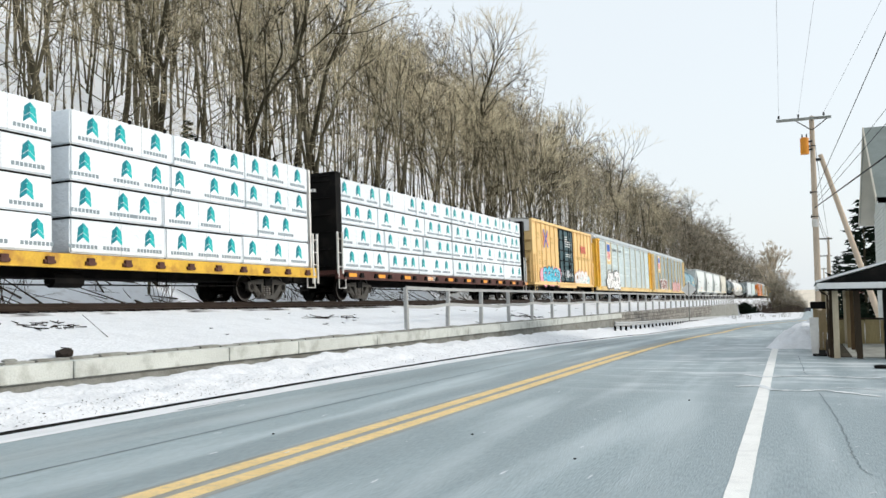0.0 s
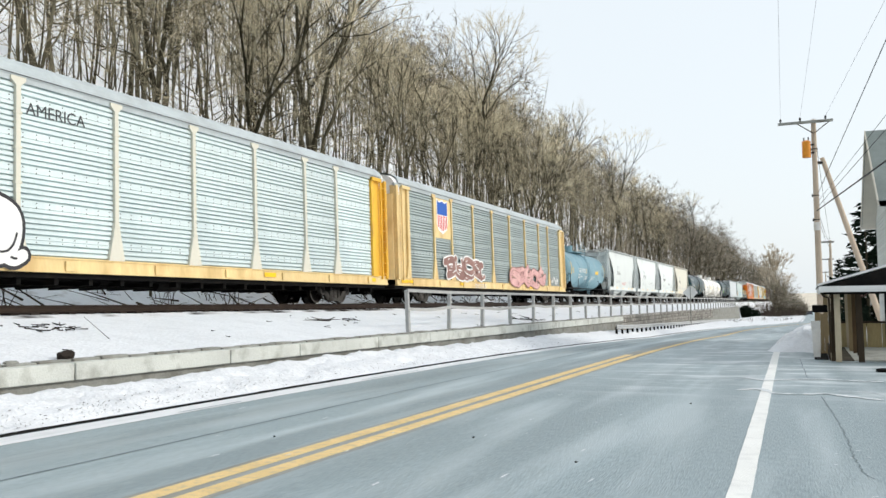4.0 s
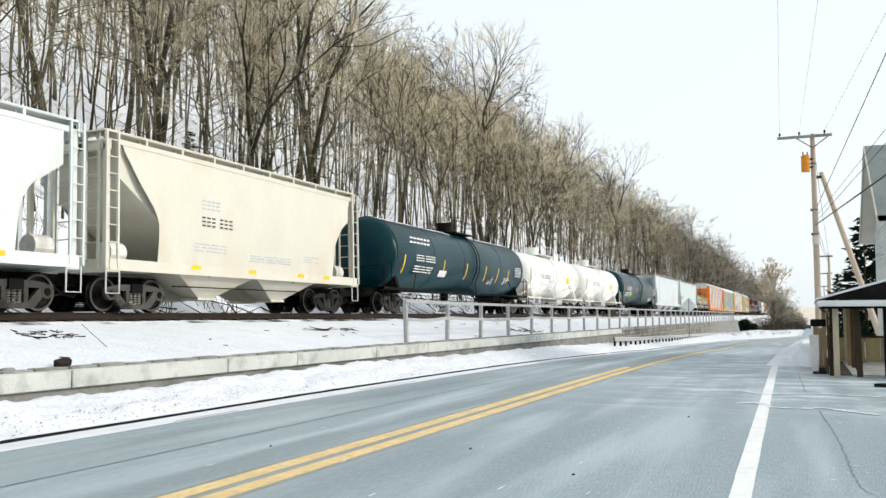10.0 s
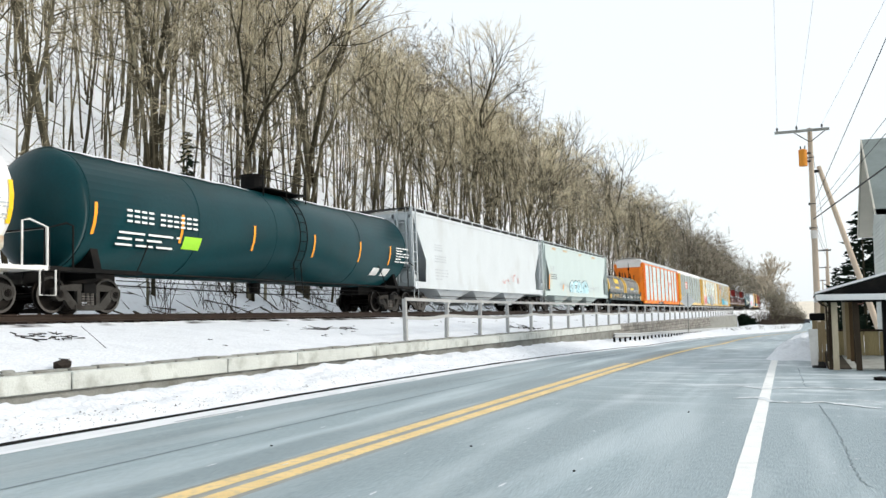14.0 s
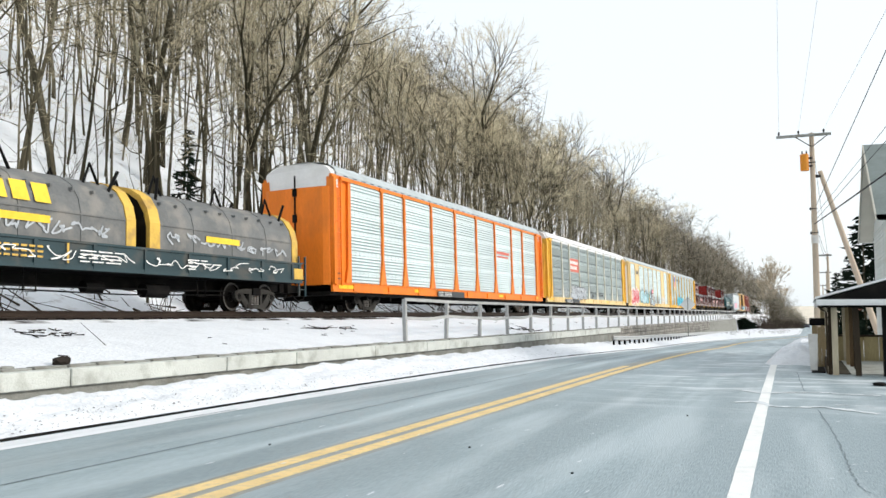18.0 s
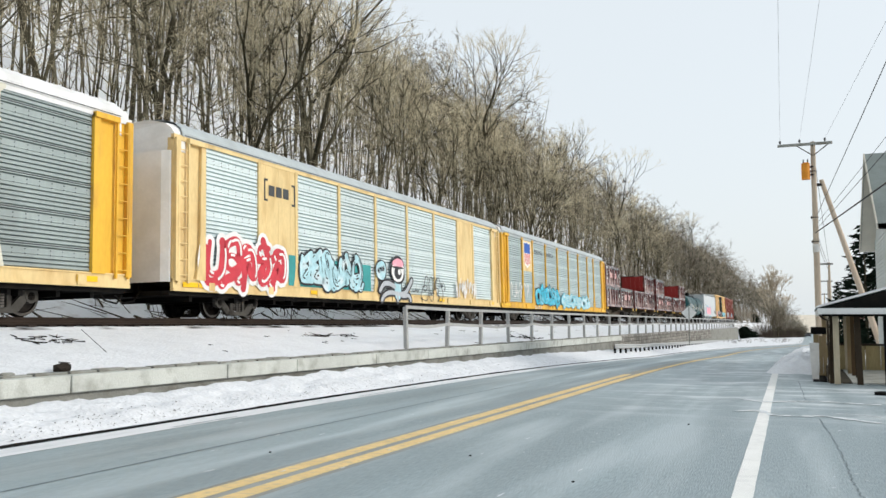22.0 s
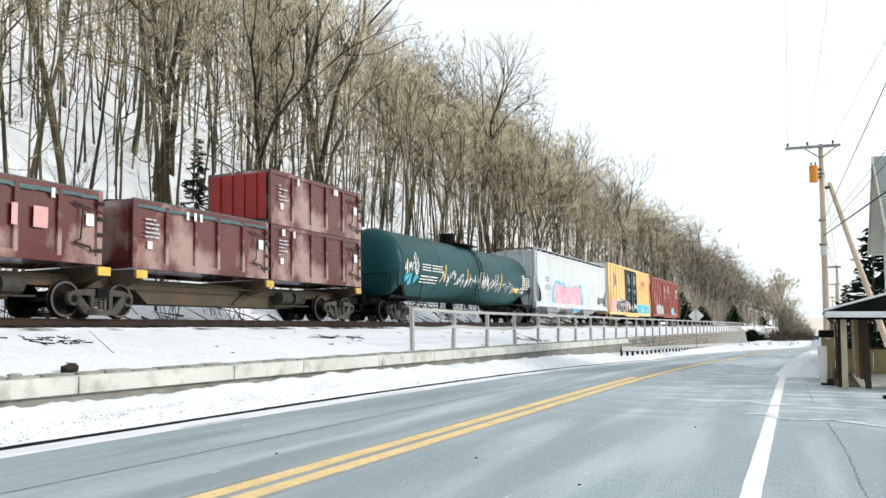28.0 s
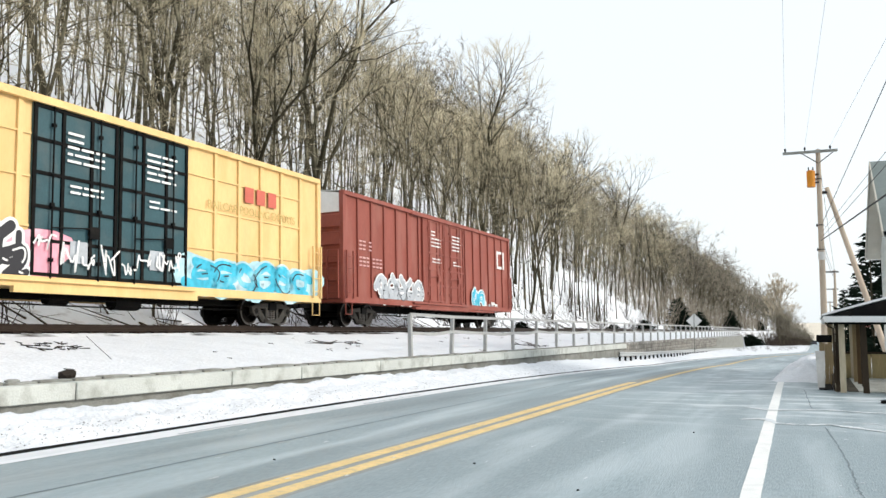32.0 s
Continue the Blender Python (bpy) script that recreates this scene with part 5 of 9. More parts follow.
def hopper(L, body, label, top, cut, bays, curved, roof_m="hopper_roof", rail_m=None, sill=1.2, gear="truck"):
    """cut: how far the side sheets stand in from the ends, as (z, distance)."""
    car = tagged(new("hopper_car"), label, "rail car", "cars of the freight train")
    h = L / 2
    rail_m = M[rail_m or body]
    for y in (-h + 1.75, h - 1.75):
        truck(car, y)
    for s in (-1, 1):
        coupler(car, s * (h - 0.15), s)

    def surf(z):
        k = (z - sill) / (top - sill)
        return 1.46 + (0.12 * math.sin(math.pi * min(1, max(0, k))) if curved else 0.03)

    def inset(z):
        for (za, da), (zb, db) in zip(cut, cut[1:]):
            if za >= z >= zb:
                return da + (db - da) * (za - z) / (za - zb)
        return cut[-1][1]
    zs = [sill + (top - 0.12 - sill) * i / 14 for i in range(15)]
    for s in (1, -1):
        bm = bmesh.new()
        grid = []
        for z in zs:
            d = inset(z)
            grid.append([bm.verts.new((s * surf(z), -h + d + (2 * h - 2 * d) * j / 10, z)) for j in range(11)])
        for a, b in zip(grid, grid[1:]):
            for j in range(10):
                bm.faces.new((a[j], a[j + 1], b[j + 1], b[j]) if s > 0 else (b[j], b[j + 1], a[j + 1], a[j]))
        part("side_sheet", bm, M[body], car, smooth=True)
        bm = bmesh.new()
        box(bm, min(s * 1.40, s * 1.53), max(s * 1.40, s * 1.53), -h + 0.35, h - 0.35, sill - 0.16, sill + 0.14)
        part("side_sill", bm, M[body], car)
        bm = bmesh.new()
        box(bm, min(s * 1.30, s * (surf(top - 0.1) + 0.03)), max(s * 1.30, s * (surf(top - 0.1) + 0.03)), -h + cut[0][1] - 0.05, h - cut[0][1] + 0.05, top - 0.2, top - 0.06)
        part("top_chord", bm, M[body], car)
    for d in (-1, 1):
        bm = bmesh.new()
        prism_x(bm, [(d * (h - cut[0][1]), top - 0.15), (d * (h - cut[0][1] - 0.1), top - 0.15), (d * (h - 4.6), sill - 0.2), (d * (h - 4.5), sill - 0.2), (d * (h - cut[0][1]), top - 1.0 if curved else cut[1][0])][::-d], -1.38, 1.38)
        part("slope_sheet", bm, M[body], car)
    for d in (-1, 1):
        bm = bmesh.new()
        for x in (-1.35, -0.5, 0.5, 1.35):
            box(bm, x - 0.06, x + 0.06, min(d * (h - 0.45), d * (h - 0.32)), max(d * (h - 0.45), d * (h - 0.32)), sill, top - 0.15)
        box(bm, -1.5, 1.5, min(d * (h - 0.7), d * (h - 0.3)), max(d * (h - 0.7), d * (h - 0.3)), sill - 0.2, sill + 0.1)
        box(bm, -1.4, 1.4, min(d * (h - 2.2), d * (h - 0.4)), max(d * (h - 2.2), d * (h - 0.4)), sill - 0.15, sill - 0.05)
        box(bm, -1.4, 1.4, min(d * (h - 0.5), d * (h - 0.32)), max(d * (h - 0.5), d * (h - 0.32)), top - 0.35, top - 0.1)
        part("end_frame", bm, M[body], car)
        ladder(car, 1.52, d * (h - 0.42), sill - 0.1, top + 0.1, 0.4, rail_m)
        ladder(car, 0.95, d * (h - 0.3), sill - 0.1, top + 0.1, 0.45, rail_m, "x")
        bm = bmesh.new()
        tube(bm, [(1.5, d * (h - 0.25), sill - 0.1), (1.5, d * (h - 0.25), 0.45), (1.5, d * (h - 0.7), 0.45), (1.5, d * (h - 0.7), sill - 0.1)], 0.022, 5)
        cyl(bm, (0.9, d * (h - 1.3), sill + 0.35), (0.9, d * (h - 0.75), sill + 0.35), 0.28, 12)
        part("brake_gear", bm, M["white_old"] if curved else M[body], car)
    bm = bmesh.new()
    prism_y(bm, [(-1.44, top - 0.15), (1.44, top - 0.15), (1.1, top - 0.03), (0, top + 0.04), (-1.1, top - 0.03)], -h + cut[0][1], h - cut[0][1])
    part("roof", bm, M[roof_m], car)
    bm = bmesh.new()
    for x in (-1.2, 1.15):
        box(bm, x - 0.28, x + 0.28, -h + 0.25, h - 0.25, top + 0.1, top + 0.14)
        n = int(L / 1.5)
        for i in range(n + 1):
            y = -h + 0.3 + i * (L - 0.6) / n
            box(bm, x - 0.03, x + 0.03, y - 0.03, y + 0.03, top - 0.1, top + 0.12)
    for s in (-1, 1):
        box(bm, -1.45, 1.45, s * (h - 0.45) - 0.25, s * (h - 0.45) + 0.25, top + 0.1, top + 0.14)
    part("running_board", bm, rail_m if curved else M["dark_grate"], car)
    bm = bmesh.new()
    n = int(L / 1.5)
    tube(bm, [(1.42, -h + 0.3, top + 0.14), (1.42, h - 0.3, top + 0.14)], 0.03, 5)
    for i in range(n + 1):
        y = -h + 0.3 + i * (L - 0.6) / n
        box(bm, 1.39, 1.45, y - 0.035, y + 0.035, top - 0.25, top + 0.14)
    part("roof_rail", bm, rail_m, car)
    bm = bmesh.new()
    for i in range(4):
        y = -h + L * (i + 0.5) / 4
        box(bm, -0.4, 0.4, y - 1.2, y + 1.2, top + 0.02, top + 0.12)
    part("hatch", bm, M[roof_m], car)
    x0, x1 = -h + 3.0, h - 3.0
    w = (x1 - x0) / bays
    for i in range(bays):
        a = x0 + i * w
        for s in (1, -1):
            bm = bmesh.new()
            c = a + w / 2
            xs0, xs1 = sorted((s * 0.05, s * 1.36))
            xi0, xi1 = sorted((s * 0.3, s * 0.85))
            top_ = [bm.verts.new(p) for p in ((xs0, a + 0.05, sill - 0.1), (xs1, a + 0.05, sill - 0.1), (xs1, a + w - 0.05, sill - 0.1), (xs0, a + w - 0.05, sill - 0.1))]
            bot = [bm.verts.new(p) for p in ((xi0, c - 0.32, 0.42), (xi1, c - 0.32, 0.42), (xi1, c + 0.32, 0.42), (xi0, c + 0.32, 0.42))]
            for k in range(4):
                bm.faces.new((top_[k], top_[(k + 1) % 4], bot[(k + 1) % 4], bot[k])[::-1])
            bm.faces.new(bot[::-1])
            box(bm, xi0 - 0.05, xi1 + 0.05, c - 0.4, c + 0.4, 0.36, 0.43)
            part("discharge_bay", bm, M[body], car)
    bm = bmesh.new()
    box(bm, -0.28, 0.28, -h + 0.2, -h + 3.4, 0.68, 0.98)
    box(bm, -0.28, 0.28, h - 3.4, h - 0.2, 0.68, 0.98)
    tube(bm, [(1.2, -h + 3, 0.72), (1.2, h - 3, 0.72)], 0.02, 5)
    part("draft_sill", bm, M["black"], car)
    return car, surf


# ---- coil car ----
def coil_car(L, label):
    car = tagged(new("coil_car"), label, "rail car", "cars of the freight train")
    h = L / 2
    running_gear(car, h - 0.2, (-h + 2.1, h - 2.1))
    brake_gear(car, h)
    for s in (1, -1):
        bm = bmesh.new()
        a, b = sorted((s * 1.36, s * 1.50))
        box(bm, a, b, -h, h, 1.05, 1.62)
        box(bm, min(s * 1.3, s * 1.54), max(s * 1.3, s * 1.54), -h, h, 0.95, 1.06)
        box(bm, min(s * 1.3, s * 1.54), max(s * 1.3, s * 1.54), -h, h, 1.60, 1.66)
        for i in range(9):
            y = -h + 0.6 + i * (L - 1.2) / 8
            box(bm, min(s * 1.48, s * 1.55), max(s * 1.48, s * 1.55), y - 0.05, y + 0.05, 1.0, 1.62)
        part("side_sill", bm, M["coil_blue"], car)
    bm = bmesh.new()
    box(bm, -1.36, 1.36, -h + 0.1, h - 0.1, 0.95, 1.1)
    part("floor", bm, M["black"], car)
    prof = [(1.40, 1.66), (1.40, 2.35), (1.30, 2.75), (1.05, 3.12), (0.65, 3.36), (0.2, 3.46), (-0.2, 3.46), (-0.65, 3.36), (-1.05, 3.12), (-1.30, 2.75), (-1.40, 2.35), (-1.40, 1.66)]
    out = [(x * 1.02, z + (0.03 if z > 2 else 0)) for x, z in prof]
    for y0, y1 in ((-h + 0.15, -0.28), (0.28, h - 0.15)):
        bm = bmesh.new()
        prism_y(bm, prof, y0, y1)
        hood = part("hood", bm, M["coil_grey"], car, "grey weathered steel coil hood with yellow end bands")
        for a, b in ((y0 - 0.02, y0 + 0.38), (y1 - 0.32, y1 + 0.02)):
            bm = bmesh.new()
            prism_y(bm, out, a, b)
            part("end_band", bm, M["coil_yellow"], hood)
        bm = bmesh.new()
        prism_y(bm, [(x * 0.93, z - 0.1 if z > 2 else z) for x, z in prof], y0 - 0.04, y0 - 0.024)
        part("end_sheet", bm, M["black"], hood)
        bm = bmesh.new()
        for i in range(1, 4):
            y = y0 + i * (y1 - y0) / 4
            prism_y(bm, [(x * 1.012, z + 0.015) for x, z in prof], y - 0.02, y + 0.02)
        box(bm, 1.39, 1.43, y0 + 0.4, y1 - 0.35, 2.33, 2.37)
        for i in range(10):
            y = y0 + 0.6 + i * (y1 - y0 - 1.2) / 9
            box(bm, 1.1, 1.27, y - 0.03, y + 0.03, 2.95, 3.02)
        part("hood_seam", bm, M["coil_grey"], hood)
        for y in (y0 + 0.9, (y0 + y1) / 2, y1 - 0.9):
            for x in (0.75, -0.75):
                bm = bmesh.new()
                tube(bm, [(x, y - 0.25, 3.3), (x * 0.93, y, 3.85), (x, y + 0.25, 3.3)], 0.04, 6)
                part("lifting_hook", bm, M["black"], hood)
        for pts in ([(1.05, y0 + 0.6, 3.1), (0.98, y0 + 0.75, 3.75)], [(1.05, y1 - 0.6, 3.1), (0.98, y1 - 0.2, 3.7)]):
            bm = bmesh.new()
            tube(bm, pts, 0.045, 6)
            part("lever", bm, M["black"], hood)
    for y, w in ((-h, 0.55), (h - 0.55, 0.55)):
        bm = bmesh.new()
        box(bm, 1.51, 1.56, y, y + w, 1.08, 1.45)
        part("corner_patch", bm, M["coil_yellow"], car)
    for d in (-1, 1):
        ladder(car, 1.5, d * (h + 0.02), 0.5, 1.9, 0.4, M["coil_blue"])
    bm = bmesh.new()
    box(bm, -1.4, 1.4, -h - 0.3, -h, 1.05, 1.12)
    box(bm, -1.4, 1.4, h, h + 0.3, 1.05, 1.12)
    part("end_walk", bm, M["black"], car)
    X = 1.56
    char_bars(car, X, -h + 2.0, 1.18, 0.3, (4, 6), M["coil_yellow"])
    bm = bmesh.new()
    for y in (-h + 1.75, -h + 5.0):
        box(bm, X, X + 0.005, y, y + 0.06, 1.1, 1.58)
    part("number_frame", bm, M["coil_yellow"], car)
    line_bars(car, X, -h + 5.4, -h + 6.8, 1.15, 1.5, 4, M["print_white"], 3)
    line_bars(car, X, h - 6, h - 4.5, 1.15, 1.5, 4, M["print_white"], 4)
    for y in (-h + 3.0, 2.6):
        bm = bmesh.new()
        box(bm, 1.435, 1.445, y, y + 1.6, 2.02, 2.2)
        part("hood_print", bm, M["spray_yellow"], car)
    bm = bmesh.new()
    for k in range(3):
        v = [bm.verts.new(p) for p in ((1.37 - 0.0, -h + 3.0 + k * 0.6, 2.5), (1.37, -h + 3.45 + k * 0.6, 2.5), (1.18, -h + 3.45 + k * 0.6, 2.98), (1.18, -h + 3.0 + k * 0.6, 2.98))]
        bm.faces.new(v)
    for v in bm.verts:
        v.co.x += 0.05
    part("hood_print", bm, M["spray_yellow"], car)
    tags(car, 1.43, -h + 1.0, -h + 6.6, 1.75, 2.3, 9, "print_grey", 21, 0.07)
    tags(car, 1.43, 1.0, h - 0.8, 1.75, 2.3, 8, "print_grey", 22, 0.07)
    tags(car, 1.57, -h + 0.9, h - 1.0, 1.1, 1.55, 12, "print_white", 23, 0.035)
    return car


# ---- flat cars with wrapped lumber ----
PACKS = {}


def lumber_pack(car, y, z, w, n, seed):
    rnd = random.Random(seed)
    kind = (round(w, 1), n, seed % 3)
    if kind not in PACKS:
        bm = bmesh.new()
        box(bm, -1.36, 1.36, -w / 2 + 0.01, w / 2 - 0.01, 0.02, 0.885)
        bmesh.ops.bevel(bm, geom=bm.edges[:], offset=0.035, segments=2, affect="EDGES")
        me = mesh_of("pack", bm, M["wrap"])
        spots = [-w / 2 + (i + 0.5) * w / n + rnd.uniform(-0.2, 0.2) for i in range(n) if rnd.random() < 0.94]
        st = bmesh.new()
        for k in range(int(w / 1.2) + 1):
            y0 = -w / 2 + 0.05 + k * (w - 0.1) / int(w / 1.2)
            box(st, 1.358, 1.3635, y0 - 0.006, y0 + 0.006, 0.03, 0.88)
        PACKS[kind] = (me, spots, mesh_of("fold", st, M["print_grey"]))
    if "mark" not in PACKS:
        pr, lt, tx = bmesh.new(), bmesh.new(), bmesh.new()
        for k, (zz, hw) in enumerate(((0.36, 0.19), (0.49, 0.18), (0.61, 0.165))):
            pr.faces.new([pr.verts.new((1.3645 + 0.0008 * k, y1, z1)) for y1, z1 in ((-hw, zz - 0.07), (0, zz + 0.07), (0, zz + 0.185), (-hw, zz + 0.045))][::-1])
            lt.faces.new([lt.verts.new((1.3645 + 0.0008 * k, y1, z1)) for y1, z1 in ((hw, zz - 0.07), (hw, zz + 0.045), (0, zz + 0.185), (0, zz + 0.07))][::-1])
        for k in range(8):
            box(tx, 1.36, 1.366, -0.46 + k * 0.118, -0.375 + k * 0.118, 0.15, 0.245)
        PACKS["mark"] = (mesh_of("print", pr, M["teal_dark"]), mesh_of("print_light", lt, M["teal"]), mesh_of("print_line", tx, M["print_slate"]))
    p = part("lumber_pack", PACKS[kind][0], None, car, "lumber pack in white printed wrap")
    p.location = (rnd.uniform(-0.012, 0.012), y, z)
    part("fold", PACKS[kind][2], None, p)
    for c in PACKS[kind][1]:
        for nm, me in zip(("print", "print_light", "print_line"), PACKS["mark"]):
            part(nm, me, None, p).location.y = c


def lumber_car(L, deck, label, groups, bulk):
    car = tagged(new("lumber_flat_car"), label, "rail car", "cars of the freight train")
    h = L / 2
    running_gear(car, h, (-h + 2.4, h - 2.4))
    brake_gear(car, h)
    bm = bmesh.new()
    box(bm, -1.45, 1.45, -h, h, 0.98, 1.14)
    part("deck", bm, M["deck_red"], car)
    for s in (1, -1):
        bm = bmesh.new()
        box(bm, min(s * 1.40, s * 1.50), max(s * 1.40, s * 1.50), -h, h, 0.82, 1.15)
        box(bm, min(s * 1.40, s * 1.53), max(s * 1.40, s * 1.53), -h, h, 0.80, 0.86)
        part("side_sill", bm, M[deck], car)
    n = int(L / 1.2)
    bm = bmesh.new()
    box(bm, 1.5, 1.58, -0.1, 0.1, 0.88, 1.06)
    cyl(bm, (1.52, -0.16, 0.93), (1.52, 0.16, 0.93), 0.05, 8)
    winch = mesh_of("strap_winch", bm, M["deck_red"] if deck == "deck_yellow" else M["black"])
    plate = mesh_of("reflector", flat(1.505, 0.25, 0.85, 0.9, 1.04), M["reflector_orange"])
    for i in range(n):
        y = -h + (i + 0.5) * L / n
        part("strap_winch", winch, None, car).location.y = y
        if deck == "deck_red" and i % 2 == 0:
            part("reflector", plate, None, car).location.y = y
    for y0, y1, packs in groups:
        for lay in range(4):
            rnd = random.Random(int(abs(y0) * 10) + lay)
            cuts = [0.0]
            tot = sum(packs)
            for q in packs:
                cuts.append(cuts[-1] + q / tot)
            for k in range(1, len(cuts) - 1):
                cuts[k] += round(rnd.uniform(-0.05, 0.05), 2)
            # Black filler sheet: shade of the gap between layers, put into colour.
            bm = bmesh.new()
            box(bm, -1.33, 1.335, y0 + 0.03, y1 - 0.03, 1.125 + lay * 0.905, 1.17 + lay * 0.905)
            part("batten", bm, M["black"], car)
            for k, (a, b) in enumerate(zip(cuts, cuts[1:])):
                w = (y1 - y0) * (b - a)
                lumber_pack(car, y0 + (y1 - y0) * (a + b) / 2, 1.16 + lay * 0.905, w, packs[k], rnd.randrange(1000) * 3 + (lay + k) % 3)
    bm = bmesh.new()
    for y0, y1, _ in groups:
        m = int((y1 - y0) / 1.2)
        for i in range(m):
            y = y0 + (i + 0.5) * (y1 - y0) / m
            box(bm, 1.33, 1.40, y - 0.03, y + 0.03, 4.74, 4.84)
    part("strap_guard", bm, M["black"], car)
    if bulk:
        for d in (-1, 1):
            bm = bmesh.new()
            y0, y1 = sorted((d * (h - 0.02), d * (h - 0.42)))
            for s in (-1, 1):
                box(bm, min(s * 1.25, s * 1.5), max(s * 1.25, s * 1.5), y0, y1, 1.1, 4.85)
            box(bm, -1.3, 1.3, y0 + 0.1, y1 - 0.12, 1.1, 4.82)
            for i in range(6):
                z = 1.3 + i * 0.66
                box(bm, -1.3, 1.3, y0 + 0.02, y1, z, z + 0.08)
            box(bm, -1.5, 1.5, y0, y1, 4.8, 4.92)
            part("bulkhead", bm, M["black"], car)
            ladder(car, 1.52, d * (h - 0.2), 1.0, 2.6, 0.35, M["white_old"])
        bm = bmesh.new()
        for k in range(9):
            box(bm, -0.6 + k * 0.14, -0.5 + k * 0.14, -h + 0.012, -h + 0.016, 4.2, 4.32)
            if k % 2:
                box(bm, -0.7 + k * 0.1, -0.62 + k * 0.1, -h + 0.012, -h + 0.016, 3.0, 3.3)
        part("lettering", bm, M["print_white"], car)
    else:
        for d in (-1, 1):
            bm = bmesh.new()
            y0, y1 = sorted((d * (h - 0.02), d * (h - 0.12)))
            box(bm, -1.35, 1.35, y0, y1, 1.1, 4.75)
            part("bulkhead", bm, M["white_old"], car)
            ladder(car, 1.5, d * (h - 0.05), 0.6, 2.4, 0.3, M["white_old"])
    for d in (-1, 1):
        bm = bmesh.new()
        tube(bm, [(1.5, d * (h - 0.1), 1.0), (1.5, d * (h - 0.1), 0.45), (1.5, d * (h - 0.6), 0.45), (1.5, d * (h - 0.6), 1.0)], 0.025, 5)
        part("step", bm, M["white_old"], car)
    return car


# ---- spine cars with open-top bins ----
BIN = {}


def bin_box(car, y, z, w, m, tarp, seed, h=1.86):
    key = m
    if key not in BIN:
        bm = bmesh.new()
        hw = w / 2
        for s in (-1, 1):
            box(bm, s * 1.22 - 0.03, s * 1.22 + 0.03, -hw, hw, 0.12, h - 0.1)
            box(bm, -1.25, 1.25, s * (hw - 0.03) - 0.03, s * (hw - 0.03) + 0.03, 0.12, h - 0.1)
        box(bm, -1.22, 1.22, -hw, hw, 0.1, 0.2)
        shell = mesh_of("shell", bm, M[m])
        bm = bmesh.new()
        for s in (-1, 1):
            box(bm, s * 1.25 - 0.06, s * 1.25 + 0.06, -hw, hw, 0.0, 0.2)
            box(bm, s * 1.25 - 0.05, s * 1.25 + 0.05, -hw, hw, h - 0.14, h)
            box(bm, -1.25, 1.25, s * (hw - 0.06) - 0.06, s * (hw - 0.06) + 0.06, 0.0, 0.18)
            box(bm, -1.25, 1.25, s * (hw - 0.06) - 0.05, s * (hw - 0.06) + 0.05, h - 0.14, h)
            for d in (-1, 1):
                box(bm, s * 1.24 - 0.08, s * 1.24 + 0.08, d * (hw - 0.08) - 0.08, d * (hw - 0.08) + 0.08, 0, h)
        rim = mesh_of("rim", bm, M[m])
        bm = bmesh.new()
        box(bm, 1.24, 1.32, -0.06, 0.06, 0.15, h - 0.1)
        rib = mesh_of("rib", bm, M["bin_red" if m == "bin_red" else "bin_bright"])
        bm = bmesh.new()
        yy = hw - 0.9
        tube(bm, [(1.34, yy, 0.5), (1.34, yy + 0.5, 0.42), (1.34, yy + 0.5, 0.35), (1.34, hw - 0.05, 0.35)], 0.03, 5)
        tube(bm, [(1.34, yy, 1.5), (1.34, yy + 0.25, 1.35), (1.34, yy + 0.2, 0.6), (1.34, yy, 0.5)], 0.022, 5)
        tube(bm, [(1.34, yy - 0.05, 1.5), (1.34, hw, 1.3)], 0.02, 5)
        for k in range(4):
            box(bm, 1.30, 1.36, hw - 0.16, hw + 0.02, 0.3 + 0.4 * k, 0.4 + 0.4 * k)
        latch = mesh_of("latch", bm, M["truck"])
        bm = bmesh.new()
        box(bm, 1.315, 1.32, hw - 0.52, hw - 0.28, 0.95, 1.25)
        box(bm, 1.315, 1.32, -hw + 0.55, -hw + 0.72, 0.55, 0.75)
        sticker = mesh_of("sticker", bm, M["print_white"])
        bm = bmesh.new()
        rnd = random.Random(3)
        n = 9
        gx = [-1.27, -0.9, -0.4, 0.0, 0.4, 0.9, 1.27]
        g = [[bm.verts.new((x, -hw + w * i / n, h - (0.03 if abs(x) > 1.2 else 0.0) + 0.07 * rnd.random())) for x in gx] for i in range(n + 1)]
        for a, b in zip(g, g[1:]):
            for k in range(6):
                bm.faces.new((a[k], a[k + 1], b[k + 1], b[k]))
        for i in range(n):
            d0, d1 = 0.2 + 0.05 * rnd.random(), 0.2 + 0.05 * rnd.random()
            ya, yb = -hw + w * i / n, -hw + w * (i + 1) / n
            bm.faces.new([bm.verts.new(p) for p in ((1.315, ya, h - d0), (1.315, yb, h - d1), (1.275, yb, h + 0.03), (1.275, ya, h + 0.03))])
        tp = mesh_of("tarp", bm, M["tarp"])
        BIN[key] = (shell, rim, rib, latch, sticker, tp)
    shell, rim, rib, latch, sticker, tp = BIN[key]
    b = part("bin", shell, None, car, "dark red ribbed steel open-top bin")
    b.location = (0, y, z)
    part("rim", rim, None, b)
    for i in range(1, 5):
        r = part("rib", rib, None, b)
        r.location.y = -w / 2 + i * w / 5 + (0.1 if i < 3 else -0.1)
    part("latch", latch, None, b)
    part("sticker", sticker, None, b)
    if tarp:
        part("tarp", tp, None, b, "dark teal tarpaulin cover")
    line_bars(b, 1.325, -w / 2 + 0.45, -w / 2 + 1.0, 0.85, 1.45, 5, M["print_grey"], seed)
    rnd = random.Random(seed)
    bm = bmesh.new()
    for k in range(3):
        yy = rnd.uniform(-w / 2 + 0.3, w / 2 - 0.4)
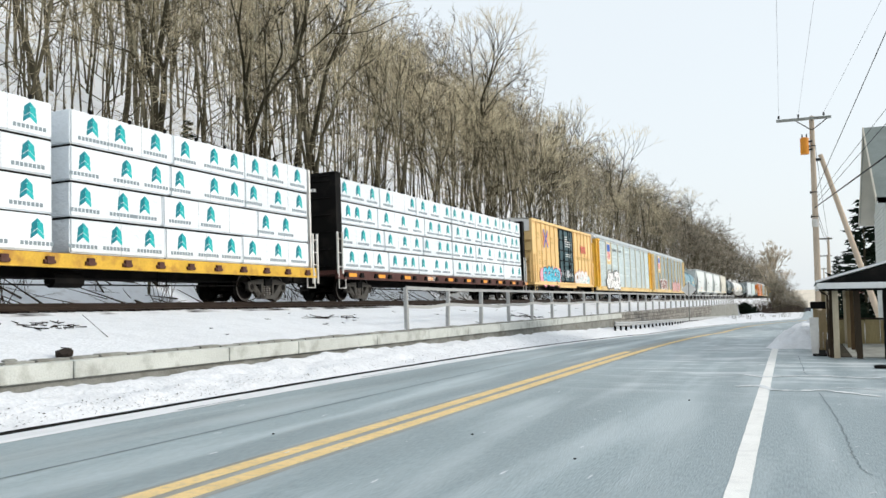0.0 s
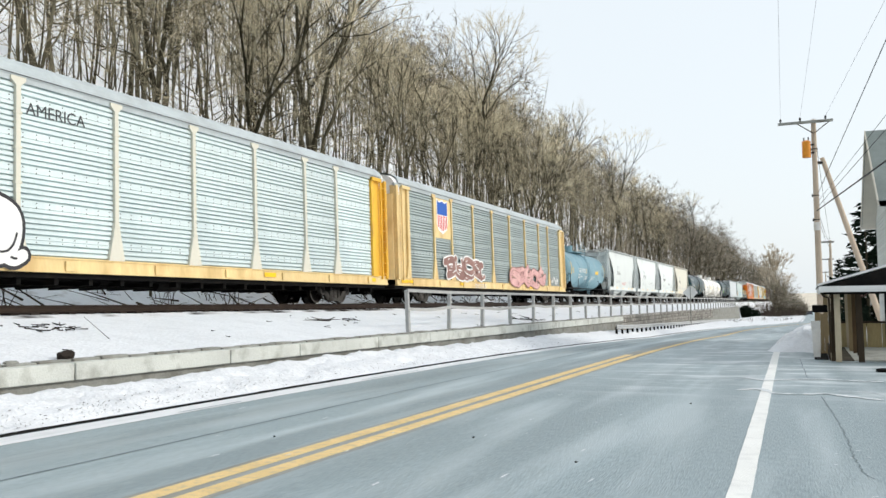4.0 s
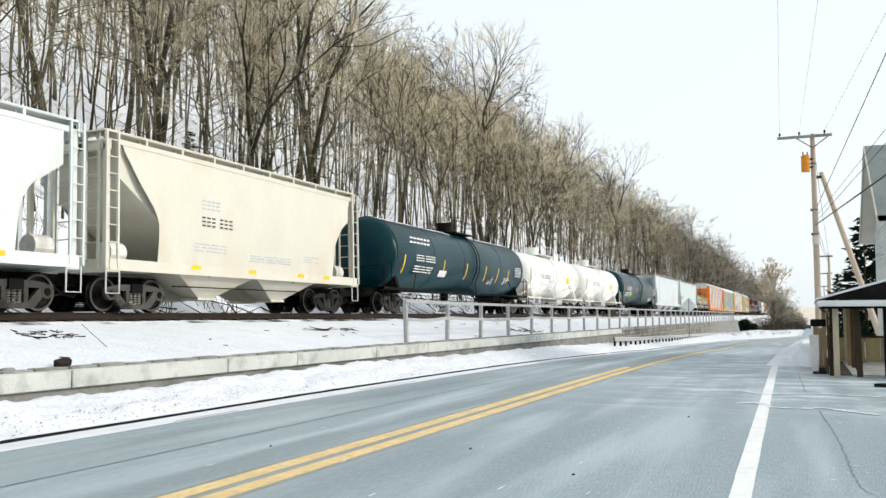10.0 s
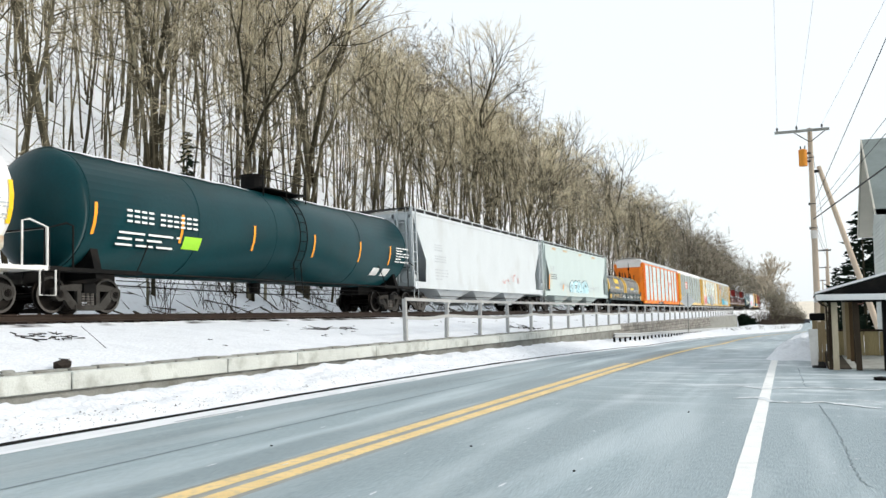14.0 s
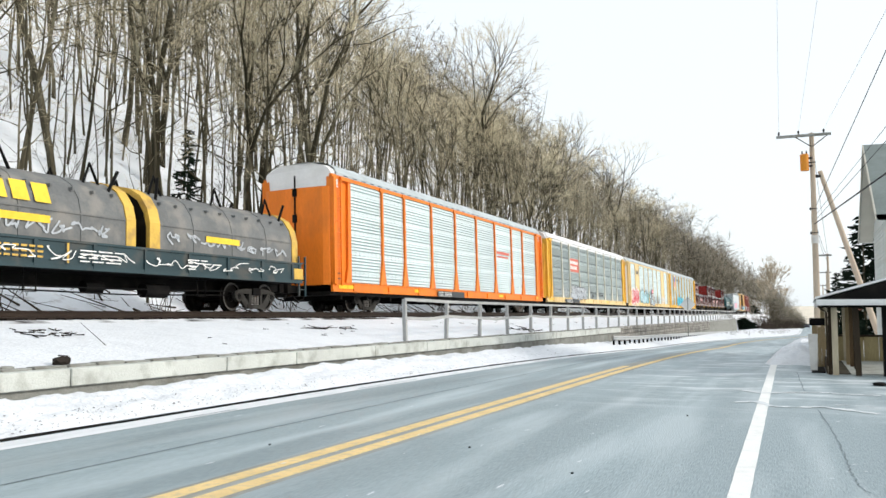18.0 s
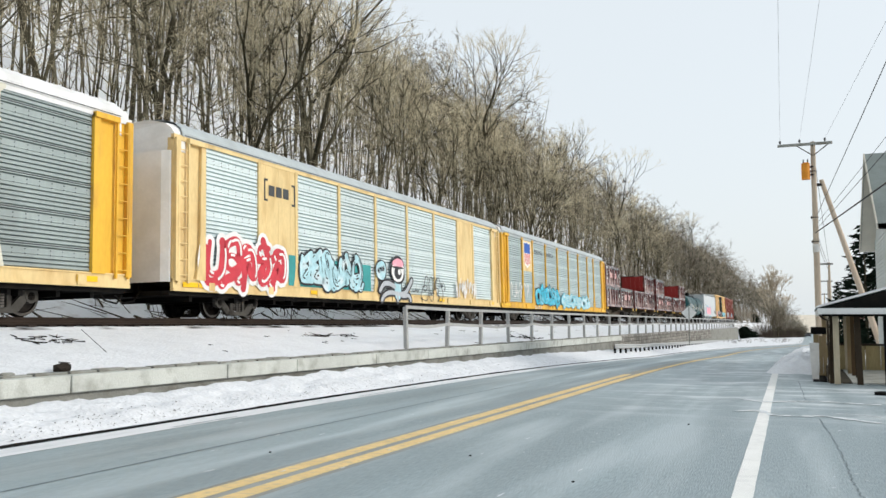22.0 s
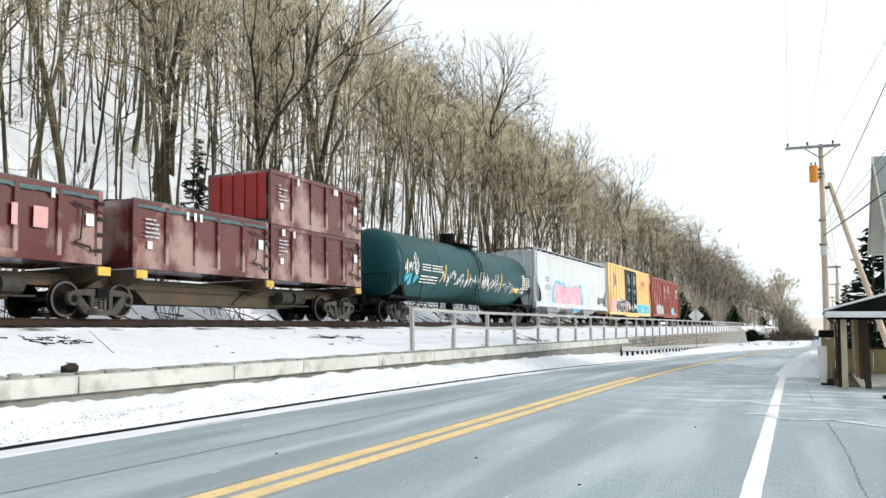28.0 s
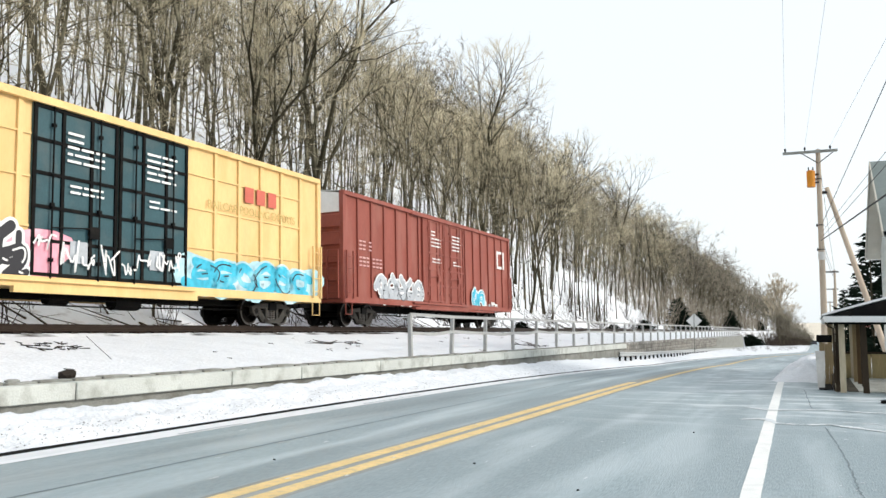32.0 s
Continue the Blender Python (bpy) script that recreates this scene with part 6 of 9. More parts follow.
        box(bm, 1.327, 1.331, yy, yy + 0.1, h - 0.35, h - 0.12)
    part("tag", bm, M["print_white"], b)
    return b


def block_bars(b, x, y0, z0, s):
    """Four large white block shapes in place of a firm's letters."""
    bm = bmesh.new()
    for dy, w in ((0.0, 0.4), (0.62, 0.4), (1.85, 0.16), (2.5, 0.4)):
        box(bm, x, x + 0.006, y0 + dy * s, y0 + dy * s + w, z0, z0 + 0.5)
    part("lettering", bm, M["spray_rose"], b)


def spine_car(label, trucks, bins, half, nums):
    car = tagged(new("spine_car"), label, "rail car", "cars of the freight train")
    for y in trucks:
        truck(car, y)
    for s in (-1, 1):
        coupler(car, s * (half - 0.2), s)
    bm = bmesh.new()
    for a, b in ((trucks[0], trucks[1]), (trucks[1], trucks[2])):
        m = (a + b) / 2
        prism_x(bm, [(a - 0.3, 0.8), (a + 1.8, 0.8), (a + 2.3, 0.42), (b - 2.3, 0.42), (b - 1.8, 0.8), (b + 0.3, 0.8), (b + 0.3, 1.1), (a - 0.3, 1.1)][::-1], -0.42, 0.42)
    box(bm, -0.35, 0.35, -half, half, 0.85, 1.1)
    part("spine", bm, M["spine"], car)
    for y, w in bins["arms"]:
        bm = bmesh.new()
        prism_y(bm, [(-1.3, 1.28), (1.3, 1.28), (1.3, 1.1), (0.42, 0.8), (-0.42, 0.8), (-1.3, 1.1)], y - w / 2, y + w / 2)
        part("cross_arm", bm, M["spine"], car)
        bm = bmesh.new()
        box(bm, 1.30, 1.345, y - 0.2, y + 0.2, 1.05, 1.27)
        part("corner_plate", bm, M["coil_yellow"], car)
        bm = bmesh.new()
        prism_x(bm, [(y + 0.1, 1.1), (y + 0.3, 1.1), (y - 0.7, 0.5), (y - 0.9, 0.5)], 0.43, 0.5)
        part("brace", bm, M["spine"], car)
    bm = bmesh.new()
    for a, b in ((trucks[0], trucks[1]), (trucks[1], trucks[2])):
        for k in range(2):
            cyl(bm, (0.75, b - 3.6 + 0.8 * k, 0.75), (0.75, b - 3.0 + 0.8 * k, 0.75), 0.22, 12)
        tube(bm, [(0.8, a + 1.5, 0.95), (0.8, b - 1.5, 0.95)], 0.025, 5)
        tube(bm, [(0.8, b - 4, 0.46), (0.8, b - 1.8, 0.5)], 0.03, 5)
    part("brake_gear", bm, M["truck"], car)
    for i, (y, z, m, tarp, letters) in enumerate(bins["list"]):
        b = bin_box(car, y, z, 6.05, m, tarp, i + nums)
        if z > 2 and i > 2:
            bm = bmesh.new()
            box(bm, -1.15, 1.15, -3.10, -3.08, 0.18, 1.74)
            for x in (-0.75, -0.25, 0.25, 0.75):
                box(bm, x - 0.05, x + 0.05, -3.16, -3.1, 0.18, 1.74)
            part("end_gate", bm, M["bin_bright"], b, "bright red ribbed end gate")
        if letters:
            block_bars(b, 1.33, -1.3, 0.75, 0.9)
    char_bars(car, 0.43, trucks[0] + 1.6, 0.62, 0.28, (4, 5), M["print_white"])
    return car


# ---- the train, front to rear; places along the track at the moment REF_T ----
SPEED, REF_T = 16.5, 18.5
TRAIN = []


def at(car, a, b):
    TRAIN.append((car, (a + b) / 2))
    return car, (a + b) / 2


at(lumber_car(23.4, "deck_yellow", "yellow flat car stacked with white wrapped lumber packs", [(-11.3, 0.25, (3, 3, 3)), (0.75, 11.45, (3, 3, 3))], False), -302.6, -279.2)
car, c = at(lumber_car(23.3, "deck_red", "dark red bulkhead flat car stacked with wrapped lumber", [(-11.15, 0.0, (3, 3, 3)), (0.08, 11.15, (3, 3, 3))], True), -277.7, -254.4)
char_bars(car, 1.512, -3.6, 0.88, 0.2, (4, 4), M["print_white"])

car, c = at(boxcar(16.4, 0.95, 5.3, "box_yellow", "door_dark", -1.75, 2.15, 1, "yellow box car with a dark sliding door and spray paint", 15, (2.1, 3.3, 4.3)), -252.8, -236.4)
cross_mark(car, -5.1, 4.12)
words(car, "any\nroad", 1.52, -3.9, 4.15, 0.22, M["print_faint"])
words(car, "next\nload", 1.52, -7.2, 4.3, 0.22, M["print_faint"])
char_bars(car, 1.52, -6.9, 2.9, 0.32, (2, 2), M["print_faint"])
char_bars(car, 1.52, -6.9, 2.35, 0.32, (2, 2, 2), M["print_faint"])
piece(car, 1.525, -5.9, -2.0, 1.05, 2.15, 5, "spray_blue", "spray_black", 31, cloud="spray_pink", inner="spray_white")
piece(car, 1.525, 2.5, 6.2, 1.1, 2.15, 4, "spray_white", "spray_rose", 32, line=0.05, inner="spray_teal")
piece(car, 1.522, 6.1, 6.9, 1.1, 1.7, 1, "spray_pale", "spray_pale", 34, inner="spray_teal")
words(car, "RAILCAR POOLING EXPERTS", 1.52, 3.0, 3.05, 0.25, M["print_faint"])
for k in range(3):
    part("emblem", flat(1.522, 4.6 + 0.55 * k, 5.0 + 0.55 * k, 3.6, 4.15), M["sign_red"], car)
tags(car, 1.57, -1.6, 2.0, 1.2, 2.4, 5, "spray_white", 33, 0.04)

YEL = "yellow autorack car with pale corrugated side panels and grey roof"
car, c = at(autorack("rack_pale", "panel_silver", "roof_grey", "rack_yellow", "white", YEL, post="hop_cream"), -235.0, -207.8)
bm = bmesh.new()
box(bm, 1.50, 1.53, -9.47, -7.48, 3.1, 5.04)
part("sign_panel", bm, M["rack_pale"], car)
shield(car, 1.535, -8.5, 4.15, 1.2, 1.55)
words(car, "BUILDING", 1.512, -6.9, 4.35, 0.3, M["print_dark"])
words(car, "AMERICA", 1.512, -4.2, 4.35, 0.3, M["print_dark"])
piece(car, 1.6, -9.7, -4.6, 0.85, 2.55, 4, "spray_white", "spray_black", 41, line=0.09)
char_bars(car, 1.61, -7.1, 0.74, 0.2, (4, 6), M["print_white"])

car, c = at(autorack("rack_pale", "panel_grey", "roof_grey", "rack_pale", "white", "weathered yellow autorack car with dull grey panels and spray paint"), -206.9, -179.6)
bm = bmesh.new()
box(bm, 1.50, 1.53, -9.47, -7.48, 3.1, 5.04)
part("sign_panel", bm, M["rack_pale"], car)
shield(car, 1.535, -8.5, 4.15, 1.2, 1.55)
piece(car, 1.6, -8.4, -3.6, 1.15, 2.3, 4, "spray_brown", "spray_white", 42, line=0.08)
piece(car, 1.6, 1.4, 8.0, 0.95, 2.15, 5, "spray_rose", "spray_brown", 43, line=0.06, inner="spray_brown")
tags(car, 1.53, 10.2, 11.9, 1.15, 1.9, 4, "spray_white", 45, 0.1)
char_bars(car, 1.61, -4.6, 0.74, 0.22, (4, 6), M["print_white"])

car, sf = tank(14.1, 1.5, 2.48, "tank_blue", "light blue grey tank car with yellow marks", dome=-0.9)
at(car, -179.0, -164.9)
char_bars(car, 0, -3.35, 2.3, 0.3, (4, 6), M["print_white"], sf)
line_bars(car, 0, -3.4, -2.0, 1.85, 2.2, 3, M["print_white"], 2, sf)
line_bars(car, 0, -1.4, -0.5, 1.75, 2.1, 4, M["print_white"], 3, sf)
line_bars(car, 0, 0.7, 1.9, 1.6, 2.1, 5, M["print_white"], 4, sf)
line_bars(car, 0, 4.4, 5.2, 2.2, 2.7, 6, M["print_dark"], 5, sf)
reflect(car, (-5.0, -1.0, 3.0), 2.2, 2.65, "reflector", sf)
reflect(car, (2.1,), 2.25, 2.5, "reflector", sf, 0.9)
reflect(car, (-5.55, 5.4), 2.1, 3.1, "reflector", sf, 0.1)

CUT_A = ((4.6, 0.72), (4.2, 0.85), (3.4, 1.35), (2.7, 1.95), (2.3, 2.1), (1.1, 2.12))
for i, (a, b) in enumerate(((-164.9, -152.0), (-151.6, -138.4), (-138.1, -124.7), (-124.4, -110.9))):
    car, sf = hopper(b - a, "hop_cream" if i == 3 else "hop_white", "white two-bay covered hopper car with slanted ends" if i < 3 else "cream stained two-bay covered hopper car", 4.55, CUT_A, 2, True)
    at(car, a, b)
    char_bars(car, 0, -2.9, 3.0, 0.3, (4,), M["print_grey"], sf)
    char_bars(car, 0, -2.9, 2.5, 0.3, (3, 3), M["print_dark"], sf)
    line_bars(car, 0, -3.2, -1.7, 1.75, 2.05, 3, M["print_grey"], 60 + i, sf)
    line_bars(car, 0, -0.5, 1.8, 1.6, 1.85, 3, M["sign_red"] if i == 0 else M["print_grey"], 70 + i, sf)
    line_bars(car, 0, 2.6, 3.6, 1.75, 2.0, 3, M["print_grey"], 80 + i, sf)
    bm = bmesh.new()
    for y in (-3.3, -0.6, 2.2, 3.9):
        part("reflector", flat(1.534, y, y + 0.4, 1.2, 1.32), M["reflector"], car)
    if i in (1, 2):
        tags(car, 0.02, -3.6, -2.2, 2.1, 2.7, 2, "spray_black", 90 + i, 0.03, sf)
        tags(car, 0.02, 0.2, 3.0, 1.7, 2.4, 3, "spray_black", 95 + i, 0.03, sf)

car, sf = tank(20.4, 1.62, 2.66, "tank_black", "black tank car with white lettering bars and yellow reflectors", dome=0.2, snow=True)
at(car, -109.25, -88.85)
char_bars(car, 0, -7.3, 2.95, 0.5, (6,), M["print_white"], sf)
char_bars(car, 0, -6.8, 2.35, 0.3, (4, 5), M["print_white"], sf)
line_bars(car, 0, -6.9, -4.9, 1.85, 2.2, 3, M["print_white"], 6, sf)
line_bars(car, 0, 5.4, 6.4, 1.7, 2.1, 4, M["print_white"], 7, sf)
line_bars(car, 0, 7.2, 8.3, 2.2, 2.8, 6, M["print_white"], 8, sf)
reflect(car, (-8.0, -3.6, -0.6, 2.2, 4.2, 6.0), 1.75, 2.55, "reflector", sf)
reflect(car, (-4.0,), 1.75, 2.05, "print_white", sf, 0.9)
tags(car, 0.01, 3.0, 3.7, 1.4, 2.2, 2, "spray_white", 99, 0.04, sf)

for k, (a, b) in enumerate(((-89.5, -74.6), (-74.4, -59.5))):
    car, sf = tank(b - a, 1.5, 2.62, "tank_white", "white tank car with rust streaks and a railed top platform", dome=-0.9, frame_m="white_old", white_frame=True)
    at(car, a, b)
    char_bars(car, 0, -4.1, 2.35, 0.3, (4, 6), M["print_dark"], sf)
    line_bars(car, 0, -3.9, -2.2, 1.95, 2.2, 2, M["print_grey"], 10, sf)
    line_bars(car, 0, -2.0, -0.7, 1.55, 2.4, 9, M["print_grey"], 11, sf)
    line_bars(car, 0, 2.3, 3.2, 1.65, 1.95, 4, M["print_grey"], 12, sf)
    line_bars(car, 0, 3.4, 4.8, 1.9, 2.1, 2, M["print_dark"], 13, sf)
    line_bars(car, 0, 5.0, 6.0, 2.1, 2.7, 7, M["print_grey"], 14, sf)
    reflect(car, (-5.3, -1.0, 2.0, 4.0), 2.35, 2.85, "reflector", sf)
    reflect(car, (-6.1, 6.0), 2.0, 3.0, "reflector", sf, 0.12)
    reflect(car, (2.4,), 2.2, 2.65, "reflector", sf, 0.9)
    for y in (-6.2, -4.9, 5.1, 6.0):
        bm = bmesh.new()
        blob(bm, 0.006, y, 1.5, 0.22, 0.26, random.Random(int(y * 10)), sf, square=2.0, wob=0.12)
        part("rust_stain", bm, M["rust_stain"], car)

car, sf = tank(20.9, 1.62, 2.66, "tank_green", "dark green black tank car with orange reflectors and snow", dome=0.0, snow=True)
at(car, -60.25, -39.35)
char_bars(car, 0, -7.7, 2.35, 0.36, (4, 6), M["print_white"], sf)
line_bars(car, 0, -7.9, -5.6, 1.75, 2.2, 3, M["print_white"], 16, sf)
reflect(car, (-8.8, -5.6, -2.2, 1.4, 4.8, 7.4), 1.95, 2.75, "reflector_orange", sf)
reflect(car, (-5.4,), 1.8, 2.15, "lime", sf, 0.75)
line_bars(car, 0, 8.0, 9.3, 2.1, 2.8, 6, M["print_white"], 17, sf)
reflect(car, (6.3, 7.2), 1.5, 1.8, "print_white", sf, 0.6)

CUT_B = ((4.7, 0.35), (4.2, 0.45), (2.3, 1.75), (1.9, 1.65), (1.1, 1.6))
car, sf = hopper(20.7, "hop_grey", "light grey three-bay covered hopper car", 4.62, CUT_B, 3, False)
at(car, -39.9, -19.2 - 0.4)
char_bars(car, 0, -7.6, 2.9, 0.32, (4,), M["print_grey"], sf)
char_bars(car, 0, -7.6, 2.35, 0.32, (6,), M["print_grey"], sf)
line_bars(car, 0, -7.6, -6, 1.5, 2.1, 4, M["print_grey"], 18, sf)
tags(car, 0.02, 2.0, 5.5, 1.5, 2.4, 4, "spray_rose", 101, 0.06, sf)
car, sf = hopper(20.1, "hop_green", "pale grey green covered hopper car with rust and spray paint", 4.65, CUT_B, 3, False)
at(car, -19.3, 0.8)
char_bars(car, 0, -8.1, 2.75, 0.36, (4,), M["print_grey"], sf)
char_bars(car, 0, -8.1, 2.2, 0.36, (6,), M["print_dark"], sf)
piece(car, 0.02, -3.0, 2.4, 1.2, 2.25, 5, "spray_pale", "spray_black", 102, surf=sf)
tags(car, 0.02, -5.8, -3.2, 1.4, 2.5, 3, "print_grey", 103, 0.06, sf)
tags(car, 0.02, 2.8, 7.0, 1.4, 2.3, 4, "print_grey", 104, 0.06, sf)
bm = bmesh.new()
for y in (-8.8, -5.2):
    prism_x(bm, [(y, 1.45), (y + 0.2, 1.45), (y + 0.45, 2.5 if y < -8 else 1.9), (y + 0.25, 2.5 if y < -8 else 1.9)], 1.50, 1.51)
part("reflector_strip", bm, M["reflector_orange"], car)
for i, y in enumerate((-7.0, -4.0, 0.5, 5.0)):
    bm = bmesh.new()
    blob(bm, 0.01, y, 4.38, 0.55, 0.10, random.Random(i), sf, wob=0.2)
    part("rust_stain", bm, M["rust_spot"], car)

at(coil_car(15.3, "grey and yellow coil steel car with spray paint"), 1.6, 16.9)

car, c = at(autorack("rack_orange", "panel_silver", "roof_grey", "rack_orange", "white", "orange autorack car with silver corrugated side panels", rail="rack_orange", vents=True), 18.95, 46.25)
bm = bmesh.new()
box(bm, 1.512, 1.52, 4.8, 7.0, 3.35, 3.5)
box(bm, 1.512, 1.52, 4.9, 6.8, 3.15, 3.25)
part("name_print", bm, M["sign_red"], car)
bm = bmesh.new()
box(bm, 1.602, 1.606, -4.0, -0.6, 0.70, 0.98)
part("number_plate", bm, M["print_dark"], car)
char_bars(car, 1.607, -3.85, 0.74, 0.2, (4, 6), M["print_white"])
line_bars(car, 1.53, -13.4, -12.9, 1.2, 1.6, 4, M["print_dark"], 19)

car, c = at(autorack("rack_pale", "panel_grey", "roof_white", "rack_yellow", "white", "yellow autorack car with grey panels and a white roof", step=0.105, post="hop_cream", rail="roof_white"), 47.3, 74.7)
bm = bmesh.new()
box(bm, 1.50, 1.53, -7.25, -4.6, 3.1, 4.1)
sg = part("name_sign", bm, M["sign_red"], car)
bm = bmesh.new()
for row, n in ((3.68, 8), (3.28, 7)):
    for k in range(n):
        box(bm, 1.531, 1.536, -7.05 + k * 0.28, -6.86 + k * 0.28, row, row + 0.24)
part("lettering", bm, M["print_white"], sg)
tags(car, 1.53, -12.2, -7.6, 1.15, 2.1, 7, "print_grey", 111, 0.08)
piece(car, 1.6, -7.2, -3.0, 1.0, 2.0, 5, "print_grey", "spray_black", 112, line=0.05)
tags(car, 1.53, -1.2, 4.0, 1.1, 1.9, 6, "spray_black", 113, 0.09)
bm = bmesh.new()
box(bm, 1.602, 1.606, -9.2, -4.9, 0.72, 0.98)
part("number_plate", bm, M["print_dark"], car)
char_bars(car, 1.607, -8.6, 0.75, 0.2, (4, 6), M["print_white"])

car, c = at(autorack("rack_pale", "panel_silver", "roof_grey", "rack_pale", "white", "yellow autorack car with bright panels and red and black spray paint", flush=True, solid=(1, 7), rail="rack_pale", door="white"), 76.25, 103.5)
bm = bmesh.new()
for k in range(3):
    box(bm, 1.535, 1.54, -9.05 + k * 0.42, -8.72 + k * 0.42, 4.05, 4.4)
for y in (-9.3, -7.55):
    box(bm, 1.535, 1.54, y, y + 0.06, 3.85, 4.6)
    box(bm, 1.535, 1.54, y - (0.0 if y < -9 else 0.14), y + (0.2 if y < -9 else 0.06), 3.85, 3.92)
    box(bm, 1.535, 1.54, y - (0.0 if y < -9 else 0.14), y + (0.2 if y < -9 else 0.06), 4.53, 4.6)
part("emblem", bm, M["print_dark"], car)
piece(car, 1.58, -12.3, -8.2, 0.8, 2.6, 5, "spray_red", "spray_white", 121, line=0.14, inner="spray_white")
bm = bmesh.new()
box(bm, 1.54, 1.545, -7.9, -2.0, 1.1, 2.15)
part("spray_cloud", bm, M["spray_teal"], car)
piece(car, 1.58, -7.3, -2.9, 0.9, 2.4, 6, "spray_pale", "spray_black", 122, line=0.07)
rnd = random.Random(5)
for nm, x, y, z, ry, rz, mm in (("spray_outline", 1.612, 0.35, 2.1, 0.70, 0.60, "spray_black"), ("spray_fill", 1.616, 0.35, 2.06, 0.60, 0.48, "spray_white"), ("spray_lid", 1.62, 0.35, 2.38, 0.52, 0.21, "spray_pink"),
                               ("spray_outline", 1.623, 0.35, 2.2, 0.58, 0.05, "spray_black"), ("spray_dot", 1.625, 0.33, 1.96, 0.34, 0.26, "spray_black"), ("spray_dot", 1.628, 0.46, 2.02, 0.13, 0.12, "spray_white"),
                               ("spray_outline", 1.58, -1.15, 2.0, 0.50, 0.48, "spray_black"), ("spray_fill", 1.585, -1.15, 2.0, 0.43, 0.41, "spray_pale")):
    bm = bmesh.new()
    blob(bm, x, y, z, ry, rz, rnd, wob=0.04, square=2.1, n=24)
    part(nm, bm, M[mm], car)
# curling bands under the round shape, each with a dark edge
ARMS = (((0.35, 1.7), (0.33, 1.4), (0.35, 1.1), 0.62, "spray_pale"), ((0.04, 1.37), (-0.5, 1.5), (-1.0, 1.46), (-1.3, 1.16), 0.2, "print_grey"),
        ((0.22, 1.08), (-0.45, 1.12), (-0.95, 0.98), (-1.15, 0.78), 0.18, "print_grey"), ((0.6, 1.07), (1.05, 1.1), (1.45, 1.42), (1.72, 1.7), 0.2, "print_grey"),
        ((0.47, 1.05), (0.9, 0.97), (1.42, 1.06), (1.6, 0.82), 0.17, "print_grey"), ((0.33, 1.1), (0.3, 0.95), (0.32, 0.78), 0.16, "print_grey"))
for k, (*run, fat, mm) in enumerate(ARMS):
    for dx, extra, nm, m2 in ((0.0, 0.17, "spray_outline", "spray_black"), (0.003, 0.0, "spray_fill", mm)):
        bm = bmesh.new()
        stroke(bm, 1.604 + dx + 0.0003 * k, rounded(list(run)), fat + extra, cap=True)
        part(nm, bm, M[m2], car)
tags(car, 1.592, -1.45, -0.85, 1.75, 2.3, 4, "spray_black", 126, 0.05)
tags(car, 1.58, 1.9, 2.6, 1.15, 1.5, 3, "spray_black", 123, 0.05)
# large hollow signs drawn in one dark line
for run in (((2.7, 0.95), (2.8, 1.3), (3.1, 1.6), (3.2, 1.95), (3.5, 2.0), (3.5, 1.5), (3.5, 1.0), (3.3, 0.8), (2.75, 0.92)), ((3.0, 1.45), (3.25, 1.6), (3.45, 1.45), (3.2, 1.25), (3.0, 1.35)),
            ((3.62, 1.2), (3.6, 1.75), (3.85, 2.0), (4.05, 1.85), (4.0, 1.4), (4.15, 1.0), (3.9, 0.8), (3.65, 0.95), (3.62, 1.2)), ((4.05, 1.9), (4.3, 1.98), (4.4, 1.7), (4.2, 1.35), (4.05, 1.2)),
            ((4.3, 1.35), (4.5, 1.95), (4.75, 1.98), (5.0, 1.6), (5.25, 1.3), (5.2, 0.9), (4.9, 0.82)), ((4.3, 1.4), (4.6, 1.5), (4.8, 1.3), (4.4, 1.2), (4.9, 1.05), (4.6, 0.84)),
            ((3.7, 1.3), (3.85, 1.1), (4.0, 1.3), (4.2, 1.2))):
    bm = bmesh.new()
    stroke(bm, 1.602, rounded(list(run)), 0.05, cap=True)
    part("spray_line", bm, M["spray_black"], car)
tags(car, 1.602, 5.0, 5.6, 1.3, 1.95, 3, "spray_black", 127, 0.04)
tags(car, 1.602, 6.9, 9.8, 0.95, 2.4, 8, "spray_white", 124, 0.12)

car, c = at(autorack("rack_yellow", "panel_dull", "roof_grey", "rack_yellow", "white", "yellow autorack car with pale panels and blue spray paint"), 103.85, 131.05)
bm = bmesh.new()
box(bm, 1.50, 1.53, -9.47, -7.48, 3.1, 5.04)
part("sign_panel", bm, M["rack_pale"], car)
shield(car, 1.535, -8.5, 4.15, 1.2, 1.55)
words(car, "BUILDING", 1.512, -6.9, 4.35, 0.3, M["print_dark"])
words(car, "AMERICA", 1.512, -4.2, 4.35, 0.3, M["print_dark"])
piece(car, 1.6, -7.0, -1.6, 0.95, 2.2, 6, "spray_blue", "spray_black", 131, line=0.06)
piece(car, 1.6, -0.8, 7.4, 0.95, 1.8, 7, "spray_pale", "spray_blue", 132, line=0.06)
tags(car, 1.53, -12.0, -8.0, 1.3, 2.6, 5, "print_white", 133, 0.1)
char_bars(car, 1.61, -7.4, 0.74, 0.2, (4, 6), M["print_white"])

